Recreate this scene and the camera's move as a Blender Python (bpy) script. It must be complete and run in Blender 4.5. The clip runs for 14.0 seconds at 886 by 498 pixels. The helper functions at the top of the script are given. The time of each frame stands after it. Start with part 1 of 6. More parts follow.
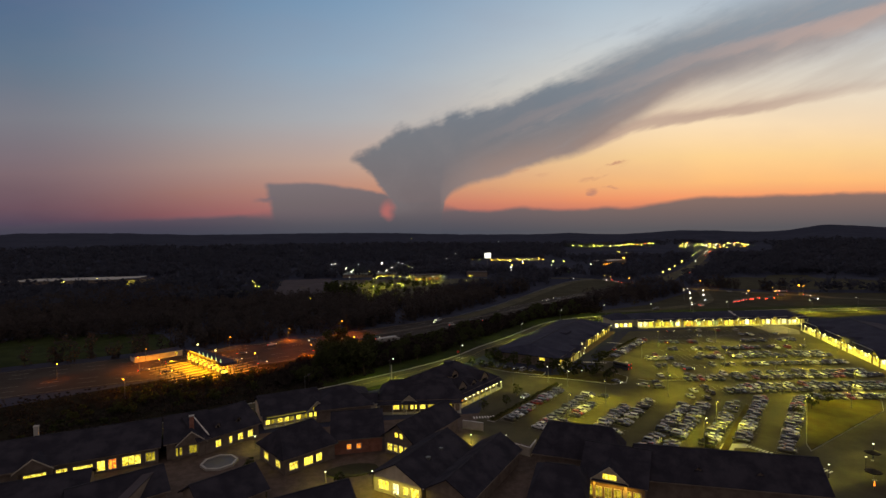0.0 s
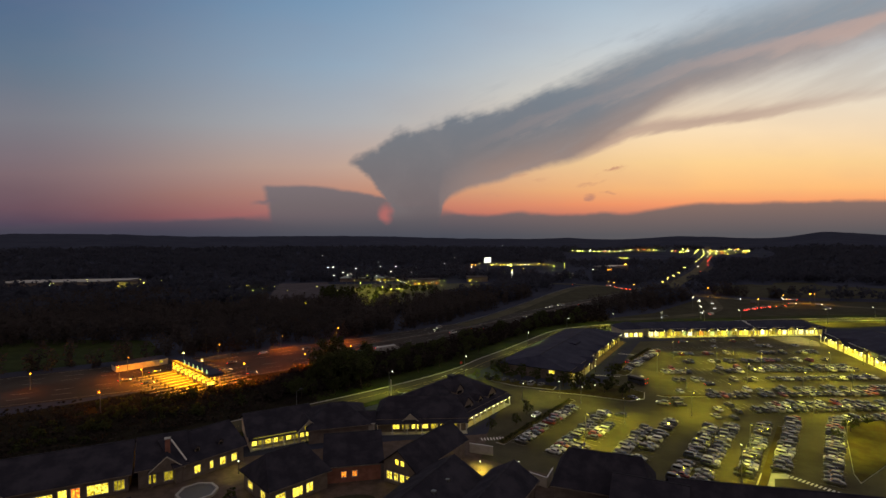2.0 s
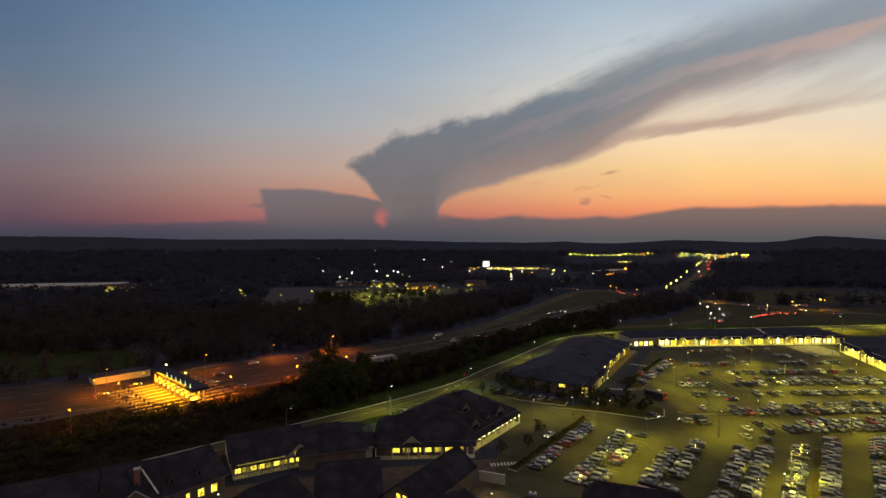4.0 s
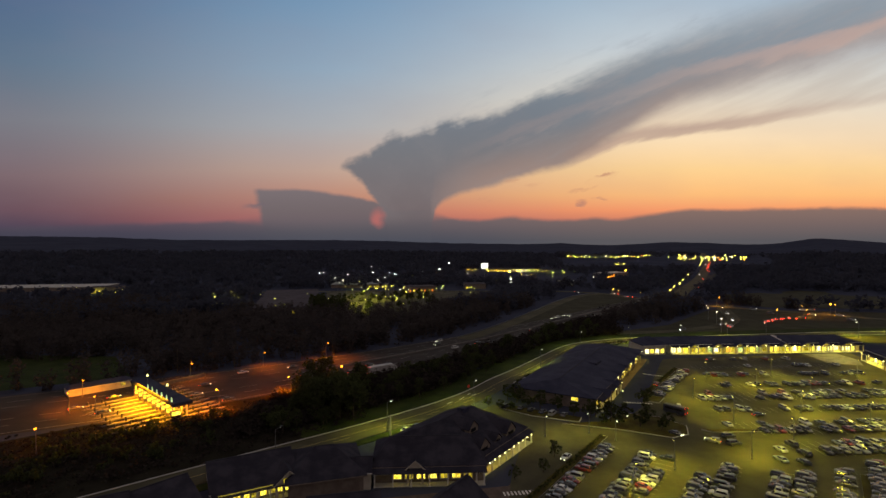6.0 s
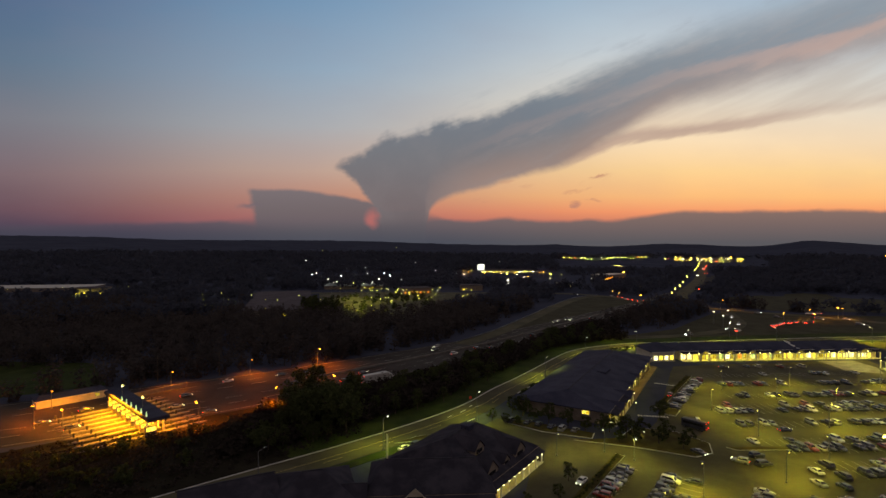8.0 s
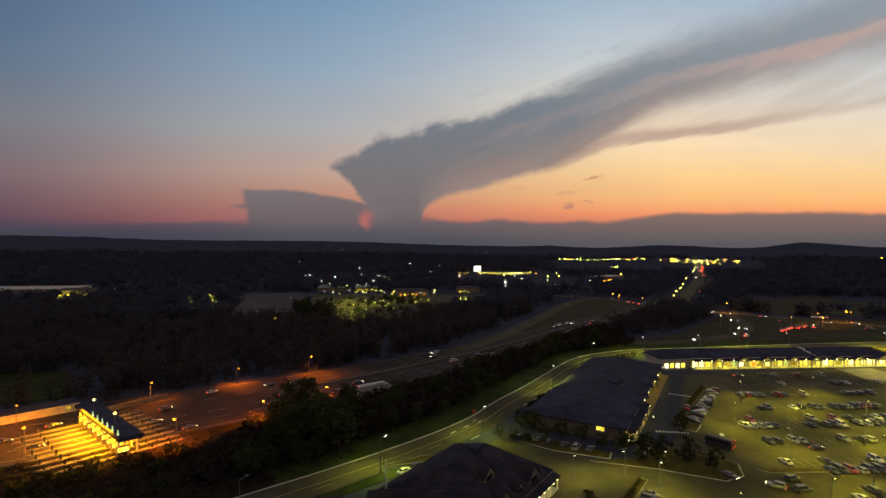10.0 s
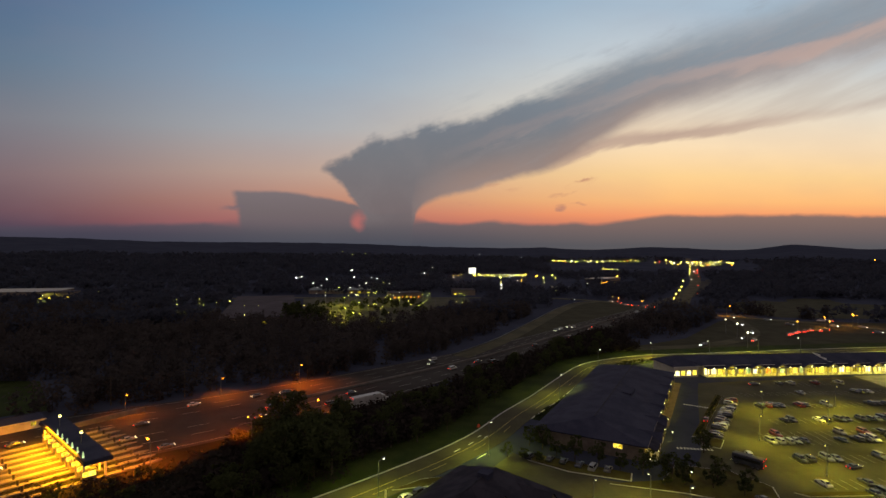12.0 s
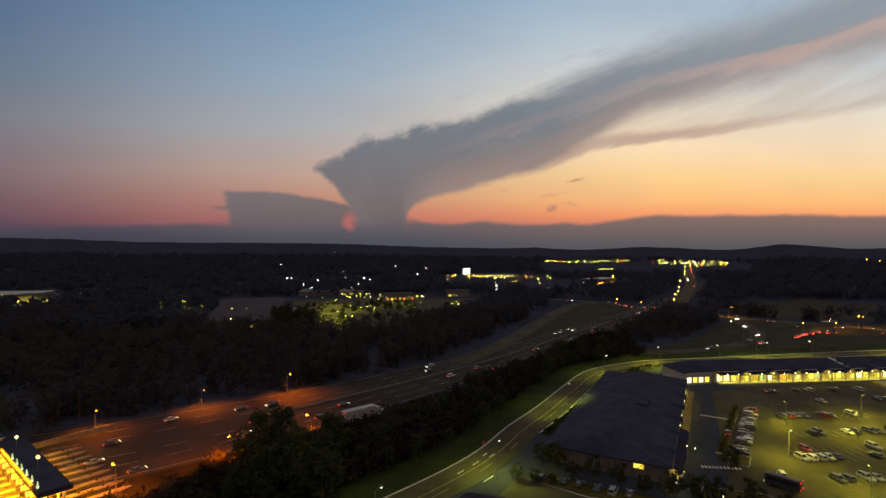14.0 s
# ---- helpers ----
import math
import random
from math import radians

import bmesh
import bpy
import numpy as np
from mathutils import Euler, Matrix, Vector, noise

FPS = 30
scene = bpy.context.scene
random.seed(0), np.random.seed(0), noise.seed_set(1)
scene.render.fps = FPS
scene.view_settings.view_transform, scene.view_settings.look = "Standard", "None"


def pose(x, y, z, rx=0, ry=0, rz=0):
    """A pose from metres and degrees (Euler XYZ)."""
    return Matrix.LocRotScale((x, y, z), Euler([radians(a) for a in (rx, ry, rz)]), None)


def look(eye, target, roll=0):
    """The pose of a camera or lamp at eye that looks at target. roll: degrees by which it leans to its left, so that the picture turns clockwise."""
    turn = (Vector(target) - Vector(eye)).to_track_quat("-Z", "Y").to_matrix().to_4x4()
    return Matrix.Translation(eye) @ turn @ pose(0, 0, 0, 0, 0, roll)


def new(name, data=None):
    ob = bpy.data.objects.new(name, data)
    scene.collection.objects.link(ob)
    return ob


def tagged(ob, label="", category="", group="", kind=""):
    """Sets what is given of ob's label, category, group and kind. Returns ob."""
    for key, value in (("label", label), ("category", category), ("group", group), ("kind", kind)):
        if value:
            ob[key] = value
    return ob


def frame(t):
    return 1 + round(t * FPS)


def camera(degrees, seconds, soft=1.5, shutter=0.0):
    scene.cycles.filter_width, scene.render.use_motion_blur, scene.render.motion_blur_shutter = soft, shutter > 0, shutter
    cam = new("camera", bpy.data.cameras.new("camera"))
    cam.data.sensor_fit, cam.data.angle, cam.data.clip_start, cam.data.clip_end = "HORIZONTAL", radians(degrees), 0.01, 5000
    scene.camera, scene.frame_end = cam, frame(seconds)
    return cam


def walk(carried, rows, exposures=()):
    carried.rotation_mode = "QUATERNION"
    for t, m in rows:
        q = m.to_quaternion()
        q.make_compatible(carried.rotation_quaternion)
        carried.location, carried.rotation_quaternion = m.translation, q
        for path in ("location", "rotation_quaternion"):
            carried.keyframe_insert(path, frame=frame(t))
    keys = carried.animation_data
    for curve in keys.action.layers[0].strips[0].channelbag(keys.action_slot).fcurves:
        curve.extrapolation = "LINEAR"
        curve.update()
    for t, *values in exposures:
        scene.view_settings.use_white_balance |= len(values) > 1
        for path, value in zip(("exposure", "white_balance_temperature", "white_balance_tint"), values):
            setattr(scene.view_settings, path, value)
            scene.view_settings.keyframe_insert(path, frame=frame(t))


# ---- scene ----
cam = camera(81.1, 14.0, soft=1.5)

PATH = [
    (0, (7.92, -1.908, 59.028), (7.938, 0.091, 58.965), -0.9),
    (0.5, (7.394, 1.532, 58.911), (7.413, 3.531, 58.852), -0.7),
    (1, (6.861, 5.192, 58.887), (6.882, 7.191, 58.83), -0.6),
    (1.5, (6.236, 8.846, 58.687), (6.26, 10.845, 58.636), -0.5),
    (2, (5.588, 12.626, 58.796), (5.615, 14.625, 58.748), -0.4),
    (2.5, (5.019, 16.132, 58.705), (5.048, 18.131, 58.661), -0.4),
    (3, (4.432, 19.874, 58.652), (4.466, 21.874, 58.612), -0.4),
    (5.5, (1.351, 37.884, 59.036), (1.404, 39.883, 59.005), -0.1),
    (6, (0.748, 41.569, 59.037), (0.806, 43.568, 59.007), -0.1),
    (6.5, (0.468, 45.137, 58.926), (0.53, 47.136, 58.897), -0.1),
    (7, (-0.026, 48.697, 58.853), (0.044, 50.695, 58.825), -0.0),
    (7.5, (-0.551, 52.256, 58.92), (-0.474, 54.255, 58.892), 0.1),
    (8, (-1.023, 55.665, 58.844), (-0.943, 57.663, 58.817), 0.1),
    (10.5, (-3.747, 73.362, 58.876), (-3.635, 75.359, 58.853), 0.3),
    (11, (-4.309, 76.859, 58.912), (-4.189, 78.855, 58.89), 0.3),
    (11.5, (-4.756, 80.352, 58.583), (-4.631, 82.348, 58.565), 0.2),
    (12, (-5.405, 83.676, 58.37), (-5.272, 85.672, 58.354), 0.3),
    (12.5, (-5.487, 87.248, 58.381), (-5.346, 89.243, 58.365), 0.2),
    (13, (-6.316, 90.721, 58.245), (-6.165, 92.715, 58.231), 0.2),
    (13.5, (-6.681, 94.351, 58.256), (-6.521, 96.344, 58.242), 0.2),
    (14, (-7.151, 97.879, 58.265), (-6.986, 99.872, 58.25), 0.2),
]
walk(cam, [(t, look(eye, target, roll)) for t, eye, target, roll in PATH])

# ---- sky and exposure ----
def lin(r, g, b):
    """Linear colour from display values 0..255."""
    out = []
    for c in (r, g, b):
        c /= 255
        out.append(c / 12.92 if c <= 0.04045 else ((c + 0.055) / 1.055) ** 2.4)
    return (*out, 1.0)


class Nodes:
    """A small helper that wires shader nodes."""

    def __init__(self, tree):
        self.tree = tree
        tree.nodes.clear()

    def add(self, kind, **inputs):
        node = self.tree.nodes.new(kind)
        for key, value in inputs.items():
            self.put(node, key, value)
        return node

    def put(self, node, key, value):
        slot = node.inputs[int(key[1:])] if key[0] == "i" and key[1:].isdigit() else node.inputs[key.replace("_", " ")]
        if isinstance(value, bpy.types.NodeSocket):
            self.tree.links.new(value, slot)
        else:
            slot.default_value = value

    def math(self, op, a, b=0.0, c=0.0, clamp=False):
        node = self.tree.nodes.new("ShaderNodeMath")
        node.operation, node.use_clamp = op, clamp
        for n, value in enumerate((a, b, c)):
            self.put(node, "i%d" % n, value)
        return node.outputs[0]

    def step(self, value, lo, hi):
        """0 below lo, 1 above hi, smooth between."""
        node = self.tree.nodes.new("ShaderNodeMapRange")
        node.interpolation_type = "SMOOTHSTEP"
        for key, v in (("i0", value), ("i1", lo), ("i2", hi), ("i3", 0.0), ("i4", 1.0)):
            self.put(node, key, v)
        return node.outputs[0]

    def mix(self, fac, a, b, blend="MIX"):
        node = self.tree.nodes.new("ShaderNodeMix")
        node.data_type, node.blend_type = "RGBA", blend
        self.put(node, "i0", fac), self.put(node, "i6", a), self.put(node, "i7", b)
        return node.outputs[2]

    def ramp(self, fac, stops, constant=False):
        node = self.tree.nodes.new("ShaderNodeValToRGB")
        e = node.color_ramp.elements
        node.color_ramp.interpolation = "CONSTANT" if constant else "LINEAR"
        e[0].position, e[0].color = stops[0]
        e[1].position, e[1].color = stops[-1]
        for p, c in stops[1:-1]:
            e.new(p).color = c
        self.put(node, "i0", fac)
        return node.outputs[0]

    def noise(self, vector, scale, detail=4.0, rough=0.55):
        node = self.add("ShaderNodeTexNoise", Vector=vector, Scale=scale, Detail=detail, Roughness=rough)
        return node.outputs[0]

    def curve(self, value, points):
        """A smooth curve through points, both axes within 0..1."""
        node = self.tree.nodes.new("ShaderNodeFloatCurve")
        c = node.mapping.curves[0]
        c.points[0].location, c.points[1].location = points[0], points[-1]
        for p in points[1:-1]:
            c.points.new(*p)
        for p in c.points:
            p.handle_type = "AUTO_CLAMPED"
        node.mapping.update()
        self.put(node, "i1", value)
        return node.outputs[0]

    def vec(self, x, y, z=0.0):
        return self.add("ShaderNodeCombineXYZ", i0=x, i1=y, i2=z).outputs[0]


def build_sky():
    world = bpy.data.worlds.new("dusk_sky")
    world.use_nodes = True
    scene.world = world
    n = Nodes(world.node_tree)
    xyz = n.add("ShaderNodeSeparateXYZ", i0=n.add("ShaderNodeTexCoord").outputs["Generated"])
    x, y, z = xyz.outputs
    ahead = n.math("MAXIMUM", y, 0.08)
    u, v = n.math("DIVIDE", x, ahead), n.math("DIVIDE", z, ahead)
    # clear sky: dusk blue above, a red and gold glow low in the west, brightest to the right
    s = n.math("MULTIPLY", v, 2.0)
    left = n.ramp(s, [(0.0, lin(58, 60, 80)), (0.05, lin(67, 61, 80)), (0.12, lin(101, 75, 86)), (0.25, lin(123, 103, 109)), (0.46, lin(119, 122, 131)), (0.68, lin(97, 117, 138)), (0.92, lin(80, 106, 138))])
    mid = n.ramp(s, [(0.0, lin(80, 76, 88)), (0.03, lin(96, 84, 94)), (0.085, lin(177, 106, 99)), (0.17, lin(191, 137, 117)), (0.27, lin(194, 164, 148)), (0.44, lin(172, 174, 178)), (0.66, lin(146, 168, 188)), (0.92, lin(120, 152, 182))])
    right = n.ramp(s, [(0.0, lin(94, 86, 92)), (0.06, lin(196, 116, 100)), (0.12, lin(250, 156, 104)), (0.18, lin(255, 190, 122)), (0.28, lin(255, 212, 148)), (0.40, lin(252, 224, 184)), (0.56, lin(234, 224, 206)), (0.75, lin(202, 210, 214)), (0.95, lin(172, 192, 208))])
    clear = n.mix(n.step(u, -0.85, -0.1), left, mid)
    clear = n.mix(n.step(u, -0.25, 0.55), clear, right)
    # faint unevenness of the high air
    veil = n.noise(n.vec(n.math("MULTIPLY", u, 0.8), n.math("MULTIPLY", v, 2.2)), 3.2, 4.0, 0.55)
    clear = n.mix(n.math("MULTIPLY", n.step(veil, 0.35, 0.7), 0.10), clear, lin(150, 128, 140))
    # the clouds' ragged edges: lumps, fine fraying and long wisps along the band
    along = n.math("ADD", n.math("MULTIPLY", u, 0.92), n.math("MULTIPLY", v, 0.39))
    across = n.math("SUBTRACT", n.math("MULTIPLY", v, 0.92), n.math("MULTIPLY", u, 0.39))
    low = n.noise(n.vec(u, v), 9.0, 5.0, 0.6)
    fine = n.noise(n.vec(n.math("MULTIPLY", u, 0.55), v), 42.0, 4.0, 0.6)
    wisp = n.noise(n.vec(n.math("MULTIPLY", along, 5.0), n.math("MULTIPLY", across, 26.0), 1.7), 1.6, 5.0, 0.62)
    grain = n.noise(n.vec(n.math("MULTIPLY", along, 1.6), n.math("MULTIPLY", across, 15.0)), 2.0, 3.0, 0.5)
    wave = n.math("ADD", n.math("MULTIPLY", n.math("SUBTRACT", low, 0.5), 0.03), n.math("MULTIPLY", n.math("SUBTRACT", fine, 0.5), 0.022))
    frayed = n.math("ADD", wave, n.math("MULTIPLY", n.math("SUBTRACT", wisp, 0.5), 0.045))
    cu = n.math("ADD", u, n.math("MULTIPLY", wave, 0.8))
    cv = n.math("ADD", v, wave)
    k = n.math("DIVIDE", n.math("ADD", n.math("ADD", u, n.math("MULTIPLY", wave, 0.5)), 0.4), 1.6)

    def edge(points):
        return n.math("SUBTRACT", n.curve(k, [((a + 0.4) / 1.6, b + 0.1) for a, b in points]), 0.1)

    def less(a, b):
        return n.math("SUBTRACT", a, b)

    def times(*values):
        out = values[0]
        for value in values[1:]:
            out = n.math("MULTIPLY", out, value)
        return out

    sky = clear
    # the far, flat-topped cloud with its little tip
    far_top = edge([(-0.4, 0.100), (-0.318, 0.100), (-0.271, 0.101), (-0.218, 0.098), (-0.164, 0.091), (-0.121, 0.083), (-0.097, 0.077), (-0.06, 0.06), (1.2, 0.06)])
    flank = n.math("ADD", n.math("ADD", u, n.math("MULTIPLY", wave, 0.45)), n.math("MULTIPLY", less(v, 0.09), 0.22))
    far = times(n.step(less(far_top, n.math("ADD", v, n.math("MULTIPLY", wave, 0.3))), -0.003, 0.006), n.step(flank, -0.336, -0.322), less(1.0, n.step(u, -0.03, 0.02)))
    far_body = n.ramp(n.math("MULTIPLY", v, 10.0), [(0.3, lin(103, 94, 100)), (0.6, lin(110, 102, 105)), (1.0, lin(119, 111, 115))])
    sky = n.mix(n.math("MULTIPLY", far, 0.95), sky, far_body)
    tip = times(n.step(cu, -0.362, -0.33), less(1.0, n.step(cu, -0.325, -0.30)), less(1.0, n.step(n.math("ABSOLUTE", less(cv, 0.066)), 0.001, 0.008)))
    sky = n.mix(n.math("MULTIPLY", tip, 0.75), sky, lin(116, 104, 110))
    # thin cloud below the great band, with a darker strand along its foot
    top = edge([(-0.4, -0.08), (-0.19, 0.118), (-0.173, 0.140), (-0.137, 0.166), (-0.110, 0.181), (-0.067, 0.203), (-0.024, 0.219), (0.052, 0.236), (0.107, 0.249), (0.206, 0.281), (0.272, 0.308), (0.338, 0.342), (0.383, 0.363), (0.438, 0.386), (0.494, 0.409), (0.607, 0.447), (0.720, 0.486), (0.911, 0.56), (1.2, 0.68)])
    strand_low = edge([(-0.4, 0.6), (0.1, 0.4), (0.2, 0.122), (0.273, 0.141), (0.339, 0.170), (0.384, 0.188), (0.439, 0.198), (0.496, 0.204), (0.608, 0.217), (0.722, 0.237), (0.813, 0.252), (1.2, 0.33)])
    over = less(n.math("ADD", v, n.math("MULTIPLY", less(wisp, 0.5), 0.02)), strand_low)
    fade = less(1.0, n.math("MULTIPLY", n.step(u, 0.55, 0.88), 0.75))
    strand = times(n.step(over, -0.004, 0.007), less(1.0, n.step(over, 0.014, 0.034)), fade, n.step(u, 0.24, 0.34))
    sheet = times(n.step(u, 0.24, 0.34), n.step(over, 0.0, 0.02), n.step(less(top, v), 0.0, 0.06), n.math("ADD", 0.34, n.math("MULTIPLY", n.step(grain, 0.3, 0.7), 0.5)))
    sky = n.mix(n.math("MULTIPLY", sheet, 0.6), sky, n.mix(n.step(v, 0.16, 0.32), lin(196, 162, 142), lin(182, 170, 160)))
    sky = n.mix(n.math("MULTIPLY", strand, 0.72), sky, lin(178, 150, 138))
    # the great anvil cloud with its stem, drawn out to the right
    under = edge([(-0.4, 0.4), (-0.19, 0.158), (-0.173, 0.139), (-0.148, 0.127), (-0.127, 0.110), (-0.110, 0.089), (-0.098, 0.074), (-0.085, 0.055), (-0.075, 0.02), (-0.06, -0.09), (-0.005, -0.09), (0.006, 0.02), (0.012, 0.052), (0.026, 0.071), (0.042, 0.080), (0.063, 0.089), (0.118, 0.102), (0.162, 0.116), (0.217, 0.131), (0.273, 0.144), (0.306, 0.158), (0.339, 0.179), (0.384, 0.204), (0.44, 0.234), (0.495, 0.258), (0.608, 0.285), (0.721, 0.314), (0.835, 0.349), (1.2, 0.46)])
    soft = n.step(u, 0.1, 0.8)
    a = less(n.math("ADD", v, n.math("MULTIPLY", n.math("ADD", wave, n.math("MULTIPLY", less(wisp, 0.5), n.math("MULTIPLY", soft, 0.06))), 0.6)), under)
    lumps = n.math("MULTIPLY", less(n.noise(n.vec(u, v, 4.0), 20.0, 3.0, 0.55), 0.5), n.math("MULTIPLY", less(1.0, n.step(u, 0.05, 0.35)), 0.05))
    b = less(top, n.math("ADD", v, n.math("ADD", lumps, n.math("MULTIPLY", frayed, 0.8))))
    lower_in = n.step(a, n.math("SUBTRACT", -0.004, n.math("MULTIPLY", soft, 0.012)), n.math("ADD", 0.012, n.math("MULTIPLY", soft, 0.045)))
    upper_in = n.step(b, n.math("ADD", -0.006, n.math("MULTIPLY", soft, -0.03)), n.math("ADD", 0.02, n.math("MULTIPLY", soft, 0.06)))
    body = n.ramp(n.math("MULTIPLY", v, 2.0), [(0.08, lin(112, 102, 104)), (0.2, lin(116, 110, 113)), (0.34, lin(115, 117, 123)), (0.5, lin(113, 122, 133)), (0.66, lin(122, 133, 144)), (0.95, lin(136, 147, 158))])
    body = n.mix(times(less(1.0, n.step(a, 0.0, 0.09)), n.step(u, -0.06, 0.12)), body, lin(152, 131, 124))
    body = n.mix(times(n.step(u, 0.25, 0.7), n.step(b, 0.09, 0.15), 0.75), body, lin(160, 147, 144))
    body = n.mix(n.math("MULTIPLY", n.step(low, 0.42, 0.68), 0.2), body, lin(138, 132, 134))
    body = n.mix(times(n.step(wisp, 0.45, 0.7), n.step(u, -0.02, 0.3), 0.3), body, lin(150, 143, 144))
    # warm light raking along the band's streaks
    rake = n.math("ABSOLUTE", less(n.math("ADD", v, n.math("MULTIPLY", less(wisp, 0.5), 0.05)), edge([(-0.4, 0.0), (0.05, 0.168), (0.140, 0.200), (0.272, 0.247), (0.439, 0.307), (0.607, 0.353), (0.721, 0.376), (0.835, 0.404), (0.913, 0.432), (1.2, 0.54)])))
    warm = times(less(1.0, n.step(rake, 0.003, n.math("ADD", 0.016, n.math("MULTIPLY", soft, 0.008)))), n.math("ADD", 0.16, n.math("MULTIPLY", n.step(u, 0.3, 0.85), 0.6)), n.step(u, 0.02, 0.2))
    body = n.mix(n.math("MULTIPLY", warm, 0.75), body, lin(204, 166, 150))
    anvil = times(lower_in, upper_in)
    sky = n.mix(times(anvil, less(less(0.97, n.math("MULTIPLY", soft, 0.1)), times(soft, n.step(grain, 0.4, 0.8), 0.16))), sky, body)
    # loose wisps that trail off above the band
    trail = times(n.step(b, -0.075, -0.004), less(1.0, n.step(b, 0.0, 0.03)), n.step(wisp, 0.5, 0.72), n.step(u, -0.2, 0.0))
    sky = n.mix(n.math("MULTIPLY", trail, 0.32), sky, lin(146, 152, 160))
    # ragged scraps of cloud before the glow
    scrap = n.noise(n.vec(n.math("MULTIPLY", u, 0.5), n.math("MULTIPLY", less(v, n.math("MULTIPLY", u, 0.25)), 1.5)), 24.0, 4.0, 0.6)

    def puff(u0, v0, ru, rv, lean):
        x = n.math("DIVIDE", less(cu, u0), ru)
        y = n.math("DIVIDE", less(less(cv, v0), n.math("MULTIPLY", less(u, u0), lean)), rv)
        far2 = n.math("ADD", n.math("MULTIPLY", x, x), n.math("MULTIPLY", y, y))
        return times(less(1.0, n.step(far2, 0.0, 1.0)), n.step(scrap, 0.42, 0.62))

    for u0, v0, ru, rv, lean, strength in ((0.345, 0.126, 0.045, 0.008, 0.31, 0.8), (0.297, 0.073, 0.014, 0.009, 0.0, 0.9), (0.334, 0.083, 0.022, 0.004, 0.05, 0.9), (0.30, 0.1, 0.034, 0.006, 0.2, 0.5), (0.19, 0.112, 0.05, 0.008, -0.1, 0.5), (0.112, 0.08, 0.022, 0.005, 0.1, 0.6)):
        sky = n.mix(n.math("MULTIPLY", puff(u0, v0, ru, rv, lean), strength), sky, lin(190, 134, 112))
    # a bank of low cloud along the horizon
    bank_top = edge([(-0.4, 0.038), (-0.314, 0.040), (-0.207, 0.039), (-0.12, 0.042), (-0.056, 0.047), (0.0, 0.05), (0.053, 0.043), (0.107, 0.041), (0.162, 0.048), (0.195, 0.044), (0.273, 0.041), (0.306, 0.043), (0.328, 0.045), (0.362, 0.043), (0.407, 0.048), (0.474, 0.057), (0.519, 0.062), (0.724, 0.063), (0.769, 0.066), (0.917, 0.064), (1.2, 0.064)])
    blur = n.math("ADD", 0.006, times(n.step(u, -0.4, -0.25), less(1.0, n.step(u, -0.02, 0.05)), 0.016))
    bank = times(n.step(less(bank_top, n.math("ADD", v, n.math("MULTIPLY", wave, 0.3))), n.math("MULTIPLY", blur, -0.8), blur), 0.95)
    tall = n.math("MULTIPLY", v, 12.0)
    haze = n.ramp(tall, [(0.0, lin(62, 64, 78)), (0.22, lin(72, 68, 82)), (0.55, lin(98, 82, 94))])
    haze = n.mix(n.step(u, -0.6, -0.15), haze, n.ramp(tall, [(0.0, lin(74, 77, 88)), (0.2, lin(86, 84, 92)), (0.6, lin(110, 100, 103))]))
    haze = n.mix(n.step(u, -0.05, 0.4), haze, n.ramp(tall, [(0.0, lin(90, 88, 92)), (0.3, lin(106, 97, 97)), (0.75, lin(127, 108, 102))]))
    sky = n.mix(bank, sky, haze)
    # a red gap between the two clouds
    du, dv = less(cu, -0.094), n.math("MULTIPLY", less(cv, 0.047), 0.75)
    gap = n.math("SQRT", n.math("ADD", n.math("MULTIPLY", du, du), n.math("MULTIPLY", dv, dv)))
    sky = n.mix(n.math("MULTIPLY", less(1.0, n.step(gap, 0.002, 0.02)), 0.6), sky, lin(206, 112, 104))
    # the rest of the dome: the darkening sky overhead and in the east
    dome = n.add("ShaderNodeTexSky")
    dome.sky_type, dome.sun_disc, dome.sun_elevation, dome.sun_rotation = "NISHITA", False, radians(-1.0), radians(40)
    night = n.mix(1.0, dome.outputs[0], (0.05, 0.06, 0.09, 1), "MULTIPLY")
    night = n.mix(1.0, night, (0.265, 0.215, 0.205, 1), "ADD")
    west = n.math("MULTIPLY", n.step(y, 0.12, 0.5), n.math("SUBTRACT", 1.0, n.step(v, 0.5, 1.1)))
    sky = n.mix(west, night, sky)
    out = n.add("ShaderNodeOutputWorld")
    back = n.add("ShaderNodeBackground", Color=sky, Strength=1.0)
    n.tree.links.new(back.outputs[0], out.inputs[0])


build_sky()


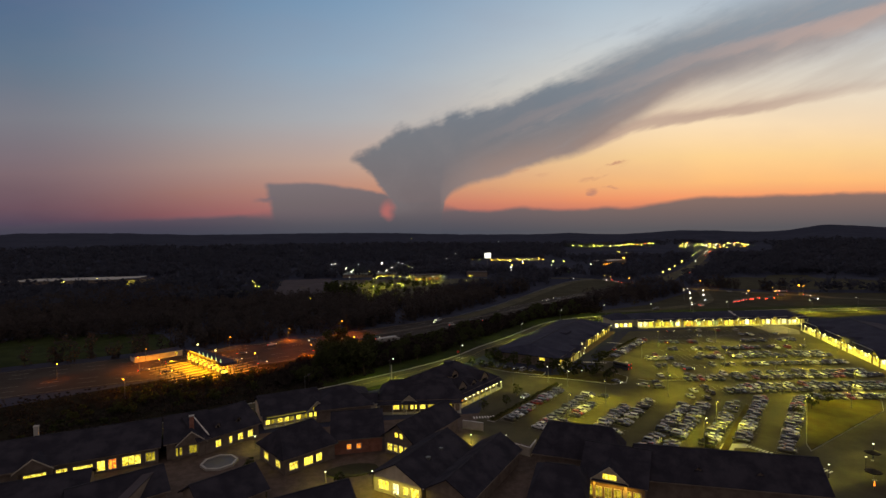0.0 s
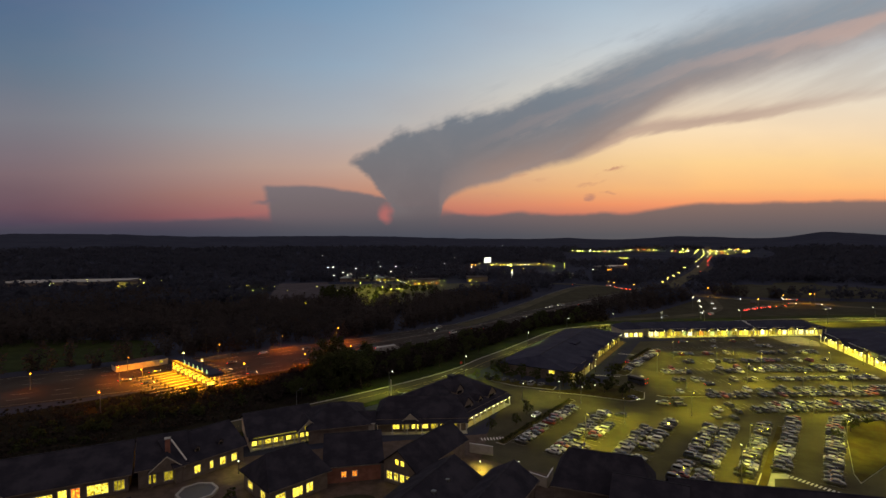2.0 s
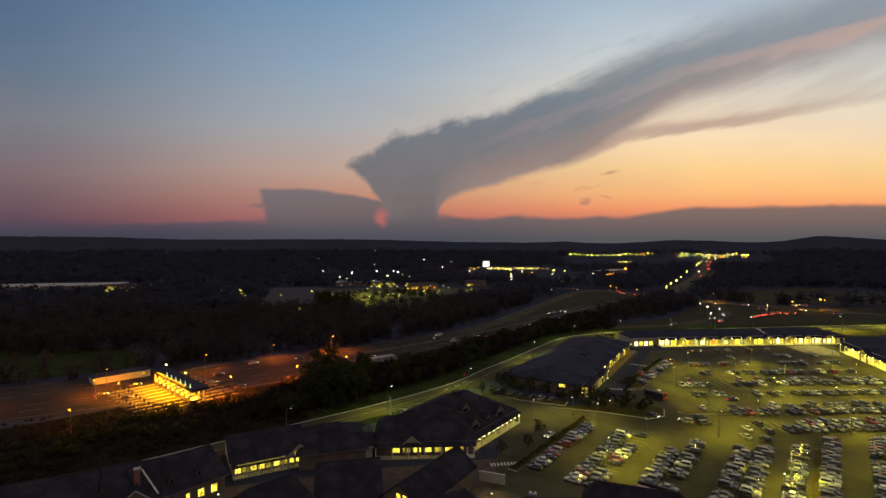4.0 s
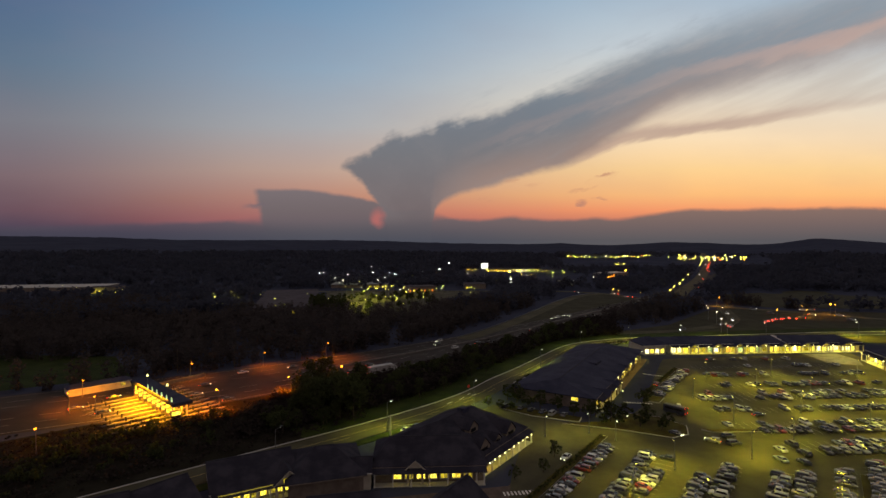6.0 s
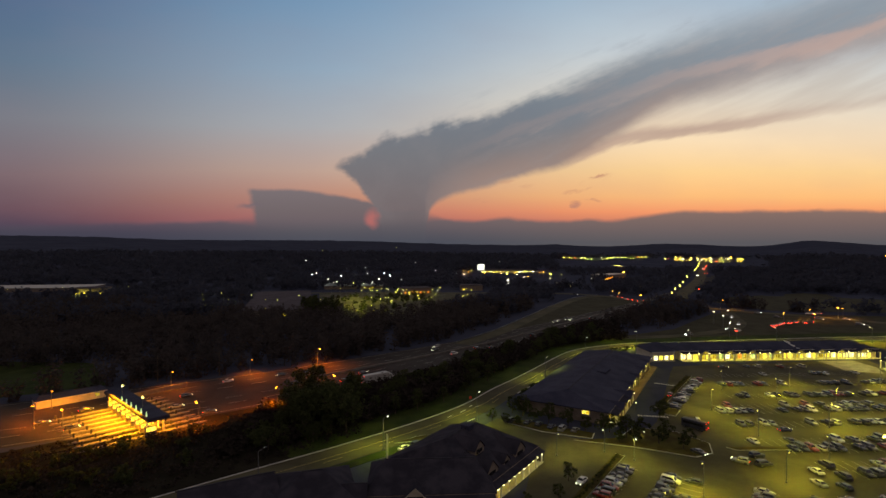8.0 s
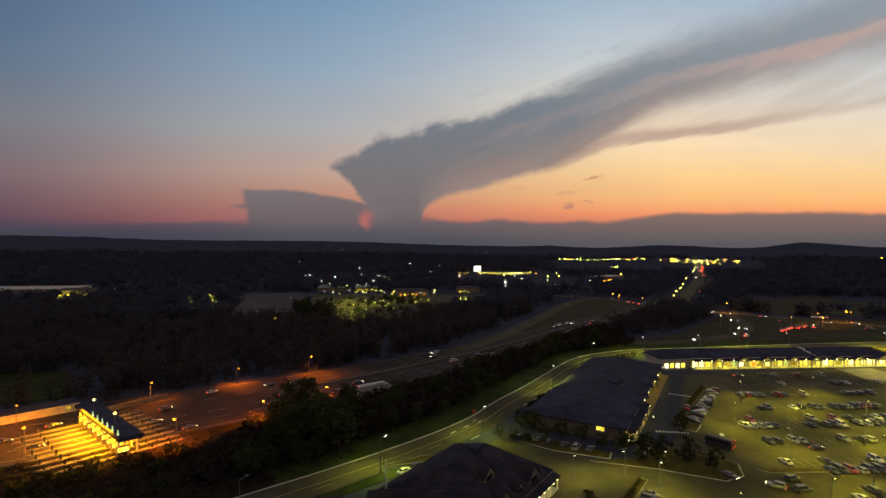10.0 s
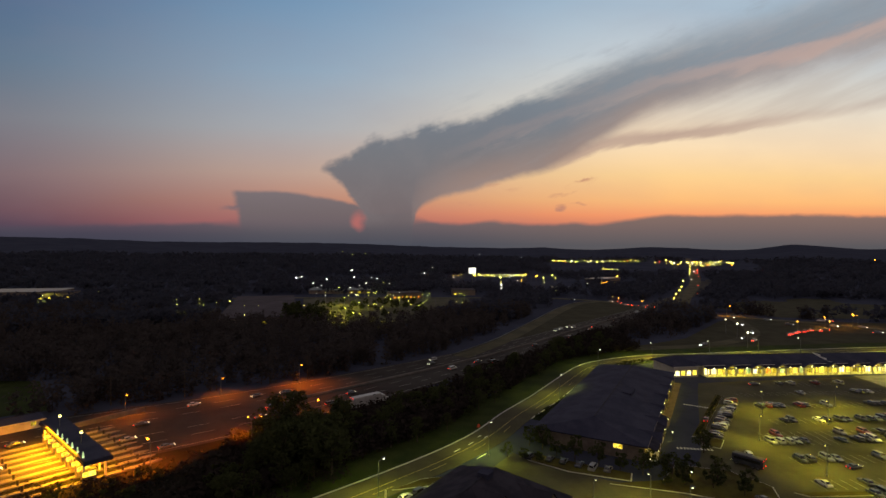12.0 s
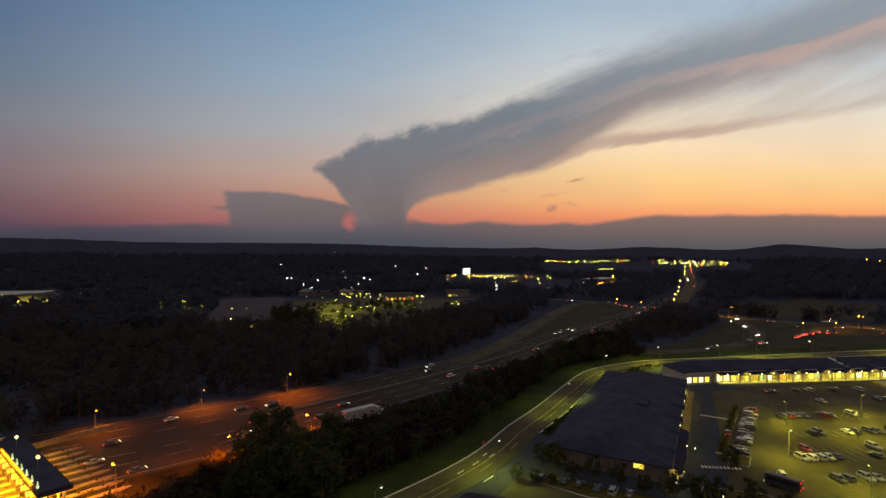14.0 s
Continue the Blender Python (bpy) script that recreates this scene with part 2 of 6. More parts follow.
# ---- materials ----
def surface(name, a, b, scale=1.0, rough=0.8, metal=0.0, bump=0.0, grain=8.0, c=None, spec=0.5, coords="Object", through_leaf=0.0):
    """A weathered surface: colours a and b in patches, finer grain over them, a little relief."""
    m = bpy.data.materials.new(name)
    m.use_nodes = True
    n = Nodes(m.node_tree)
    at = n.add("ShaderNodeTexCoord").outputs[coords]
    large, small = n.noise(at, scale, 5.0, 0.6), n.noise(at, scale * grain, 4.0, 0.65)
    col = n.mix(n.step(large, 0.35, 0.65), (*a, 1), (*b, 1))
    col = n.mix(n.math("MULTIPLY", n.step(small, 0.5, 0.8), 0.5), col, (*(c or [v * 0.6 for v in a]), 1))
    p = n.add("ShaderNodeBsdfPrincipled", Base_Color=col, Metallic=metal, Roughness=n.math("ADD", rough - 0.08, n.math("MULTIPLY", small, 0.16), clamp=True))
    p.inputs["Specular IOR Level"].default_value = spec
    if bump:
        n.put(p, "Normal", n.add("ShaderNodeBump", Strength=bump, Distance=0.05, Height=small).outputs[0])
    out = p.outputs[0]
    if through_leaf:
        thin = n.add("ShaderNodeBsdfTranslucent", Color=col)
        both = n.add("ShaderNodeMixShader", Fac=through_leaf)
        n.tree.links.new(out, both.inputs[1]), n.tree.links.new(thin.outputs[0], both.inputs[2])
        out = both.outputs[0]
    n.tree.links.new(out, n.add("ShaderNodeOutputMaterial").inputs[0])
    return m


def glow(name, a, b, strength, scale=2.2, sampled=True):
    """Something that gives off light, uneven like a lit interior behind glass."""
    m = bpy.data.materials.new(name)
    m.use_nodes = True
    n = Nodes(m.node_tree)
    at = n.add("ShaderNodeTexCoord").outputs["Object"]
    rnd = n.add("ShaderNodeObjectInfo").outputs["Random"]
    spot = n.noise(at, scale, 3.0, 0.6)
    col = n.mix(n.step(spot, 0.35, 0.65), (*a, 1), (*b, 1))
    power = n.math("MULTIPLY", n.math("ADD", 0.1, n.math("ADD", n.math("MULTIPLY", n.step(spot, 0.3, 0.7), 0.9), n.math("MULTIPLY", rnd, 0.5))), strength)
    e = n.add("ShaderNodeEmission", Color=col, Strength=power)
    n.tree.links.new(e.outputs[0], n.add("ShaderNodeOutputMaterial").inputs[0])
    if not sampled:
        m.cycles.emission_sampling = "NONE"
    return m


GRASS = surface("grass", (0.02, 0.029, 0.008), (0.033, 0.043, 0.012), 0.12, 0.95, bump=0.6, grain=30, spec=0.05)
MALL_ROOF = surface("grey_roof_felt", (0.062, 0.055, 0.062), (0.08, 0.07, 0.08), 0.08, 0.95, bump=0.2, grain=12, spec=0.02)
WAREHOUSE_ROOF = surface("pale_blue_roof", (0.17, 0.19, 0.22), (0.22, 0.24, 0.27), 0.05, 0.9, bump=0.1, grain=12, spec=0.03)
# blue-grey base colour carries the haze over the far hills
HAZY_LAND = surface("hazy_wooded_land", (0.04, 0.045, 0.068), (0.052, 0.058, 0.084), 0.01, 1.0, bump=0.4, grain=14, spec=0.0)
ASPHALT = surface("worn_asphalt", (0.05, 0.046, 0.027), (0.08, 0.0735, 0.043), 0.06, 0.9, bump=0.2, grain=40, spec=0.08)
HIGHWAY = surface("highway_concrete", (0.032, 0.028, 0.026), (0.05, 0.045, 0.04), 0.04, 0.9, bump=0.2, grain=30, spec=0.05)
TOLL_CONCRETE = surface("stained_concrete", (0.12, 0.11, 0.10), (0.18, 0.165, 0.15), 0.3, 0.9, bump=0.3, grain=12, spec=0.1)
DRY_GRASS = surface("dry_grass", (0.048, 0.038, 0.014), (0.08, 0.072, 0.02), 0.15, 0.95, bump=0.6, grain=20, spec=0.03, c=(0.025, 0.028, 0.008))
ROUGH_GRASS = surface("rough_grass", (0.038, 0.037, 0.024), (0.054, 0.052, 0.032), 0.08, 0.95, bump=0.5, grain=20, spec=0.03)
CONCRETE = surface("concrete", (0.34, 0.33, 0.30), (0.42, 0.40, 0.36), 0.4, 0.85, bump=0.3, grain=12)
PAVING = surface("brick_paving", (0.08, 0.06, 0.05), (0.12, 0.09, 0.075), 0.5, 0.9, bump=0.3, grain=10, spec=0.1)
PAINT = surface("road_paint", (0.55, 0.54, 0.5), (0.7, 0.68, 0.62), 0.8, 0.7, grain=9, c=(0.25, 0.24, 0.22))
PAINT_YELLOW = surface("yellow_road_paint", (0.35, 0.26, 0.06), (0.42, 0.32, 0.1), 0.8, 0.7, grain=9, c=(0.1, 0.09, 0.06))
PAINT_OLD = surface("faded_road_paint", (0.16, 0.15, 0.14), (0.24, 0.23, 0.21), 0.6, 0.8, grain=9, c=(0.08, 0.08, 0.075))
ROOF = surface("slate_shingles", (0.024, 0.023, 0.032), (0.042, 0.04, 0.052), 0.25, 0.95, bump=0.5, grain=16, spec=0.04)
RIDGE = surface("ridge_tiles", (0.03, 0.03, 0.038), (0.045, 0.045, 0.055), 0.6, 0.9, grain=8, spec=0.04)
ROOF_BLUE = surface("blue_metal_roof", (0.03, 0.032, 0.054), (0.045, 0.047, 0.072), 0.15, 0.9, bump=0.2, grain=14, spec=0.05)
CLAD = surface("pale_clapboard", (0.42, 0.38, 0.30), (0.52, 0.47, 0.38), 0.5, 0.8, bump=0.3, grain=9)
CLAD_DARK = surface("brown_clapboard", (0.13, 0.10, 0.08), (0.19, 0.15, 0.12), 0.5, 0.8, bump=0.3, grain=9)
BRICK = surface("red_brick", (0.22, 0.09, 0.06), (0.30, 0.13, 0.09), 0.8, 0.9, bump=0.4, grain=9)
TRIM = surface("white_trim", (0.6, 0.58, 0.54), (0.7, 0.68, 0.64), 0.7, 0.6, grain=8, c=(0.45, 0.43, 0.4))
STEEL = surface("galvanised_steel", (0.11, 0.11, 0.105), (0.16, 0.16, 0.155), 1.5, 0.5, 0.5, grain=8)
DARK = surface("black_metal", (0.02, 0.02, 0.02), (0.03, 0.03, 0.03), 1.5, 0.5, 0.3, grain=8)
RUBBER = surface("tyre_rubber", (0.015, 0.015, 0.015), (0.025, 0.025, 0.025), 4, 0.9, grain=6)
BARK = surface("bark", (0.05, 0.035, 0.025), (0.08, 0.06, 0.04), 3, 0.95, bump=0.5)
LEAF = surface("leaves", (0.042, 0.05, 0.02), (0.066, 0.076, 0.028), 0.5, 0.85, grain=6, spec=0.05, through_leaf=0.4)
LEAF_DARK = surface("forest_leaves", (0.062, 0.052, 0.05), (0.072, 0.061, 0.058), 0.05, 0.95, grain=10, spec=0.0, through_leaf=0.45)
# the shade on the highway bank is put into this leaf colour
SCRUB = surface("shaded_scrub_leaves", (0.028, 0.023, 0.021), (0.038, 0.032, 0.027), 0.2, 0.95, grain=8, spec=0.0, through_leaf=0.15)
# the blue of distance haze is mixed into these leaves
LEAF_FAR_HAZY = surface("hazy_far_forest_leaves", (0.054, 0.056, 0.074), (0.062, 0.065, 0.086), 0.01, 0.95, grain=4, spec=0.0, through_leaf=0.5)
SHOP = glow("lit_shop_window", (1.0, 0.66, 0.025), (1.0, 0.86, 0.11), 2.0)
SHOP_WHITE = glow("bright_white_shop_window", (1.0, 0.85, 0.22), (1.0, 0.95, 0.5), 3.2)
SHOP_GREEN = glow("greenish_shop_window", (0.35, 0.8, 0.25), (0.9, 0.95, 0.3), 1.3)
BULB_CREAM = glow("cream_lamp", (1.0, 0.9, 0.4), (1.0, 0.95, 0.55), 9, 0.2, False)
SHOP_RED = glow("lit_red_window", (1.0, 0.16, 0.02), (1.0, 0.4, 0.03), 1.7)
SHOP_DIM = glow("dim_window", (0.5, 0.36, 0.02), (0.9, 0.7, 0.05), 0.7)
BULB_YELLOW = glow("yellow_lamp", (1.0, 0.86, 0.22), (1.0, 0.9, 0.3), 5, 0.2)
BULB_WHITE = glow("white_lamp", (1.0, 1.0, 0.55), (0.95, 1.0, 0.65), 6, 0.2)
BULB_ORANGE = glow("sodium_lamp", (1.0, 0.3, 0.012), (1.0, 0.36, 0.02), 20, 0.2)
FLOOD = glow("floodlight_lens", (0.7, 1.0, 0.4), (0.9, 1.0, 0.5), 1.6, 0.2, False)
BULB_RED = glow("red_lamp", (1.0, 0.02, 0.015), (1.0, 0.05, 0.02), 4, 0.2)
FAR_YELLOW = glow("far_yellow_lamp", (1.0, 0.8, 0.1), (0.75, 0.9, 0.1), 26, 0.15, False)
FAR_WHITE = glow("far_white_lamp", (1.0, 0.98, 0.6), (0.8, 0.95, 1.0), 26, 0.15, False)
FAR_ORANGE = glow("far_orange_lamp", (1.0, 0.3, 0.015), (1.0, 0.45, 0.03), 28, 0.15, False)
FAR_RED = glow("far_red_lamp", (1.0, 0.02, 0.01), (1.0, 0.06, 0.02), 18, 0.02, False)


def car_paint():
    m = bpy.data.materials.new("car_paint")
    m.use_nodes = True
    n = Nodes(m.node_tree)
    rnd = n.add("ShaderNodeObjectInfo").outputs["Random"]
    tones = [(0.02, 0.02, 0.022), (0.5, 0.5, 0.47), (0.018, 0.019, 0.021), (0.18, 0.185, 0.185), (0.014, 0.014, 0.016), (0.03, 0.03, 0.033), (0.14, 0.006, 0.006), (0.01, 0.015, 0.032), (0.26, 0.26, 0.25), (0.07, 0.066, 0.058), (0.012, 0.013, 0.015), (0.22, 0.225, 0.22), (0.014, 0.02, 0.014), (0.045, 0.047, 0.05), (0.01, 0.01, 0.011), (0.6, 0.6, 0.56)]
    col = n.ramp(rnd, [(i / len(tones), (*c, 1)) for i, c in enumerate(tones)], True)
    at = n.add("ShaderNodeTexCoord").outputs["Object"]
    dust = n.noise(at, 3.0, 4.0)
    col = n.mix(n.math("MULTIPLY", n.step(dust, 0.5, 0.8), 0.06), col, (0.3, 0.28, 0.24, 1))
    p = n.add("ShaderNodeBsdfPrincipled", Base_Color=col, Metallic=0.0, Roughness=n.math("ADD", 0.4, n.math("MULTIPLY", dust, 0.15)))
    p.inputs["Coat Weight"].default_value = 1.0
    p.inputs["Coat Roughness"].default_value = 0.1
    p.inputs["Coat IOR"].default_value = 1.5
    n.tree.links.new(p.outputs[0], n.add("ShaderNodeOutputMaterial").inputs[0])
    return m


CAR_PAINT = car_paint()
WATER = surface("still_grey_water", (0.05, 0.048, 0.046), (0.07, 0.066, 0.062), 2, 0.55, 0.0, grain=4, spec=1.0)
CAR_GLASS = surface("car_glass", (0.008, 0.009, 0.01), (0.014, 0.015, 0.016), 0.6, 0.14, 0.0, bump=0.3, grain=3, spec=1.0)
# for small added reflectors that give the cars their glints
GLINT_CHROME = surface("glint_chrome", (0.85, 0.85, 0.82), (0.9, 0.9, 0.88), 2.0, 0.24, 1.0, grain=4, c=(0.7, 0.7, 0.68))
LENS = surface("lamp_lens", (0.5, 0.5, 0.48), (0.6, 0.6, 0.56), 5, 0.2, grain=4)
LENS_RED = surface("red_lens", (0.25, 0.01, 0.01), (0.3, 0.015, 0.01), 5, 0.2, grain=4)


# ---- mesh helpers ----
class Geo:
    """Vertices and faces of one part."""

    def __init__(self):
        self.v, self.f, self.k = [], [], []

    def face(self, pts, k=0):
        at = len(self.v)
        self.v += [tuple(p) for p in pts]
        self.f.append(tuple(range(at, at + len(pts))))
        self.k.append(k)
        return self

    def box(self, x0, x1, y0, y1, z0, z1, m=None, k=0):
        p = [Vector((x, y, z)) for z in (z0, z1) for x, y in ((x0, y0), (x1, y0), (x1, y1), (x0, y1))]
        if m is not None:
            p = [m @ q for q in p]
        at = len(self.v)
        self.v += [tuple(q) for q in p]
        for f in ((3, 2, 1, 0), (4, 5, 6, 7), (0, 1, 5, 4), (1, 2, 6, 5), (2, 3, 7, 6), (3, 0, 4, 7)):
            self.f.append(tuple(at + i for i in f))
            self.k.append(k)
        return self

    def prism(self, pts, z0, z1, k=0):
        n, at = len(pts), len(self.v)
        if sum(pts[i][0] * pts[(i + 1) % n][1] - pts[(i + 1) % n][0] * pts[i][1] for i in range(n)) < 0:
            pts = pts[::-1]
        self.v += [(x, y, z0) for x, y in pts] + [(x, y, z1) for x, y in pts]
        self.f += [tuple(at + n + i for i in range(n)), tuple(at + n - 1 - i for i in range(n))]
        self.f += [(at + i, at + (i + 1) % n, at + n + (i + 1) % n, at + n + i) for i in range(n)]
        self.k += [k] * (n + 2)
        return self

    def tube(self, a, b, r0, r1=None, sides=8, k=0):
        a, b, r1 = Vector(a), Vector(b), r0 if r1 is None else r1
        d = (b - a).normalized()
        s = d.cross(Vector((0, 0, 1)) if abs(d.z) < 0.9 else Vector((1, 0, 0))).normalized()
        t, at = d.cross(s), len(self.v)
        for p, r in ((a, r0), (b, r1)):
            self.v += [tuple(p + (s * math.cos(q) + t * math.sin(q)) * r) for q in (2 * math.pi * i / sides for i in range(sides))]
        self.f += [(at + i, at + sides + i, at + sides + (i + 1) % sides, at + (i + 1) % sides) for i in range(sides)]
        self.f += [tuple(at + i for i in range(sides)), tuple(at + 2 * sides - 1 - i for i in range(sides))]
        self.k += [k] * (sides + 2)
        return self

    def ball(self, c, r, rings=5, sides=8, k=0, squash=1.0):
        at = len(self.v)
        self.v.append((c[0], c[1], c[2] + r * squash))
        for i in range(1, rings):
            q = math.pi * i / rings
            self.v += [(c[0] + r * math.sin(q) * math.cos(2 * math.pi * j / sides), c[1] + r * math.sin(q) * math.sin(2 * math.pi * j / sides), c[2] + r * squash * math.cos(q)) for j in range(sides)]
        self.v.append((c[0], c[1], c[2] - r * squash))
        for j in range(sides):
            self.f.append((at, at + 1 + j, at + 1 + (j + 1) % sides))
            for i in range(rings - 2):
                o = at + 1 + i * sides
                self.f.append((o + j, o + sides + j, o + sides + (j + 1) % sides, o + (j + 1) % sides))
            o = at + 1 + (rings - 2) * sides
            self.f.append((o + j, len(self.v) - 1, o + (j + 1) % sides))
            self.k += [k] * rings
        return self


def loft(g, rings, k=0):
    n, at = len(rings[0]), len(g.v)
    for r in rings:
        g.v += [tuple(p) for p in r]
    for i in range(len(rings) - 1):
        for j in range(n):
            a, b = at + i * n + j, at + i * n + (j + 1) % n
            g.f.append((a, b, b + n, a + n))
            g.k.append(k)
    g.f += [tuple(at + j for j in range(n))[::-1], tuple(at + (len(rings) - 1) * n + j for j in range(n))]
    g.k += [k, k]


def mesh(name, geo, *mats, smooth=False):
    me = bpy.data.meshes.new(name)
    me.from_pydata(geo.v, [], geo.f)
    for m in mats:
        me.materials.append(m)
    if len(mats) > 1:
        me.polygons.foreach_set("material_index", geo.k)
    if smooth:
        me.polygons.foreach_set("use_smooth", [True] * len(geo.f))
    me.update()
    return me


def part(name, geo, mat, parent=None, label="", at=None, smooth=False):
    """One mesh object under a thing or a part; geo may be a mesh that is shared."""
    mats = mat if isinstance(mat, (list, tuple)) else (mat,)
    ob = new(name, mesh(name, geo, *mats, smooth=smooth) if isinstance(geo, Geo) else geo)
    if parent:
        ob.parent = parent
    if at is not None:
        ob.matrix_basis = at
    return tagged(ob, label)


def thing(name, label, category, at=None, group="", kind=""):
    ob = new(name)
    ob.empty_display_size = 0.2
    if at is not None:
        ob.matrix_basis = at
    return tagged(ob, label, category, group, kind)


def setting(name, geo, mat, label, category):
    mats = mat if isinstance(mat, (list, tuple)) else (mat,)
    return tagged(new(name, mesh(name, geo, *mats)), label, category, kind="structure")


def smooth_line(pts, step=6.0):
    """Points along a smooth line (Catmull-Rom) through pts; further values are carried along."""
    pts = [np.array(p, float) for p in pts]
    pts = [2 * pts[0] - pts[1]] + pts + [2 * pts[-1] - pts[-2]]
    out = []
    for i in range(1, len(pts) - 2):
        p0, p1, p2, p3 = pts[i - 1 : i + 3]
        n = max(1, int(np.linalg.norm((p2 - p1)[:2]) / step))
        for j in range(n):
            t = j / n
            out.append(0.5 * (2 * p1 + (p2 - p0) * t + (2 * p0 - 5 * p1 + 4 * p2 - p3) * t * t + (3 * p1 - p0 - 3 * p2 + p3) * t**3))
    return out + [pts[-2]]


def sides_of(line):
    """The unit normals, to the left, along a line."""
    out = []
    for i, p in enumerate(line):
        d = (line[min(i + 1, len(line) - 1)] - line[max(i - 1, 0)])[:2]
        d = d / np.linalg.norm(d)
        out.append(np.array((-d[1], d[0])))
    return out


def ribbon(geo, line, off0, off1, z0, z1, every=None):
    """A band between two offsets from a line (to its left), with its sides; every=(on, off): dashes."""
    nor = sides_of(line)
    run = 0.0
    for i in range(len(line) - 1):
        seg = np.linalg.norm((line[i + 1] - line[i])[:2])
        run += seg
        if every and run % (every[0] + every[1]) > every[0]:
            continue
        a, b = line[i][:2], line[i + 1][:2]
        q = [a + nor[i] * off1, a + nor[i] * off0, b + nor[i + 1] * off0, b + nor[i + 1] * off1]
        at = len(geo.v)
        geo.v += [(*p, z0) for p in q] + [(*p, z1) for p in q]
        for f in ((4, 5, 6, 7), (0, 4, 7, 3), (1, 2, 6, 5), (0, 1, 5, 4), (3, 7, 6, 2)):
            geo.f.append(tuple(at + j for j in f))
            geo.k.append(0)
    return geo


SEGMENTS = {}


def away(p, line):
    """Distance from p to a line, the side (left positive) and the width there."""
    if id(line) not in SEGMENTS:
        a = np.array([q[:2] for q in line[:-1]])
        d = np.array([q[:2] for q in line[1:]]) - a
        SEGMENTS[id(line)] = a, d, (d * d).sum(1), [q[2] if len(q) > 2 else 0 for q in line]
    a, d, dd, width = SEGMENTS[id(line)]
    t = np.clip(((p - a) * d).sum(1) / dd, 0, 1)
    r = p - a - d * t[:, None]
    dist = (r * r).sum(1)
    i = int(dist.argmin())
    return math.sqrt(dist[i]), 1 if d[i, 0] * r[i, 1] - d[i, 1] * r[i, 0] > 0 else -1, width[i]


def inside(p, poly):
    hit, j = False, len(poly) - 1
    for i in range(len(poly)):
        (xi, yi), (xj, yj) = poly[i], poly[j]
        if (yi > p[1]) != (yj > p[1]) and p[0] < (xj - xi) * (p[1] - yi) / (yj - yi) + xi:
            hit = not hit
        j = i
    return hit


def lamp(name, kind, at, power, colour, size=0.3, size_y=None, cone=None):
    d = bpy.data.lights.new(name, kind)
    d.energy, d.color = power, colour
    if kind == "AREA":
        d.shape, d.size, d.size_y = "RECTANGLE", size, size_y or size
    else:
        d.shadow_soft_size = size
    if cone:
        d.spot_size, d.spot_blend = radians(cone), 0.5
    ob = new(name, d)
    ob.matrix_basis = at
    return ob


# ---- plan: the lines of the roads ----
ACCESS = smooth_line([(-130, 112), (-100, 138), (-72, 161), (-43, 184), (-24, 198.5), (-6, 213.5), (8, 226.5), (20, 240), (32, 258), (46.5, 277), (66, 305), (80, 324), (94, 335), (121, 345.5), (152, 348.5), (204, 355), (266, 361), (340, 362)], 5)
MAIN = smooth_line([(-420, 70, 46), (-300, 130, 46), (-230, 172, 48), (-165, 212, 50), (-108, 242, 52), (-62, 270, 48), (-12, 310, 40), (38, 355, 34), (82, 402, 28), (136, 462, 24), (188, 518, 22), (250, 590, 22), (340, 700, 22), (520, 960, 22)], 6)
RAMP = smooth_line([(22, 352, 10), (52, 396, 10), (92, 468, 10), (128, 535, 10), (163, 590, 10), (196, 616, 10)], 6)
CROSS = smooth_line([(-260, 640), (-110, 655), (76, 650), (147, 645), (196, 613), (219, 555), (237, 533), (262, 496), (292, 470), (318, 447), (345, 415), (420, 380), (560, 360)], 6)
LINK = smooth_line([(105, 366), (135, 370), (167, 376), (205, 396), (228, 420), (242, 449), (258, 486)], 6)
NORTH = smooth_line([(240, 536), (300, 640), (424, 835), (600, 1140), (800, 1500), (1000, 1900)], 12)
LOT = [(17, 148), (22, 172), (30, 196), (14, 214), (24, 227), (44, 209), (60, 202), (76, 222), (112, 286), (118, 296), (222, 306), (216, 286), (192, 206), (190, 178), (150, 134), (108, 102), (92, 106), (60, 122)]


# ---- the land ----
def hill(az):
    """Height of the far ridge, by the compass angle in degrees."""
    bumps = [(-38, 9, 62), (-70, 18, 60), (-18, 14, 45), (-4, 7, 18), (-30, 6, 14), (-12, 9, 6), (8, 8, 9), (29, 4, 9), (14.2, 1.6, 14), (25, 3.2, 24), (37.5, 3.2, 46), (45, 5, 18), (75, 20, 60), (120, 30, 60), (180, 40, 60), (-120, 30, 60)]
    return 20 + sum(h * math.exp(-(((az - c) / w) ** 2)) for c, w, h in bumps) + 3.0 * noise.noise((az * 0.45, 0, 3.1)) + 1.6 * noise.noise((az * 1.7, 0, 9.1))


def ground_z(x, y):
    r = math.hypot(x, y)
    if r < 700:
        return 0.0
    t = min(1, (r - 700) / 3800)
    t = t * t * (3 - 2 * t)
    rise = hill(math.degrees(math.atan2(x, y))) * t
    return rise + t * 7 * noise.noise((x * 0.004, y * 0.004, 0)) + min(1, (r - 700) / 500) * 2.5 * noise.noise((x * 0.02, y * 0.02, 5))


def build_land():
    radii = [0, 60, 120, 200, 300, 400, 500, 600, 700]
    while radii[-1] < 4850:
        radii.append(radii[-1] * 1.035)
    g, turns = Geo(), [-180 + i * 4 for i in range(30)] + [-60 + i * 0.5 for i in range(240)] + [60 + i * 4 for i in range(30)]
    n = len(turns)
    for r in radii:
        for a in turns:
            x, y = r * math.sin(radians(a)), r * math.cos(radians(a))
            g.v.append((x, y, ground_z(x, y)))
    for i in range(len(radii) - 1):
        for j in range(n):
            a, b = i * n + j, i * n + (j + 1) % n
            g.f.append((a, b, b + n, a + n))
            g.k.append(0)
    setting("ground", g, HAZY_LAND, "dark wooded land rolling to low hills, tinted with blue haze", "ground")


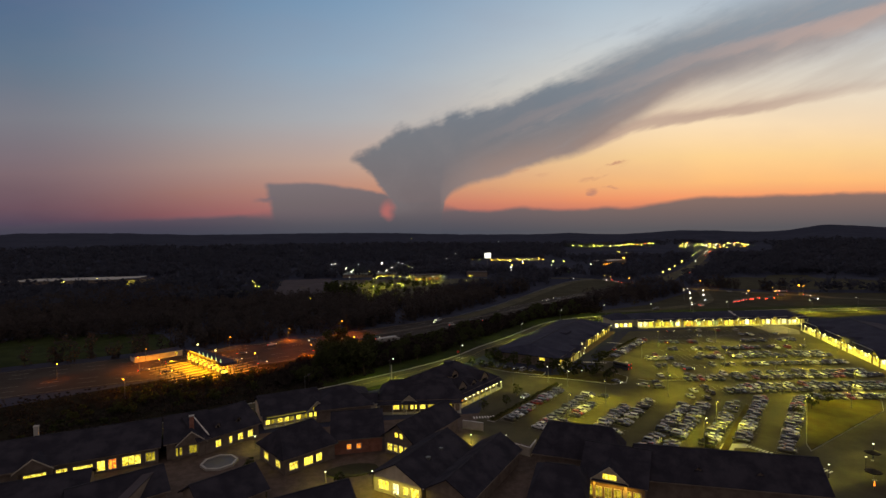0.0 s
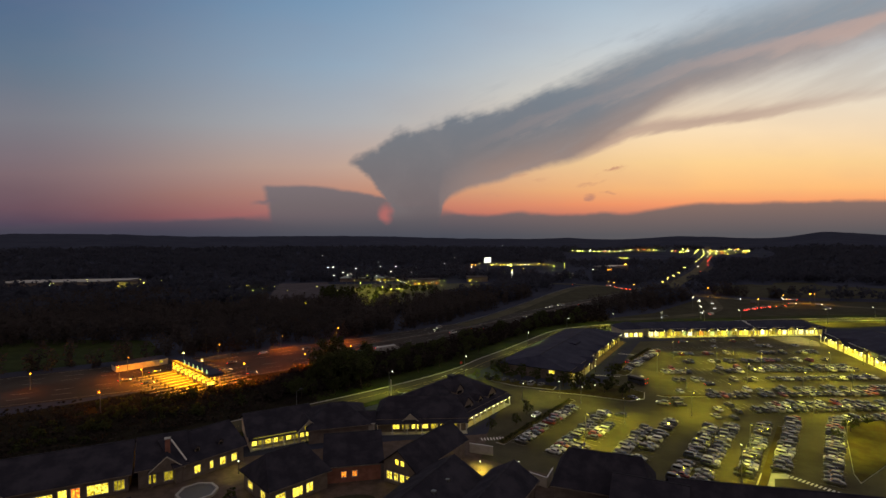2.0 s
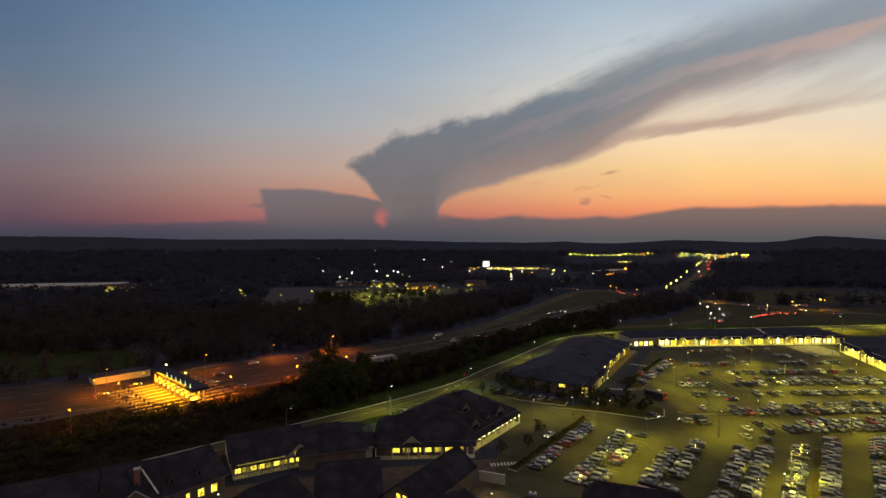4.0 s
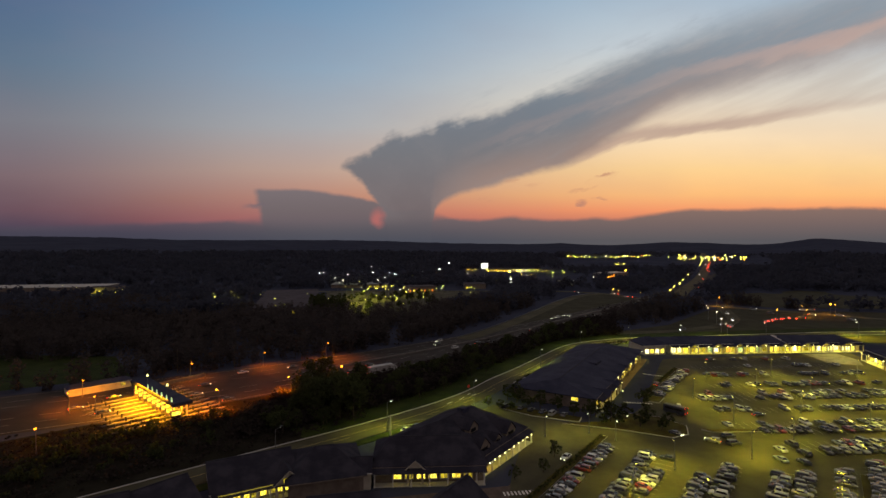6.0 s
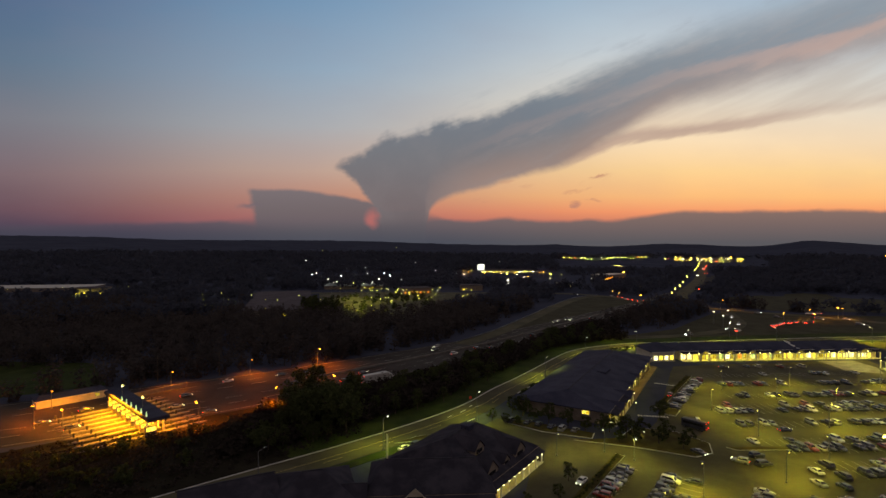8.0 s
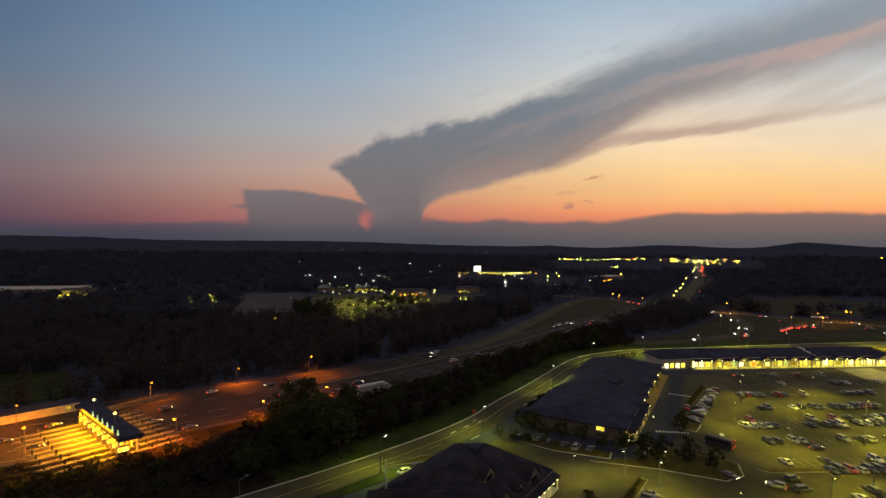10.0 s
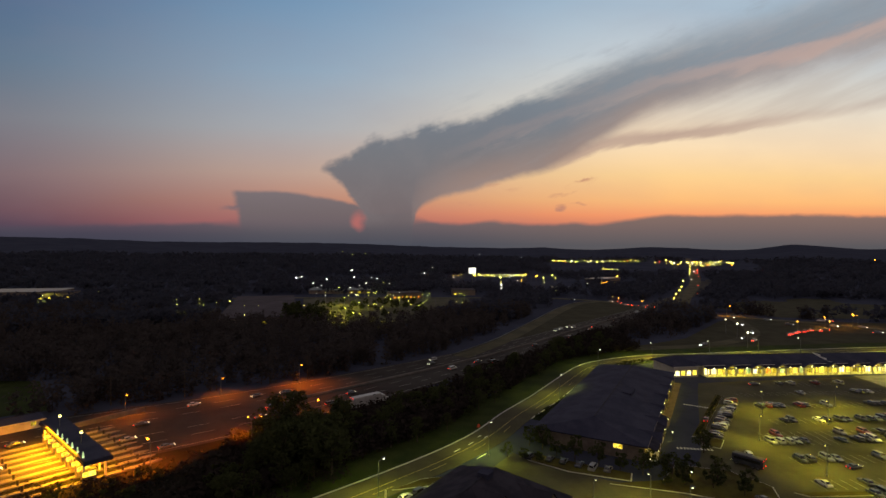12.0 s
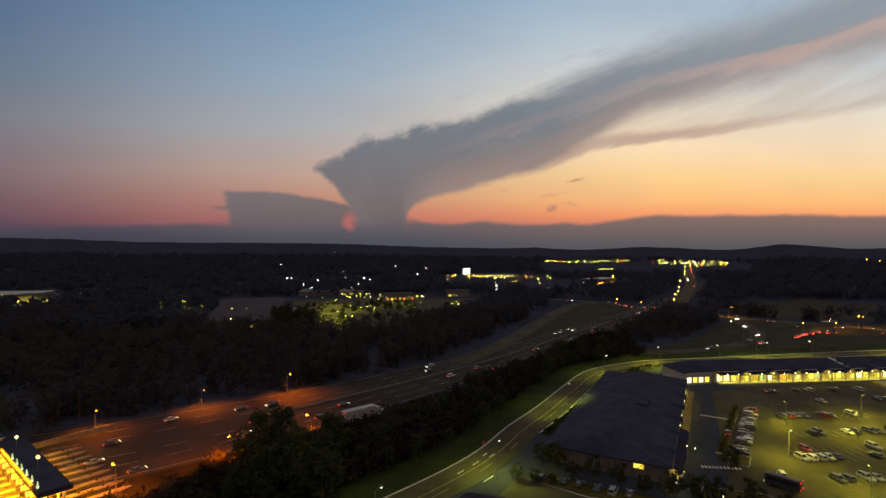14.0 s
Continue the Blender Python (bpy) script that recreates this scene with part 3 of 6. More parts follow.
build_land()


def flat(name, pts, z0, z1, mat, label, category):
    return setting(name, Geo().prism(pts, z0, z1), mat, label, category)


def build_roads():
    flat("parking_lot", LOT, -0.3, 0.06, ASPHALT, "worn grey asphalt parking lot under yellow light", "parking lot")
    flat("store_forecourt", [(193, 285), (206, 279), (213, 290), (213.5, 305), (196, 305)], -0.2, 0.12, TOLL_CONCRETE, "pale concrete forecourt at the stores' corner", "pavement")
    flat("store_back_grass", [(160, 338), (236, 340), (262, 330), (300, 338), (345, 354), (266, 354.5), (204, 348.5), (165, 343.6)], -0.3, 0.045, DRY_GRASS, "dry mown grass behind the stores", "grass")
    setting("access_road", ribbon(Geo(), ACCESS, -5.0, 5.5, -0.2, 0.09), ASPHALT, "two-lane asphalt access road with a grass verge", "road")
    g = Geo()
    nor = sides_of(MAIN)
    for i in range(len(MAIN) - 1):
        (a, b), (n0, n1) = MAIN[i : i + 2], nor[i : i + 2]
        q = [a[:2] + n0 * a[2] / 2, a[:2] - n0 * a[2] / 2, b[:2] - n1 * b[2] / 2, b[:2] + n1 * b[2] / 2]
        za, zb = ground_z(*a[:2]) + 0.1, ground_z(*b[:2]) + 0.1
        g.face([(*q[0], za), (*q[1], za), (*q[2], zb), (*q[3], zb)])
    setting("highway", g, HIGHWAY, "wide concrete toll highway at dusk", "road")
    setting("highway_ramp", ribbon(Geo(), RAMP, -5, 5, -0.2, 0.14), ASPHALT, "pale highway ramp curving up to the crossing road", "road")
    setting("crossing_road", ribbon(Geo(), CROSS, -5, 5, -0.2, 0.18), ASPHALT, "road crossing beyond the stores", "road")
    setting("link_road", ribbon(Geo(), LINK, -4.5, 4.5, -0.2, 0.16), ASPHALT, "link road curving behind the stores", "road")
    setting("roadside_grass", Geo().prism([(60, 375), (120, 405), (215, 515), (236, 540), (200, 612), (160, 592), (88, 470), (50, 400)], -0.3, 0.05).prism([(110, 367), (240, 374), (420, 378), (430, 440), (300, 470), (262, 490), (235, 470), (170, 400)], -0.3, 0.04), ROUGH_GRASS, "rough dark grass between the ramps and roads", "grass")
    g = Geo()
    nor = sides_of(NORTH)
    for i in range(len(NORTH) - 1):
        a, b = NORTH[i][:2], NORTH[i + 1][:2]
        q = [a + nor[i] * 8, a - nor[i] * 8, b - nor[i + 1] * 8, b + nor[i + 1] * 8]
        g.face([(*p, ground_z(*p) + 0.6) for p in q])
    setting("north_road", g, ASPHALT, "straight road running away to the hills", "road")


build_roads()


# ---- buildings ----
def roof_geo(L, D, eave, rise, over, hip, thick=0.3):
    """A gable (hip=0) or hip roof over 0..L by 0..D."""
    g = Geo()
    x0, x1, y0, y1 = -over, L + over, -over, D + over
    yr, zr = D / 2, eave + rise
    e = [(x0, y0, eave), (x1, y0, eave), (x1, y1, eave), (x0, y1, eave)]
    r = [(x0 + hip, yr, zr), (x1 - hip, yr, zr)]
    low = lambda p: (p[0], p[1], p[2] - thick)
    g.face([e[0], e[1], r[1], r[0]]).face([e[2], e[3], r[0], r[1]])
    g.face([e[1], e[2], r[1]]).face([e[3], e[0], r[0]])
    if hip == 0:
        g.f, g.k, g.v = g.f[:2], g.k[:2], g.v[:8]
        g.face([low(e[1]), low(e[0]), low(r[0]), low(r[1])]).face([low(e[3]), low(e[2]), low(r[1]), low(r[0])])
        for i, j in ((1, 2), (3, 0)):
            c = r[1] if i == 1 else r[0]
            g.face([low(e[i]), low(c), c, e[i]]).face([low(c), low(e[j]), e[j], c])
    else:
        g.face([low(p) for p in e[::-1]])
    for i in range(4):
        if hip or i in (0, 2):
            a, b = e[i], e[(i + 1) % 4]
            g.face([low(a), low(b), b, a])
    return g


def wall_geo(L, H, th, holes):
    """A wall along x, 0..L, with its outer face at y=0 and openings (x0, x1, z0, z1) cut through it."""
    xs = sorted({0.0, L, *(h[0] for h in holes), *(h[1] for h in holes)})
    zs = sorted({0.0, H, *(h[2] for h in holes), *(h[3] for h in holes)})
    full = lambda i, k: 0 <= i < len(xs) - 1 and 0 <= k < len(zs) - 1 and not any(a - 1e-6 < xs[i] and xs[i + 1] < b + 1e-6 and c - 1e-6 < zs[k] and zs[k + 1] < d + 1e-6 for a, b, c, d in holes)
    g, seen = Geo(), {}

    def at(i, y, k):
        if (i, y, k) not in seen:
            seen[i, y, k] = len(g.v)
            g.v.append((xs[i], y, zs[k]))
        return seen[i, y, k]

    for i in range(len(xs) - 1):
        for k in range(len(zs) - 1):
            if not full(i, k):
                continue
            sides = [[(i, 0, k), (i + 1, 0, k), (i + 1, 0, k + 1), (i, 0, k + 1)], [(i + 1, th, k), (i, th, k), (i, th, k + 1), (i + 1, th, k + 1)]]
            if not full(i - 1, k):
                sides.append([(i, th, k), (i, 0, k), (i, 0, k + 1), (i, th, k + 1)])
            if not full(i + 1, k):
                sides.append([(i + 1, 0, k), (i + 1, th, k), (i + 1, th, k + 1), (i + 1, 0, k + 1)])
            if not full(i, k - 1):
                sides.append([(i, 0, k), (i, th, k), (i + 1, th, k), (i + 1, 0, k)])
            if not full(i, k + 1):
                sides.append([(i, 0, k + 1), (i + 1, 0, k + 1), (i + 1, th, k + 1), (i, th, k + 1)])
            for q in sides:
                g.f.append(tuple(at(*v) for v in q))
                g.k.append(0)
    return g


def window(parent, a, b, z0, z1, mat, th=0.3, frame_mat=None, bars=0):
    """A lit window in an opening: pane set back, a frame round it, glazing bars."""
    pane = part("window", Geo().box(a + 0.02, b - 0.02, th * 0.55, th * 0.7, z0 + 0.02, z1 - 0.02), mat, parent)
    g = Geo()
    w = 0.12
    g.box(a, b, -0.04, th * 0.5, z0 - w, z0).box(a, b, -0.04, th * 0.5, z1, z1 + w).box(a - w, a, -0.04, th * 0.5, z0 - w, z1 + w).box(b, b + w, -0.04, th * 0.5, z0 - w, z1 + w)
    for i in range(bars):
        x = a + (b - a) * (i + 1) / (bars + 1)
        g.box(x - 0.05, x + 0.05, 0.05, th * 0.5, z0, z1)
    part("frame", g, frame_mat or TRIM, pane)
    return pane


def building(name, label, category, x, y, turn, L, D, eave=4.5, rise=3.5, over=0.8, hip=0.0, walls=CLAD, roof=ROOF, front=(), right=(), back=(), left=(), group="", side=None):
    """A building whose front runs from (x, y) along its own x. Openings: (x0, x1, z0, z1, pane, bars)."""
    t = thing(name, label, category, pose(x, y, 0, 0, 0, turn), group)
    th = 0.3
    runs = [(front, L, pose(0, 0, 0)), (right, D - 2 * th, pose(L, th, 0, 0, 0, 90)), (back, L, pose(L, D, 0, 0, 0, 180)), (left, D - 2 * th, pose(0, D - th, 0, 0, 0, -90))]
    for holes, length, m in runs:
        w = part("wall", wall_geo(length, eave - 0.05, th, [h[:4] for h in holes]), walls if holes or not side else side, t, at=m)
        for a, b, z0, z1, mat, bars in holes:
            window(w, a, b, z0, z1, mat, th, bars=bars)
    if hip == 0:
        slope = rise / (D / 2 + over)
        top = eave + slope * over
        for xx in (0.0, L - th):
            g = Geo()
            pts = [(0, eave - 0.05), (D, eave - 0.05), (D, top - 0.35), (D / 2, eave + rise - 0.4), (0, top - 0.35)]
            at = len(g.v)
            g.v += [(xx, p, q) for p, q in pts] + [(xx + th, p, q) for p, q in pts]
            g.f += [tuple(range(at + 4, at - 1, -1)), tuple(range(at + 5, at + 10))] + [(at + i, at + (i + 1) % 5, at + 5 + (i + 1) % 5, at + 5 + i) for i in range(5)]
            g.k += [0] * 7
            part("gable", g, walls, t)
    part("roof", roof_geo(L, D, eave, rise, over, hip), roof, t)
    part("ridge_cap", Geo().box(-over + hip, L + over - hip, D / 2 - 0.16, D / 2 + 0.16, eave + rise - 0.04, eave + rise + 0.07), RIDGE, t)
    part("gutter", Geo().box(-over, L + over, -over - 0.14, -over - 0.01, eave - 0.28, eave - 0.1), TRIM if walls is CLAD else CLAD_DARK, t)
    return t


def bays(L, start, pitch, width, z0, z1, mats, bars=1, skip=()):
    out, x, i = [], start, 0
    while x + width < L - 0.4:
        if i not in skip:
            out.append((x, x + width, z0, z1, mats[i % len(mats)], bars))
        x, i = x + pitch, i + 1
    return out


YEL = (1.0, 0.8, 0.045)


def arcade(t, L, depth, height, pitch, lit=True, bulbs=BULB_YELLOW):
    """A covered walk along a building's front: posts, a beam, a lean-to roof, small ceiling lamps."""
    n = max(2, int(L / pitch))
    shared = mesh("post", Geo().box(-0.14, 0.14, -0.14, 0.14, 0, height).box(-0.22, 0.22, -0.22, 0.22, 0, 0.35).box(-0.2, 0.2, -0.2, 0.2, height - 0.25, height), TRIM)
    for i in range(n + 1):
        part("post", shared, TRIM, t, at=pose(0.3 + (L - 0.6) * i / n, -depth + 0.2, 0))
    part("beam", Geo().box(0, L, -depth, -depth + 0.35, height, height + 0.35), TRIM, t)
    g = Geo()
    a, b = (-depth - 0.4, height + 0.36), (-0.05, height + 1.35)
    for s, k in ((1, 0), (-1, 0.14)):
        q = [(-0.4, a[0], a[1] - k), (L + 0.4, a[0], a[1] - k), (L + 0.4, b[0], b[1] - k), (-0.4, b[0], b[1] - k)]
        g.face(q[::s])
    g.face([(-0.4, a[0], a[1] - 0.14), (L + 0.4, a[0], a[1] - 0.14), (L + 0.4, a[0], a[1]), (-0.4, a[0], a[1])])
    part("walk_roof", g, ROOF, t)
    part("walkway", Geo().box(0, L, -depth, -0.01, 0.0, 0.14), CONCRETE, t)
    if lit:
        ball = mesh("ceiling_lamp", Geo().ball((0, 0, 0), 0.16, 4, 6), bulbs)
        for i in range(n):
            part("ceiling_lamp", ball, bulbs, t, at=pose(L * (i + 0.5) / n, -depth * 0.5, height + 0.1))


def gable_front(t, x, w, depth, eave, rise, mat=CLAD, pane=None, roof=None):
    """A cross gable that stands forward of a building's front wall, over its entrance."""
    g = Geo()
    pts = [(x, 0), (x + w, 0), (x + w, eave), (x + w / 2, eave + rise), (x, eave)]
    for yy, s in ((-depth, 1), (-depth + 0.3, -1)):
        g.face([(a, yy, b) for a, b in pts[2:]][::s])
    g.box(x, x + w, -depth, -depth + 0.3, eave - 0.7, eave)
    g.box(x, x + 0.5, -depth, -depth + 0.5, 0, eave - 0.7).box(x + w - 0.5, x + w, -depth, -depth + 0.5, 0, eave - 0.7)
    part("gable", g, mat, t)
    r = Geo()
    o, back = 0.5, 4.2
    sl = rise / (w / 2)
    a, b, c = (x - o, eave - o * sl + 0.12), (x + w / 2, eave + rise + 0.12), (x + w + o, eave - o * sl + 0.12)
    for p, q in ((a, b), (b, c)):
        f = [(p[0], -depth - o, p[1]), (q[0], -depth - o, q[1]), (q[0], back, q[1]), (p[0], back, p[1])]
        r.face(f[::1]).face([(u, v, w2 - 0.2) for u, v, w2 in f][::-1])
        r.face([(p[0], -depth - o, p[1] - 0.2), (q[0], -depth - o, q[1] - 0.2), (q[0], -depth - o, q[1]), (p[0], -depth - o, p[1])])
    part("gable_roof", r, roof or ROOF, t)
    for p, q in ((a, b), (c, b)):
        f = [(p[0], -depth - o - 0.06, p[1] - 0.34), (q[0], -depth - o - 0.06, q[1] - 0.34), (q[0], -depth - o - 0.06, q[1] - 0.02), (p[0], -depth - o - 0.06, p[1] - 0.02)]
        rb = Geo()
        loft(rb, [f, [(u, v + 0.055, w2) for u, v, w2 in f]])
        part("rake_board", rb, CLAD if (roof or ROOF) is ROOF else CLAD_DARK, t)
    if pane:
        part("gable_window", Geo().box(x + w * 0.3, x + w * 0.7, -depth - 0.06, -depth - 0.01, eave - 0.1, eave + rise * 0.35), pane, t)


def chimney(t, x, y, z, h=2.2, w=0.9, mat=None):
    c = part("chimney", Geo().box(-w / 2, w / 2, -w / 2, w / 2, 0, h), mat or BRICK, t, at=pose(x, y, z))
    part("cap", Geo().box(-w * 0.62, w * 0.62, -w * 0.62, w * 0.62, h, h + 0.18), CONCRETE, c)


def dormer(t, x, y, z, w=2.2, h=1.5, pane=SHOP_DIM, depth=2.6):
    """A small gabled dormer that faces the building's front."""
    g = Geo().box(-w / 2, w / 2, 0, depth, 0, h)
    g.face([(-w / 2, 0, h), (w / 2, 0, h), (0, 0, h + w * 0.45)])
    d = part("dormer", g, CLAD_DARK, t, at=pose(x, y, z))
    r = Geo()
    o = 0.25
    for s in (1, -1):
        f = [(s * (w / 2 + o), -o, h - o * 0.9), (0, -o, h + w * 0.45 + 0.05), (0, depth, h + w * 0.45 + 0.05), (s * (w / 2 + o), depth, h - o * 0.9)]
        r.face(f[::s]).face([(a, b, c - 0.12) for a, b, c in f][::-s])
    part("roof", r, ROOF, d)
    part("window", Geo().box(-w * 0.3, w * 0.3, -0.05, -0.005, h * 0.15, h * 0.85), pane, d)


def wall_lamp(t, places):
    """Small bright lamps on the front of an arcade."""
    me = mesh("arcade_lamp", Geo().ball((0, 0, 0), 0.2, 4, 6), BULB_CREAM)
    for p in places:
        part("arcade_lamp", me, BULB_CREAM, t, at=pose(*p))


# ---- the outlet stores round the lot ----
def build_stores():
    warm = [SHOP, SHOP, SHOP_DIM, SHOP, SHOP, SHOP, SHOP_DIM]
    t = building("store_block", "long outlet store block with dark blue roof and lit arcade", "store", 58.4, 219.1, 58, 92, 30, 4.4, 3.2, 0.9, 9, CLAD_DARK, ROOF_BLUE,
                 front=bays(92, 3, 4.4, 2.6, 0.5, 3.0, warm), left=[(21.6, 24.0, 2.4, 3.6, SHOP, 1)])
    arcade(t, 31, 3.0, 3.2, 5.2)
    for x in (8, 22):
        gable_front(t, x, 5, 3.2, 3.6, 1.5, CLAD_DARK, SHOP_DIM, ROOF_BLUE)
    part("walkway", Geo().box(31.2, 92, -3.4, -0.01, 0.0, 0.14), PAVING, t)
    for x in (36, 50, 64, 78):
        gable_front(t, x, 5, 1.2, 3.6, 1.5, CLAD_DARK, SHOP_DIM, ROOF_BLUE)
    wall_lamp(t, [(x, -3.3, 3.3) for x in (1.0, 9.5, 19.5, 30)] + [(34 + 5.6 * i, -0.95, 4.0) for i in range(11)])
    part("roof_unit", Geo().box(40, 48, 9, 13, 6.3, 7.2).box(40.5, 47.5, 9.5, 12.5, 7.2, 7.3), ROOF_BLUE, t, "low rooftop plant housing")
    t = building("store_block", "wide outlet store row with bright yellow shop windows", "store", 127.5, 308.8, 1.5, 104, 20, 4.8, 2.2, 0.9, 6, CLAD, ROOF_BLUE,
                 front=bays(104, 0.8, 3.3, 2.3, 0.4, 3.2, [SHOP_WHITE, SHOP_WHITE, SHOP, SHOP_DIM, SHOP, SHOP_DIM, SHOP_GREEN, SHOP_WHITE, SHOP_DIM, SHOP_RED, SHOP_DIM, SHOP_GREEN, SHOP_DIM, SHOP, SHOP_GREEN, SHOP_DIM, SHOP, SHOP, SHOP_DIM, SHOP, SHOP_WHITE, SHOP, SHOP_DIM, SHOP, SHOP_WHITE, SHOP, SHOP_WHITE, SHOP_WHITE, SHOP_WHITE, SHOP_WHITE, SHOP]))
    arcade(t, 104, 3.2, 3.5, 4.3)
    for x, w in ((9, 5), (21, 6), (33, 5), (46, 6), (58, 5), (69, 6), (80, 5), (91, 8)):
        gable_front(t, x, w, 3.5, 3.9, 1.7, CLAD, SHOP_DIM, ROOF_BLUE)
    wall_lamp(t, [(3 + 5.2 * i, -3.7, 4.0) for i in range(19)])
    part("fire_wall", Geo().box(62, 62.5, -0.6, 10, 4.7, 5.3).box(62, 62.5, 2.5, 10, 5.3, 6.2).box(62, 62.5, 6, 10, 6.2, 7.2), TRIM, t, "pale parapet across the roof")
    t = building("store_block", "small corner store with lit windows under a dark roof", "store", 112.3, 305.5, 6, 12, 16, 5.0, 3.0, 0.7, 5, CLAD, ROOF_BLUE, front=bays(12, 0.8, 2.8, 2.0, 0.7, 2.9, [SHOP_WHITE, SHOP]))
    t = building("store_block", "outlet store row with lit arcade facing the lot", "store", 217, 289, -106, 96, 34, 5.2, 3.6, 0.9, 8, CLAD, ROOF_BLUE,
                 front=bays(96, 1.5, 3.6, 2.5, 0.4, 3.2, [SHOP, SHOP_WHITE, SHOP, SHOP_DIM]))
    arcade(t, 96, 3.2, 3.5, 4.4)
    wall_lamp(t, [(2 + 6.1 * i, -3.7, 4.0) for i in range(16)])
    for x in (20, 48, 76):
        gable_front(t, x, 6.4, 3.4, 4.5, 2.1, CLAD_DARK, SHOP_DIM, ROOF_BLUE)


build_stores()


# ---- the village of shops below the camera ----
def build_village():
    # the restaurant
    t = building("restaurant", "low gabled restaurant with a row of lit windows", "restaurant", -12.5, 167.4, 1, 27, 16, 4.3, 4.2, 0.8, 4, CLAD_DARK, ROOF,
                 front=bays(27, 4.6, 2.9, 2.0, 0.9, 2.9, [SHOP, SHOP_DIM, SHOP, SHOP, SHOP_DIM]))
    arcade(t, 27, 2.4, 3.1, 4.4)
    gable_front(t, 8, 4, 1.2, 4.2, 1.8, CLAD)
    t = building("restaurant", "restaurant wing with lit arcade along the drive", "restaurant", 10.6, 168.4, 53, 31, 27, 4.0, 6.2, 0.8, 9, CLAD_DARK, ROOF,
                 front=bays(31, 1.2, 2.7, 1.7, 0.9, 2.7, [SHOP, SHOP_DIM, SHOP_RED, SHOP_DIM, SHOP_DIM, SHOP_DIM, SHOP_DIM, SHOP, SHOP_WHITE, SHOP_WHITE]))
    arcade(t, 31, 2.4, 2.8, 3.6)
    wall_lamp(t, [(0.8 + 2.65 * i, -2.5, 2.75) for i in range(12)])
    dormer(t, 8.5, 0.4, 4.2, 5.4, 1.3, CAR_GLASS, 8.5), dormer(t, 16, 0.6, 4.3, 3.2, 1.0, CAR_GLASS, 6.0), dormer(t, 23, 0.4, 4.2, 5.4, 1.3, CAR_GLASS, 8.5)
    dormer(t, 12, 6.0, 7.0, 4.4, 1.4, CAR_GLASS, 7.0)
    part("roof_unit", Geo().box(17, 19.6, 12.2, 14.6, 9.6, 10.8).box(16.9, 19.7, 12.1, 14.7, 10.8, 10.9), ROOF_BLUE, t, "low rooftop fan housing")
    t = building("shop", "small pale gabled annex beside the restaurant", "shop", -18.5, 164, 3, 5.5, 8, 4.2, 2.2, 0.4, 0, CLAD, ROOF)
    t = thing("mast", "slim white mast behind the restaurant roofs", "mast", pose(-9.5, 181.6, 0))
    part("pole", Geo().tube((0, 0, 0), (0, 0, 12), 0.24, 0.18, 8), CLAD, t)
    part("base", Geo().box(-0.6, 0.6, -0.6, 0.6, 0, 0.5), CONCRETE, t)
    # the long row on the west side
    t = building("shop_row", "long shop row with dark shingle roof and lit windows", "shop", -97, 118, 25.5, 34, 20, 4.3, 4.4, 0.8, 0, CLAD_DARK, ROOF,
                 front=[(5.8, 10.2, 0.5, 2.6, SHOP, 2), (12.2, 14.4, 1.7, 2.7, SHOP, 1), (15.6, 19.6, 1.7, 2.6, SHOP, 3), (20.6, 22.2, 0.6, 3.0, SHOP, 1), (23.0, 24.6, 0.6, 3.0, SHOP_RED, 1), (26, 30, 0.7, 3.0, SHOP, 2), (31.2, 33.2, 0.8, 3.0, SHOP_DIM, 2)])
    gable_front(t, 4.4, 7.2, 0.9, 4.2, 2.6, CLAD_DARK)
    chimney(t, 6, 12, 8.0, 2.6, 1.0, CONCRETE)
    t = building("shop", "gabled corner shop with a tall brick chimney", "shop", -64.6, 133.6, 27, 10, 18, 4.6, 4.6, 0.7, 0, CLAD_DARK, ROOF, front=[(2.2, 3.6, 0.8, 2.8, SHOP_DIM, 1), (5.4, 8.2, 0.8, 2.9, SHOP_DIM, 2)])
    gable_front(t, 2.6, 6.8, 0.8, 4.2, 2.8, CLAD_DARK)
    chimney(t, 6.2, 2.6, 6.0, 4.0, 1.1)
    part("parapet", Geo().tube((7.0, 5.8, 8.5), (10.2, -1.0, 5.3), 0.2, 0.2, 4), TRIM, t, "pale coping down the roof edge")
    t = building("shop_row", "shop row with small lit windows and dormers", "shop", -57, 136, 48, 17, 18, 4.3, 4.4, 0.8, 0, CLAD_DARK, ROOF,
                 front=[(4.4, 5.8, 1.0, 2.8, SHOP, 1), (8.2, 9.0, 1.0, 2.8, SHOP, 0), (10.8, 12.2, 1.0, 2.8, SHOP, 1), (13.8, 15.2, 1.0, 2.8, SHOP, 1)])
    dormer(t, 6, 2.0, 5.2, 1.2, 1.2, CAR_GLASS), dormer(t, 12, 2.0, 5.2, 1.2, 1.2, CAR_GLASS)
    t = building("shop_row", "shop row with a bright arcade of windows", "shop", -46.8, 156.2, 27, 18, 17, 3.7, 3.8, 0.8, 0, CLAD, ROOF,
                 front=bays(18, 0.5, 1.9, 1.5, 0.6, 2.5, [SHOP, SHOP_DIM, SHOP, SHOP, SHOP_DIM]))
    arcade(t, 18, 2.2, 2.7, 2.6)
    gable_front(t, 13, 6, 2.4, 3.6, 2.6, CLAD, SHOP_DIM)
    building("shop", "dark hip-roofed shop hall", "shop", -31, 159, 15, 17, 19, 4.2, 4.2, 0.8, 7, CLAD_DARK, ROOF)
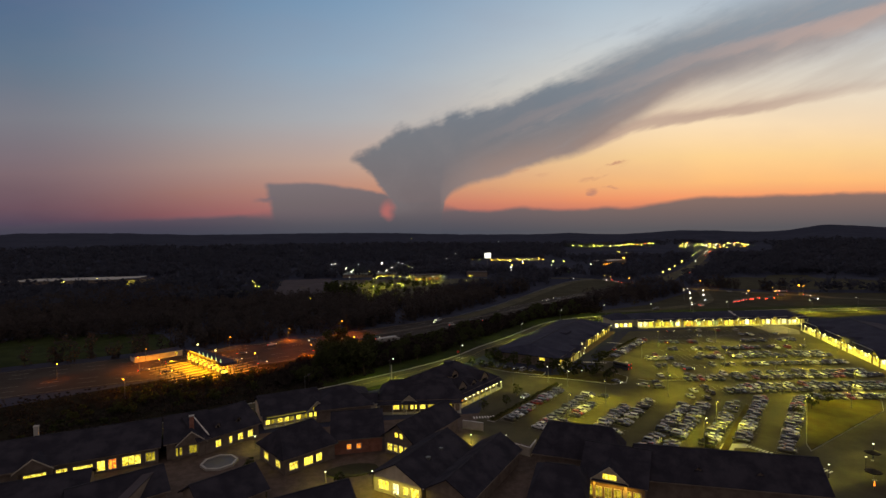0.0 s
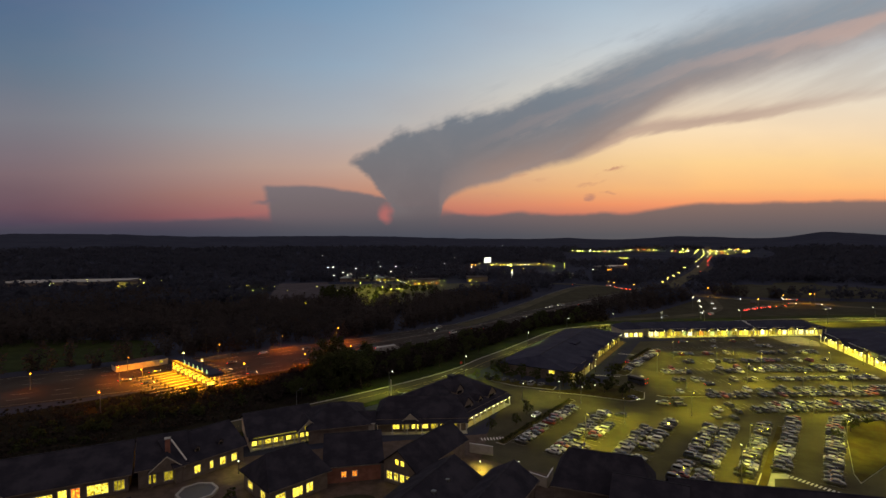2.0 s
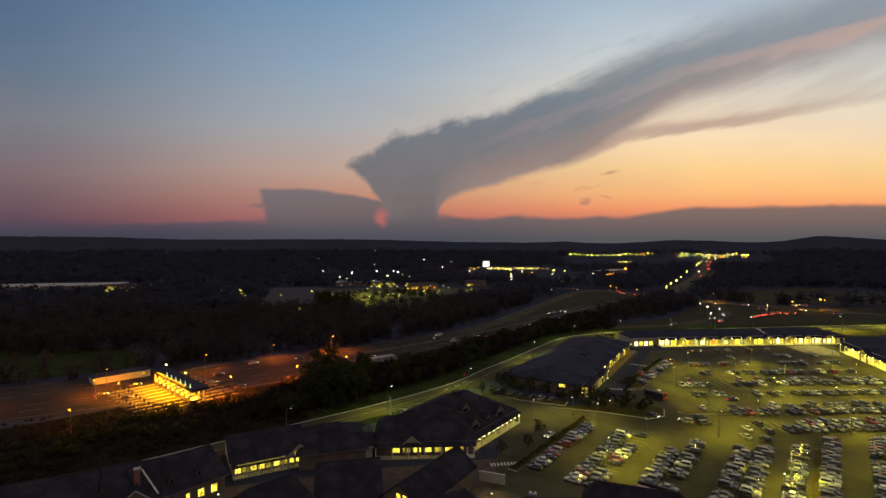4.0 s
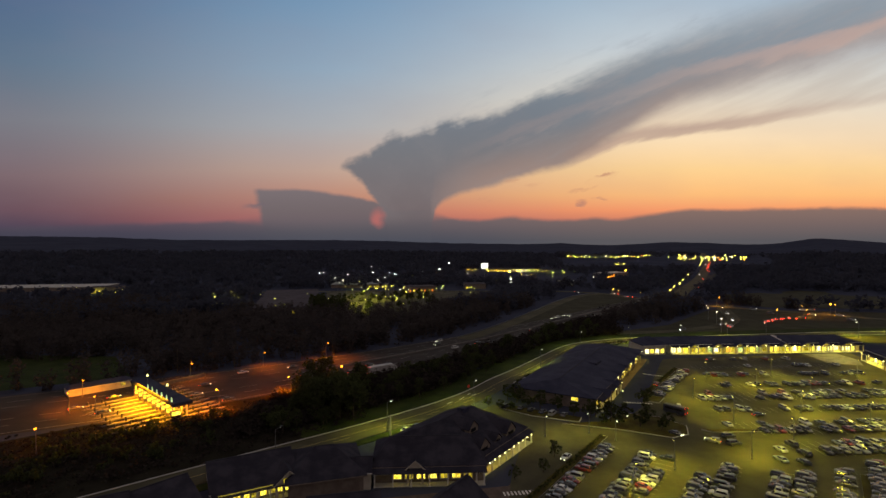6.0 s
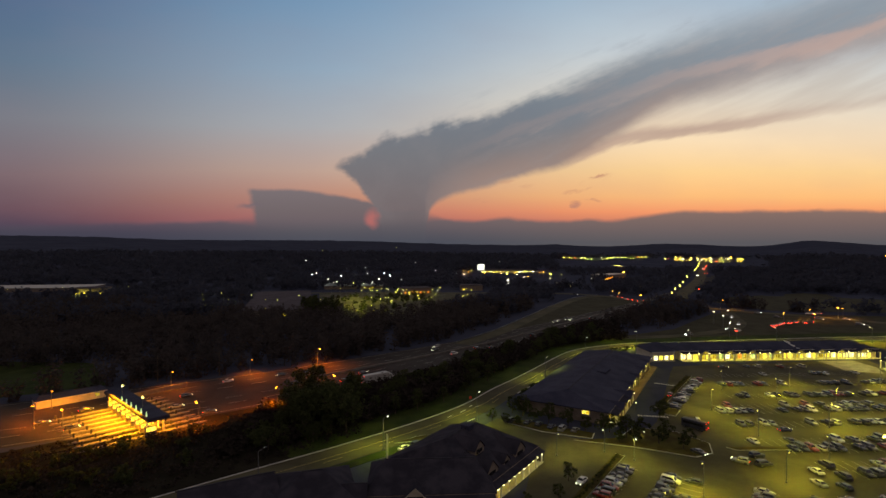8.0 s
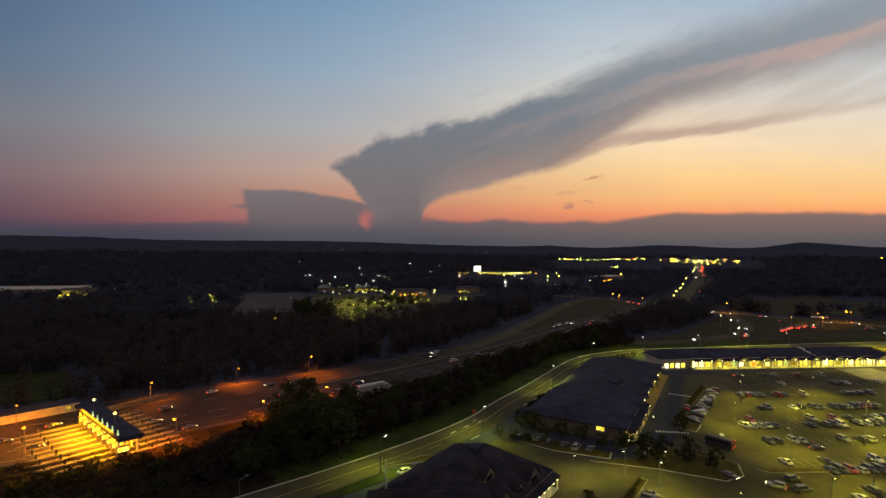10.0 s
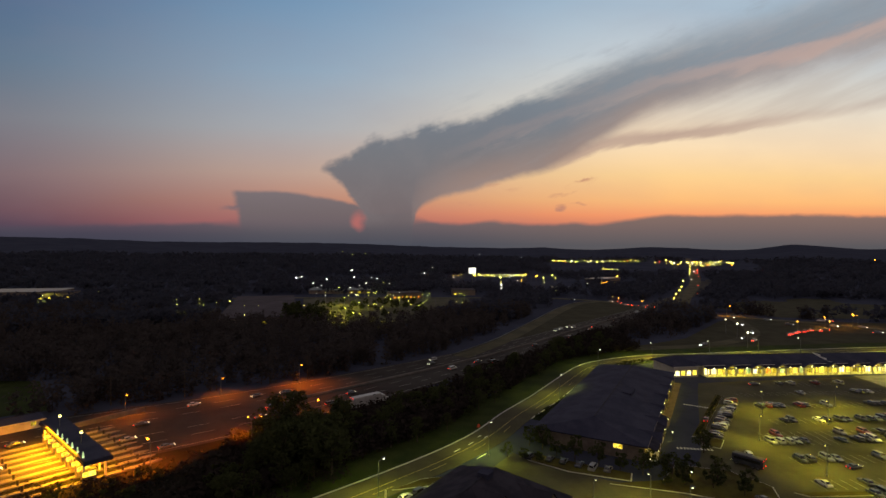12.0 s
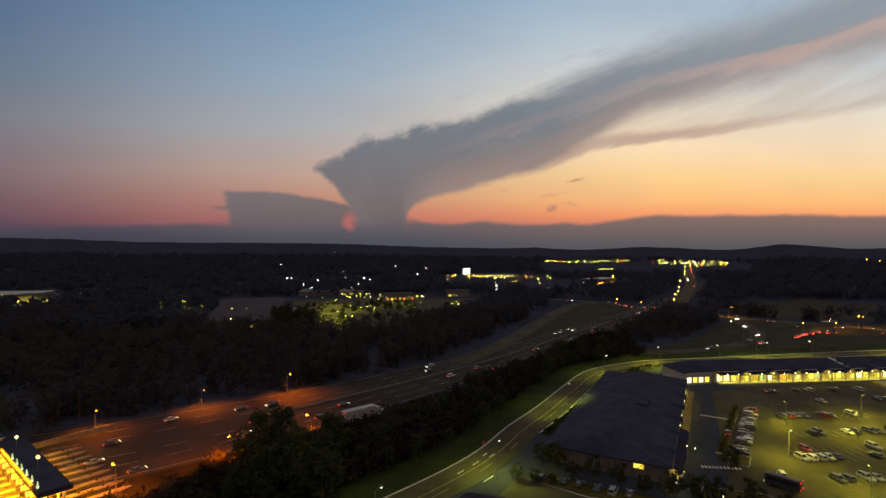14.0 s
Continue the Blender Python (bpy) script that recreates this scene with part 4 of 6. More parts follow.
    # the middle block round its paved court
    t = building("shop", "corner shop with dark gable roof and lit corner windows", "shop", -30.5, 123.6, 43, 14, 14, 4.3, 5.2, 0.8, 3, CLAD_DARK, ROOF,
                 front=[(1.2, 3.4, 0.9, 2.7, SHOP, 2), (5.2, 7.6, 0.8, 2.8, SHOP, 2), (8.6, 10.2, 0.8, 2.8, SHOP, 1)], left=[(2.0, 4.4, 0.9, 2.7, SHOP, 2), (8.6, 11.0, 0.9, 2.7, SHOP, 2)])
    t = building("shop", "brick shop with two small orange windows", "shop", -21, 135, 10, 13, 17, 4.3, 4.6, 0.8, 0, BRICK, ROOF, front=[(3.6, 4.7, 1.3, 2.6, SHOP_RED, 1), (6.2, 7.3, 1.3, 2.6, SHOP_RED, 1)])
    t = building("shop", "gabled shop with lit window band and two upper windows", "shop", 0.5, 131.0, 56, 22, 9.5, 4.6, 4.2, 0.8, 0, CLAD_DARK, ROOF,
                 left=[(0.6, 2.2, 0.9, 2.8, SHOP, 1), (2.8, 4.0, 0.9, 2.8, SHOP, 1), (4.6, 5.8, 0.9, 2.8, SHOP, 1), (6.4, 8.0, 0.9, 2.8, SHOP, 1)])
    for yy in (3.4, 5.0):
        part("upper_window", Geo().box(-0.08, -0.01, yy, yy + 0.9, 4.9, 6.1), SHOP, t)
    t = building("shop", "pale gabled shop with brightly lit entrance front", "shop", 3.5, 109.2, 60, 23, 13.2, 3.9, 3.8, 0.7, 0, CLAD, ROOF, side=CLAD_DARK,
                 left=[(1.2, 4.0, 0.8, 2.9, SHOP, 2), (5.2, 6.8, 0.4, 2.8, SHOP_WHITE, 1), (8.0, 9.2, 0.9, 2.6, SHOP, 1), (10.0, 12.0, 0.7, 2.8, SHOP, 1)])
    part("vent", Geo().box(8, 9, 3, 4, 5.2, 6.4), STEEL, t), part("vent", Geo().box(14, 14.8, 3, 3.8, 5.2, 6.4), STEEL, t)
    t = building("shop", "dark-roofed shop with a small lit gable", "shop", 13.6, 103.6, 60, 28, 10.6, 3.6, 3.4, 0.7, 0, CLAD_DARK, ROOF, left=[(7.6, 9.4, 0.8, 2.6, SHOP, 1)])
    # the east block towards the lot
    t = building("shop_row", "dark-roofed shop with a lit court and gable sign", "shop", 39, 111, -26, 13, 18, 4.6, 4.6, 0.8, 0, CLAD_DARK, ROOF, front=bays(13, 0.8, 2.0, 1.4, 0.8, 3.0, [SHOP_DIM]))
    gable_front(t, 2.4, 7, 0.4, 5.2, 2.8, CLAD, SHOP)
    t = building("shop_row", "long dark-roofed shop row beside the parking lot", "shop", 51.5, 109.5, -14, 36, 13, 4.6, 5.0, 0.8, 0, CLAD_DARK, ROOF)
    dormer(t, 12, 2.0, 5.2, 2.0, 1.2, CAR_GLASS), dormer(t, 24, 2.0, 5.2, 2.0, 1.2, CAR_GLASS)
    building("shop", "dark gabled shop beside the delivery yard", "shop", 31, 124, -22, 20, 13, 4.6, 6.0, 0.8, 3, CLAD_DARK, ROOF)
    building("shop", "dark hip-roofed shop behind the court", "shop", 26, 103, -18, 11, 16, 4.2, 4.2, 0.7, 3, CLAD_DARK, ROOF)
    # roofs closest below the camera
    for x, y, a, L, D, r in ((-92, 98, 25, 25, 13, 3.4), (-66, 100, 38, 17, 12, 3.6), (-40, 101, 45, 13, 12, 3.8), (-22, 92, 30, 15, 13, 4.2), (14, 84, -15, 22, 16, 4.6), (42, 82, -22, 44, 16, 4.4)):
        building("shop", "shop with a plain dark shingle roof", "shop", x, y, a, L, D, 3.6, r, 0.8, 0, CLAD_DARK, ROOF)


build_village()
flat("village_paving", [(-110, 60), (-100, 122), (-50, 150), (-10, 160), (20, 165), (34, 190), (17, 148), (60, 122), (92, 112), (110, 95), (110, 60)], -0.3, 0.05, PAVING, "brick-paved walks between the shops", "pavement")


# ---- the toll plaza ----
def build_toll():
    along = math.degrees(math.atan2(0.71, 0.70))
    m = pose(-96.5, 228.5, 0, 0, 0, along)  # local x along the lanes, y across them to the north-west
    t = thing("toll_plaza", "toll plaza canopy with a flat dark roof over lit lanes", "toll plaza", m)
    part("roof", Geo().box(-1.4, 4.2, -21, 22, 5.2, 5.9).box(-1.6, 4.4, -21.2, 22.2, 5.75, 5.95), ROOF_BLUE, t)
    part("fascia", Geo().box(-1.72, -1.6, -21.3, 22.3, 4.9, 5.7), ROOF_BLUE, t)
    part("fascia", Geo().box(4.4, 4.52, -21.3, 22.3, 4.9, 5.7), ROOF_BLUE, t)
    part("fascia", Geo().box(-1.6, 4.4, -21.42, -21.3, 4.9, 5.7), ROOF_BLUE, t)
    island = mesh("toll_island", Geo().box(-17, 15, -0.75, 0.75, 0, 0.3).prism([(-19, 0), (-17, -0.75), (-17, 0.75)], 0, 0.3).prism([(17, 0), (15, -0.75), (15, 0.75)], 0, 0.3), TOLL_CONCRETE)
    booth = mesh("toll_booth", Geo().box(-1.5, 1.5, -0.7, 0.7, 0.3, 1.3).box(-1.6, 1.6, -0.75, 0.75, 2.6, 2.9).box(-1.5, -1.4, -0.7, 0.7, 1.3, 2.6).box(1.4, 1.5, -0.7, 0.7, 1.3, 2.6), CLAD_DARK)
    glass = mesh("booth_window", Geo().box(-1.38, 1.38, -0.6, 0.6, 1.31, 2.59), SHOP)
    bollard = mesh("bollard", Geo().tube((0, 0, 0), (0, 0, 1.3), 0.28, 0.28, 8), DARK)
    column = mesh("column", Geo().box(-0.2, 0.2, -0.2, 0.2, 0.3, 5.2), TRIM)
    bulb = mesh("canopy_lamp", Geo().box(-0.6, 0.6, -0.25, 0.25, -0.12, 0), BULB_ORANGE)
    ways = [-18.5 + i * 4.6 for i in range(9)]
    for y in ways:
        part("toll_island", island, TOLL_CONCRETE, t, at=pose(0, y, 0.1))
        b = part("toll_booth", booth, CLAD_DARK, t, at=pose(0, y, 0.1))
        part("booth_window", glass, SHOP, b)
        for x in (-1.0, 3.6):
            part("column", column, TRIM, t, at=pose(x, y, 0))
        for x in (-16.5, -12, 7.5, 12.5):
            part("bollard", bollard, DARK, t, at=pose(x, y, 0.4))
    for y in ways[:-1]:
        for x in (-0.6, 3.0):
            part("canopy_lamp", bulb, BULB_ORANGE, t, at=pose(x, y + 2.3, 5.18))
    for i in range(6):
        q = -18.0 + i * 4.6
        part("roof_floodlight", Geo().tube((0, 0, 0), (0, 0, 1.4), 0.3, 0.1, 6), FLOOD, t, at=pose(-1.0, q, 5.95))
    for q in (-15, 0, 15):
        lamp("canopy_light", "AREA", m @ pose(1, q, 5.0), 6000, (1.0, 0.4, 0.003), 14, 6)
    lamp("canopy_light", "AREA", m @ pose(-2.4, 0, 7.2) @ pose(0, 0, 0, 0, 40, 0), 42000, (1.0, 0.36, 0.003), 3, 30)
    setting("barrier_wall", Geo().box(0, 24, -0.3, 0.3, 0, 1.7, pose(-112, 251, 0, 0, 0, 50)), TOLL_CONCRETE, "low concrete barrier wall beside the toll lanes", "wall")
    building("toll_office", "long low toll office lit orange by the plaza lamps", "office", -135.5, 241, 44, 21, 8, 2.9, 1.0, 0.4, 2, CLAD, ROOF_BLUE, front=[(17.5, 18.9, 1.0, 2.2, SHOP_DIM, 1)])


build_toll()


# ---- lamps on poles ----
def pole_meshes(height, arm, bulb, r=0.32):
    pole = mesh("pole", Geo().tube((0, 0, 0), (0, 0, height), 0.13, 0.08, 8).tube((0, 0, 0), (0, 0, 0.6), 0.28, 0.28, 8), STEEL)
    top = mesh("arm", Geo().tube((0, 0, height - 0.1), (0, -arm, height + 0.25), 0.06, 0.05, 6), STEEL)
    head = mesh("lamp_head", Geo().box(-0.28, 0.28, -arm - 0.6, -arm + 0.3, height + 0.2, height + 0.42), DARK)
    glass = mesh("bulb", Geo().ball((0, -arm - 0.15, height + 0.1), r, 5, 8), bulb)
    return (("pole", pole, STEEL), ("arm", top, STEEL), ("lamp_head", head, DARK), ("bulb", glass, bulb))


LOT_POLE = pole_meshes(7.6, 0.5, BULB_YELLOW, 0.2)
ROAD_POLE = pole_meshes(9.0, 1.6, BULB_WHITE, 0.26)
DIM_POLE = pole_meshes(9.0, 1.6, BULB_WHITE, 0.08)
SHORT_POLE = pole_meshes(6.0, 0.4, BULB_WHITE, 0.2)
SODIUM_POLE = pole_meshes(8.2, 2.0, BULB_ORANGE, 0.36)
SODIUM_LOW = pole_meshes(6.7, 2.0, BULB_ORANGE, 0.36)
HIGH_POLE = pole_meshes(9.0, 0.3, BULB_YELLOW, 0.4)


def street_lamp(kind, x, y, turn, label, group, light=None):
    t = thing("street_lamp", label, "street lamp", pose(x, y, ground_z(x, y), 0, 0, turn), group)
    for name, me, mat in kind:
        part(name, me, mat, t)
    if light:
        power, colour, height, arm, cone, tilt = light
        lamp("lamp_light", "SPOT", pose(x, y, 0, 0, 0, turn) @ pose(0, -arm, height, -tilt), power, colour, 0.35, cone=cone)


def build_lamps():
    # lamps at (64, 172), (88, 178), (101, 208) are added to brighten dark stretches
    lot = [(48, 159), (77.6, 133), (118, 152), (141, 163), (106, 187), (128, 214), (128, 178), (141, 201), (161, 203), (156, 180), (118, 256), (145, 232), (175, 232), (150, 262), (185, 258), (90, 150), (100, 232), (64, 172), (88, 178), (101, 208), (132, 244), (165, 220), (196, 240)]
    for x, y in lot:
        street_lamp(LOT_POLE, x, y, random.choice((0, 90, 180)), "tall steel parking lot lamp with a yellow light", "parking lot lamps", (7400, (1.0, 0.9, 0.045), 7.3, 0.7, 165, 0))
    for x, y, a in ((17, 225, 150), (-12, 202, 140), (52, 276, 150), (84, 322, 130), (150, 341, 180), (205, 348, 180)):
        street_lamp(ROAD_POLE, x, y, a, "slim roadside lamp with a small white light", "access road lamps", (7500, (0.88, 0.96, 0.10), 8.8, 1.6, 160, 0))
    street_lamp(DIM_POLE, -40, 180, 140, "slim roadside lamp with a faint light", "access road lamps")
    for x, y, a in ((56, 192, 30), (50, 198, 200), (36, 196, 120)):
        street_lamp(SHORT_POLE, x, y, a, "short drive lamp with a small white light", "drive lamps", (2700, (1.0, 0.9, 0.12), 5.8, 0.5, 165, 0))
    for kind, x, y, a, w in ((SODIUM_LOW, -102, 267.6, 40, 36000), (SODIUM_LOW, -77.5, 288.6, 40, 36000), (SODIUM_POLE, -50.7, 303, 40, 38000), (SODIUM_POLE, -70.5, 219.2, 220, 60000), (SODIUM_POLE, -49.9, 234.7, 220, 60000), (SODIUM_POLE, -32.9, 250.8, 220, 60000), (SODIUM_LOW, -153.5, 216, 40, 5000), (SODIUM_LOW, -108, 187.5, 220, 6000), (SODIUM_LOW, -131, 242, 40, 16000), (SODIUM_LOW, -122.5, 222, 220, 28000), (SODIUM_LOW, -111, 218, 220, 16000)):
        street_lamp(kind, x, y, a, "highway lamp glowing sodium orange", "toll plaza lamps", (w * 0.55, (1.0, 0.18, 0.002), 7.8 if kind is SODIUM_POLE else 6.5, 2.2, 155 if a == 40 else 130, 24 if a == 220 else 14))
    for x, y in ((-133, 269), (-90, 286), (-48.7, 310), (-112, 277)):
        t = thing("utility_pole", "tall dark wooden pole at the wood's edge", "pole", pose(x, y, ground_z(x, y)), "wooden poles")
        part("pole", Geo().tube((0, 0, 0), (0, 0, 10.5), 0.22, 0.15, 8), BARK, t)
        part("crossarm", Geo().box(-1.1, 1.1, -0.07, 0.07, 9.6, 9.8), BARK, t)
    for x, y, a in ((290, 432, 150), (322, 440, 150), (262, 502, 60)):
        street_lamp(SODIUM_POLE, x, y, a, "highway lamp glowing sodium orange", "crossing lamps", (16000, (1.0, 0.4, 0.02), 8.0, 2.2, 160, 0))
    for x, y in ((-104.5, 238), (-90.5, 224.5)):
        street_lamp(HIGH_POLE, x, y, 40, "tall plaza lamp with a white light", "plaza lamps")
    for x, y in ((118, 338), (180, 346), (262, 347.5), (300, 355)):
        street_lamp(ROAD_POLE, x, y, 180, "slim roadside lamp with a small white light", "access road lamps", (20000, (0.95, 0.92, 0.08), 8.8, 1.6, 165, 0))


build_lamps()


def build_front_lights():
    """The soffit lights along the arcades, and added fill for the forecourt."""
    for x, y, a, L, p in ((127.5, 308.8, 1.5, 104, 5200), (58.4, 219.1, 58, 31, 300), (217, 289, -106, 96, 7000), (10.6, 168.4, 53, 31, 430), (-46.8, 156.2, 27, 18, 300)):
        m = pose(x, y, 0, 0, 0, a)
        n = max(1, round(L / 26))
        for i in range(n):
            lamp("soffit_light", "AREA", m @ pose(L * (i + 0.5) / n, -1.7, 3.4), p / n, YEL, L / n * 0.9, 0.5)
    # three added spots without fixtures, to brighten the forecourt
    for x, y in ((203, 296), (210, 301), (205, 284)):
        lamp("forecourt_light", "SPOT", pose(x, y, 6.5), 3400, (1.0, 0.86, 0.15), 0.3, cone=150)
    m = pose(58.4, 219.1, 0, 0, 0, 58)
    for i in range(3):
        lamp("wall_light", "AREA", m @ pose(42 + 20 * i, -1.2, 3.9), 420, YEL, 18, 0.4)
    lamp("entrance_light", "AREA", pose(3.5, 109.2, 0, 0, 0, 60) @ pose(-2.0, 6.6, 3.6), 520, YEL, 1, 14)
    lamp("court_light", "AREA", pose(39, 111, 0, 0, 0, -26) @ pose(6, -1.2, 4.2), 420, (1, 0.5, 0.03), 10, 1)


build_front_lights()


# ---- ground details round the lot ----
def build_ground_details():
    setting("road_verge", ribbon(Geo(), [p for p in ACCESS if p[0] > -34], 5.9, 19, -0.2, 0.12), GRASS, "mown grass verge along the access road", "grass")
    setting("inner_verge", ribbon(ribbon(Geo(), [p for p in ACCESS if p[0] > 30], -9.0, -5.4, -0.2, 0.12), [p for p in ACCESS if p[0] < -4], -9.0, -5.4, -0.2, 0.12), GRASS, "narrow grass strip between road and stores", "grass")
    setting("service_road", ribbon(Geo(), [p for p in ACCESS if 24 < p[0] < 84], -20.0, -9.0, -0.2, 0.07), ASPHALT, "asphalt service road behind the store block", "road")
    setting("kerb", ribbon(ribbon(Geo(), ACCESS, 5.5, 5.9, -0.2, 0.24), [p for p in ACCESS if p[0] > 30], -5.4, -5.0, -0.2, 0.24), CONCRETE, "pale concrete kerb of the access road", "kerb")
    g = ribbon(Geo(), ACCESS, 0.2, 0.34, 0.09, 0.1)
    setting("lane_line", ribbon(g, ACCESS, -1.95, -1.83, 0.09, 0.1, (3.0, 6.0)), PAINT_YELLOW, "worn painted lane lines on the access road", "marking")
    g = Geo()
    for f in (-0.46, -0.3, -0.15, 0.15, 0.3, 0.46):
        nor = sides_of(MAIN)
        for i in range(0, len(MAIN) - 1, 1 if abs(f) > 0.4 else 2):
            a, b = MAIN[i], MAIN[i + 1]
            if a[1] > 640:
                continue
            p, q = a[:2] + nor[i] * a[2] * f, b[:2] + nor[i + 1] * b[2] * f
            w = 0.12
            g.face([(*(p + nor[i] * w), 0.13), (*(p - nor[i] * w), 0.13), (*(q - nor[i + 1] * w), 0.13), (*(q + nor[i + 1] * w), 0.13)])
    setting("highway_line", g, PAINT_OLD, "white lane lines on the highway", "marking")
    setting("median_barrier", ribbon(Geo(), [p for p in MAIN if p[0] > -55 and p[1] < 620], -0.3, 0.3, 0.0, 0.85), TOLL_CONCRETE, "low concrete barrier along the highway's middle", "barrier")
    setting("guard_rail", ribbon(Geo(), RAMP, 4.9, 5.1, 0.3, 0.8), STEEL, "steel guard rail on the ramp", "guard rail")


build_ground_details()
DV, NV = np.array((0.62, 0.785)), np.array((0.785, -0.62))


def lot_at(s, q):
    p = s * DV + q * NV
    return float(p[0]), float(p[1])


def strip(q0, q1, s0, s1):
    return [lot_at(s0, q0), lot_at(s1, q0), lot_at(s1, q1), lot_at(s0, q1)]


ISLANDS = [
    [(135, 175), (157, 170), (149, 160), (105, 131.5), (107, 136)],
    [(44, 207), (60, 201), (74, 193.5), (80, 196), (83, 203), (78, 212), (66, 217), (58, 208)],
    strip(-80.6, -78.0, 138, 187),
    strip(-82.5, -80.0, 236, 290),
    strip(-18.2, -16.4, 152, 200),
    strip(-79.0, -74.0, 230, 238),
    [(86, 200), (104, 199.4), (104, 197.6), (88, 197.8)],
    [(-9, 206.5), (0, 208), (4, 213), (-2, 212)],
    [(30, 226), (36, 222), (44, 217), (52, 212), (50, 208), (36, 214), (27, 222)],
]


def build_islands():
    for pts in ISLANDS:
        c = np.mean(pts, axis=0)
        t = thing("planting_island", "kerbed planting island with patchy dry grass", "traffic island", pose(*c, 0.06), "planting islands", "structure")
        inner = []
        for p in pts:
            d = np.array(p) - c
            inner.append(d * max(0.2, 1 - 0.3 / np.linalg.norm(d)))
        part("kerb", Geo().prism([tuple(np.array(p) - c) for p in pts], -0.1, 0.14), CONCRETE, t)
        part("grass", Geo().prism([tuple(p) for p in inner], 0.0, 0.19), DRY_GRASS, t)


build_islands()

# double rows by their distance across the lot, from and to along it
NEAR_ROWS = [(-75.2, 141, 180, 0.97), (-64.4, 140, 182, 0.95), (-59.6, 140, 184, 0.9), (-49.7, 139, 176, 0.85), (-44.9, 139, 187, 0.85), (-34.0, 143, 190, 0.92), (-29.2, 143, 192, 0.92), (-21.3, 152, 199, 0.9), (-14.6, 164, 212, 0.95), (-4.2, 163, 217, 0.97), (-76.4, 238, 286, 0.8)]
# rows before the far stores: their distance, then stretches with how full each is
FAR_ROWS = [
    (172.6, ((131, 161, 1.0),)),
    (182.0, ((110, 173, 0.95),)),
    (187.4, ((104, 110, 0.9), (118, 173, 0.85))),
    (198.0, ((103, 118, 0.97), (120, 128, 0.85), (130, 181, 0.95))),
    (204.0, ((95, 98, 1.0), (106, 114, 0.75), (118, 128, 0.45), (132, 136, 1.0), (140, 181, 0.6))),
    (218.0, ((100, 112, 0.9), (116, 128, 0.3), (129, 135, 1.0), (136, 150, 0.65), (150, 185, 0.97))),
    (230.8, ((101, 115, 1.0), (118, 130, 0.45), (131, 137, 0.9), (140, 156, 0.97), (158, 187, 0.95))),
    (236.2, ((104, 112, 0.6), (128, 164, 0.5), (170, 187, 0.7))),
    (248.0, ((116, 124, 0.85), (128, 135, 0.6), (138, 164, 0.75), (166, 188, 0.55))),
    (263.5, ((121, 131, 0.9), (136, 142, 0.4), (144, 152, 0.7), (164, 178, 0.75), (180, 193, 0.75))),
    (278.8, ((124, 132, 0.4), (146, 154, 0.8), (160, 168, 0.4), (172, 180, 0.75), (184, 195, 0.7))),
    (292.0, ((150, 158, 0.4), (166, 180, 0.65)))
]
PITCH = 2.6


def stall_lines():
    g = Geo()
    turn = math.degrees(math.atan2(DV[1], DV[0]))
    for q, s0, s1, _ in NEAR_ROWS:
        s = s0
        while s < s1 + 0.1:
            x, y = lot_at(s, q)
            g.box(-0.06, 0.06, -2.6, 2.6, 0.06, 0.066, pose(x, y, 0, 0, 0, turn))
            s += PITCH
    for y, runs in FAR_ROWS:
        x = runs[0][0]
        while x < runs[-1][1]:
            g.box(-0.07, 0.07, -2.6, 2.6, 0.06, 0.066, pose(x, y + 0.014 * (x - 140), 0))
            x += PITCH
    setting("stall_lines", g, PAINT_OLD, "worn white parking stall lines", "marking")
    g = Geo()
    for (x0, y0), (x1, y1), w in (((72, 228), (82, 226), 2.2), ((96, 268), (103, 263), 2.0), ((18, 161), (27, 162), 2.6), ((90, 137), (96.5, 127), 2.4), ((98.5, 126), (101.5, 119.5), 2.4)):
        a, b = np.array((x0, y0)), np.array((x1, y1))
        n = int(np.linalg.norm(b - a) / 0.85)
        turn = math.degrees(math.atan2(*(b - a)[::-1]))
        for i in range(n):
            p = a + (b - a) * (i + 0.5) / n
            g.box(-0.22, 0.22, -w / 2 + 0.4, w / 2 - 0.4, 0.06, 0.068, pose(*p, 0, 0, 0, turn))
    setting("crosswalks", g, PAINT, "striped pedestrian crossings", "marking")
    flat("walk_ramp", [(76.5, 127), (85, 137.5), (91, 137), (90, 134.5), (86.5, 134.5), (81, 126)], -0.1, 0.12, CONCRETE, "pale concrete walk leading to the crossing", "pavement")


stall_lines()


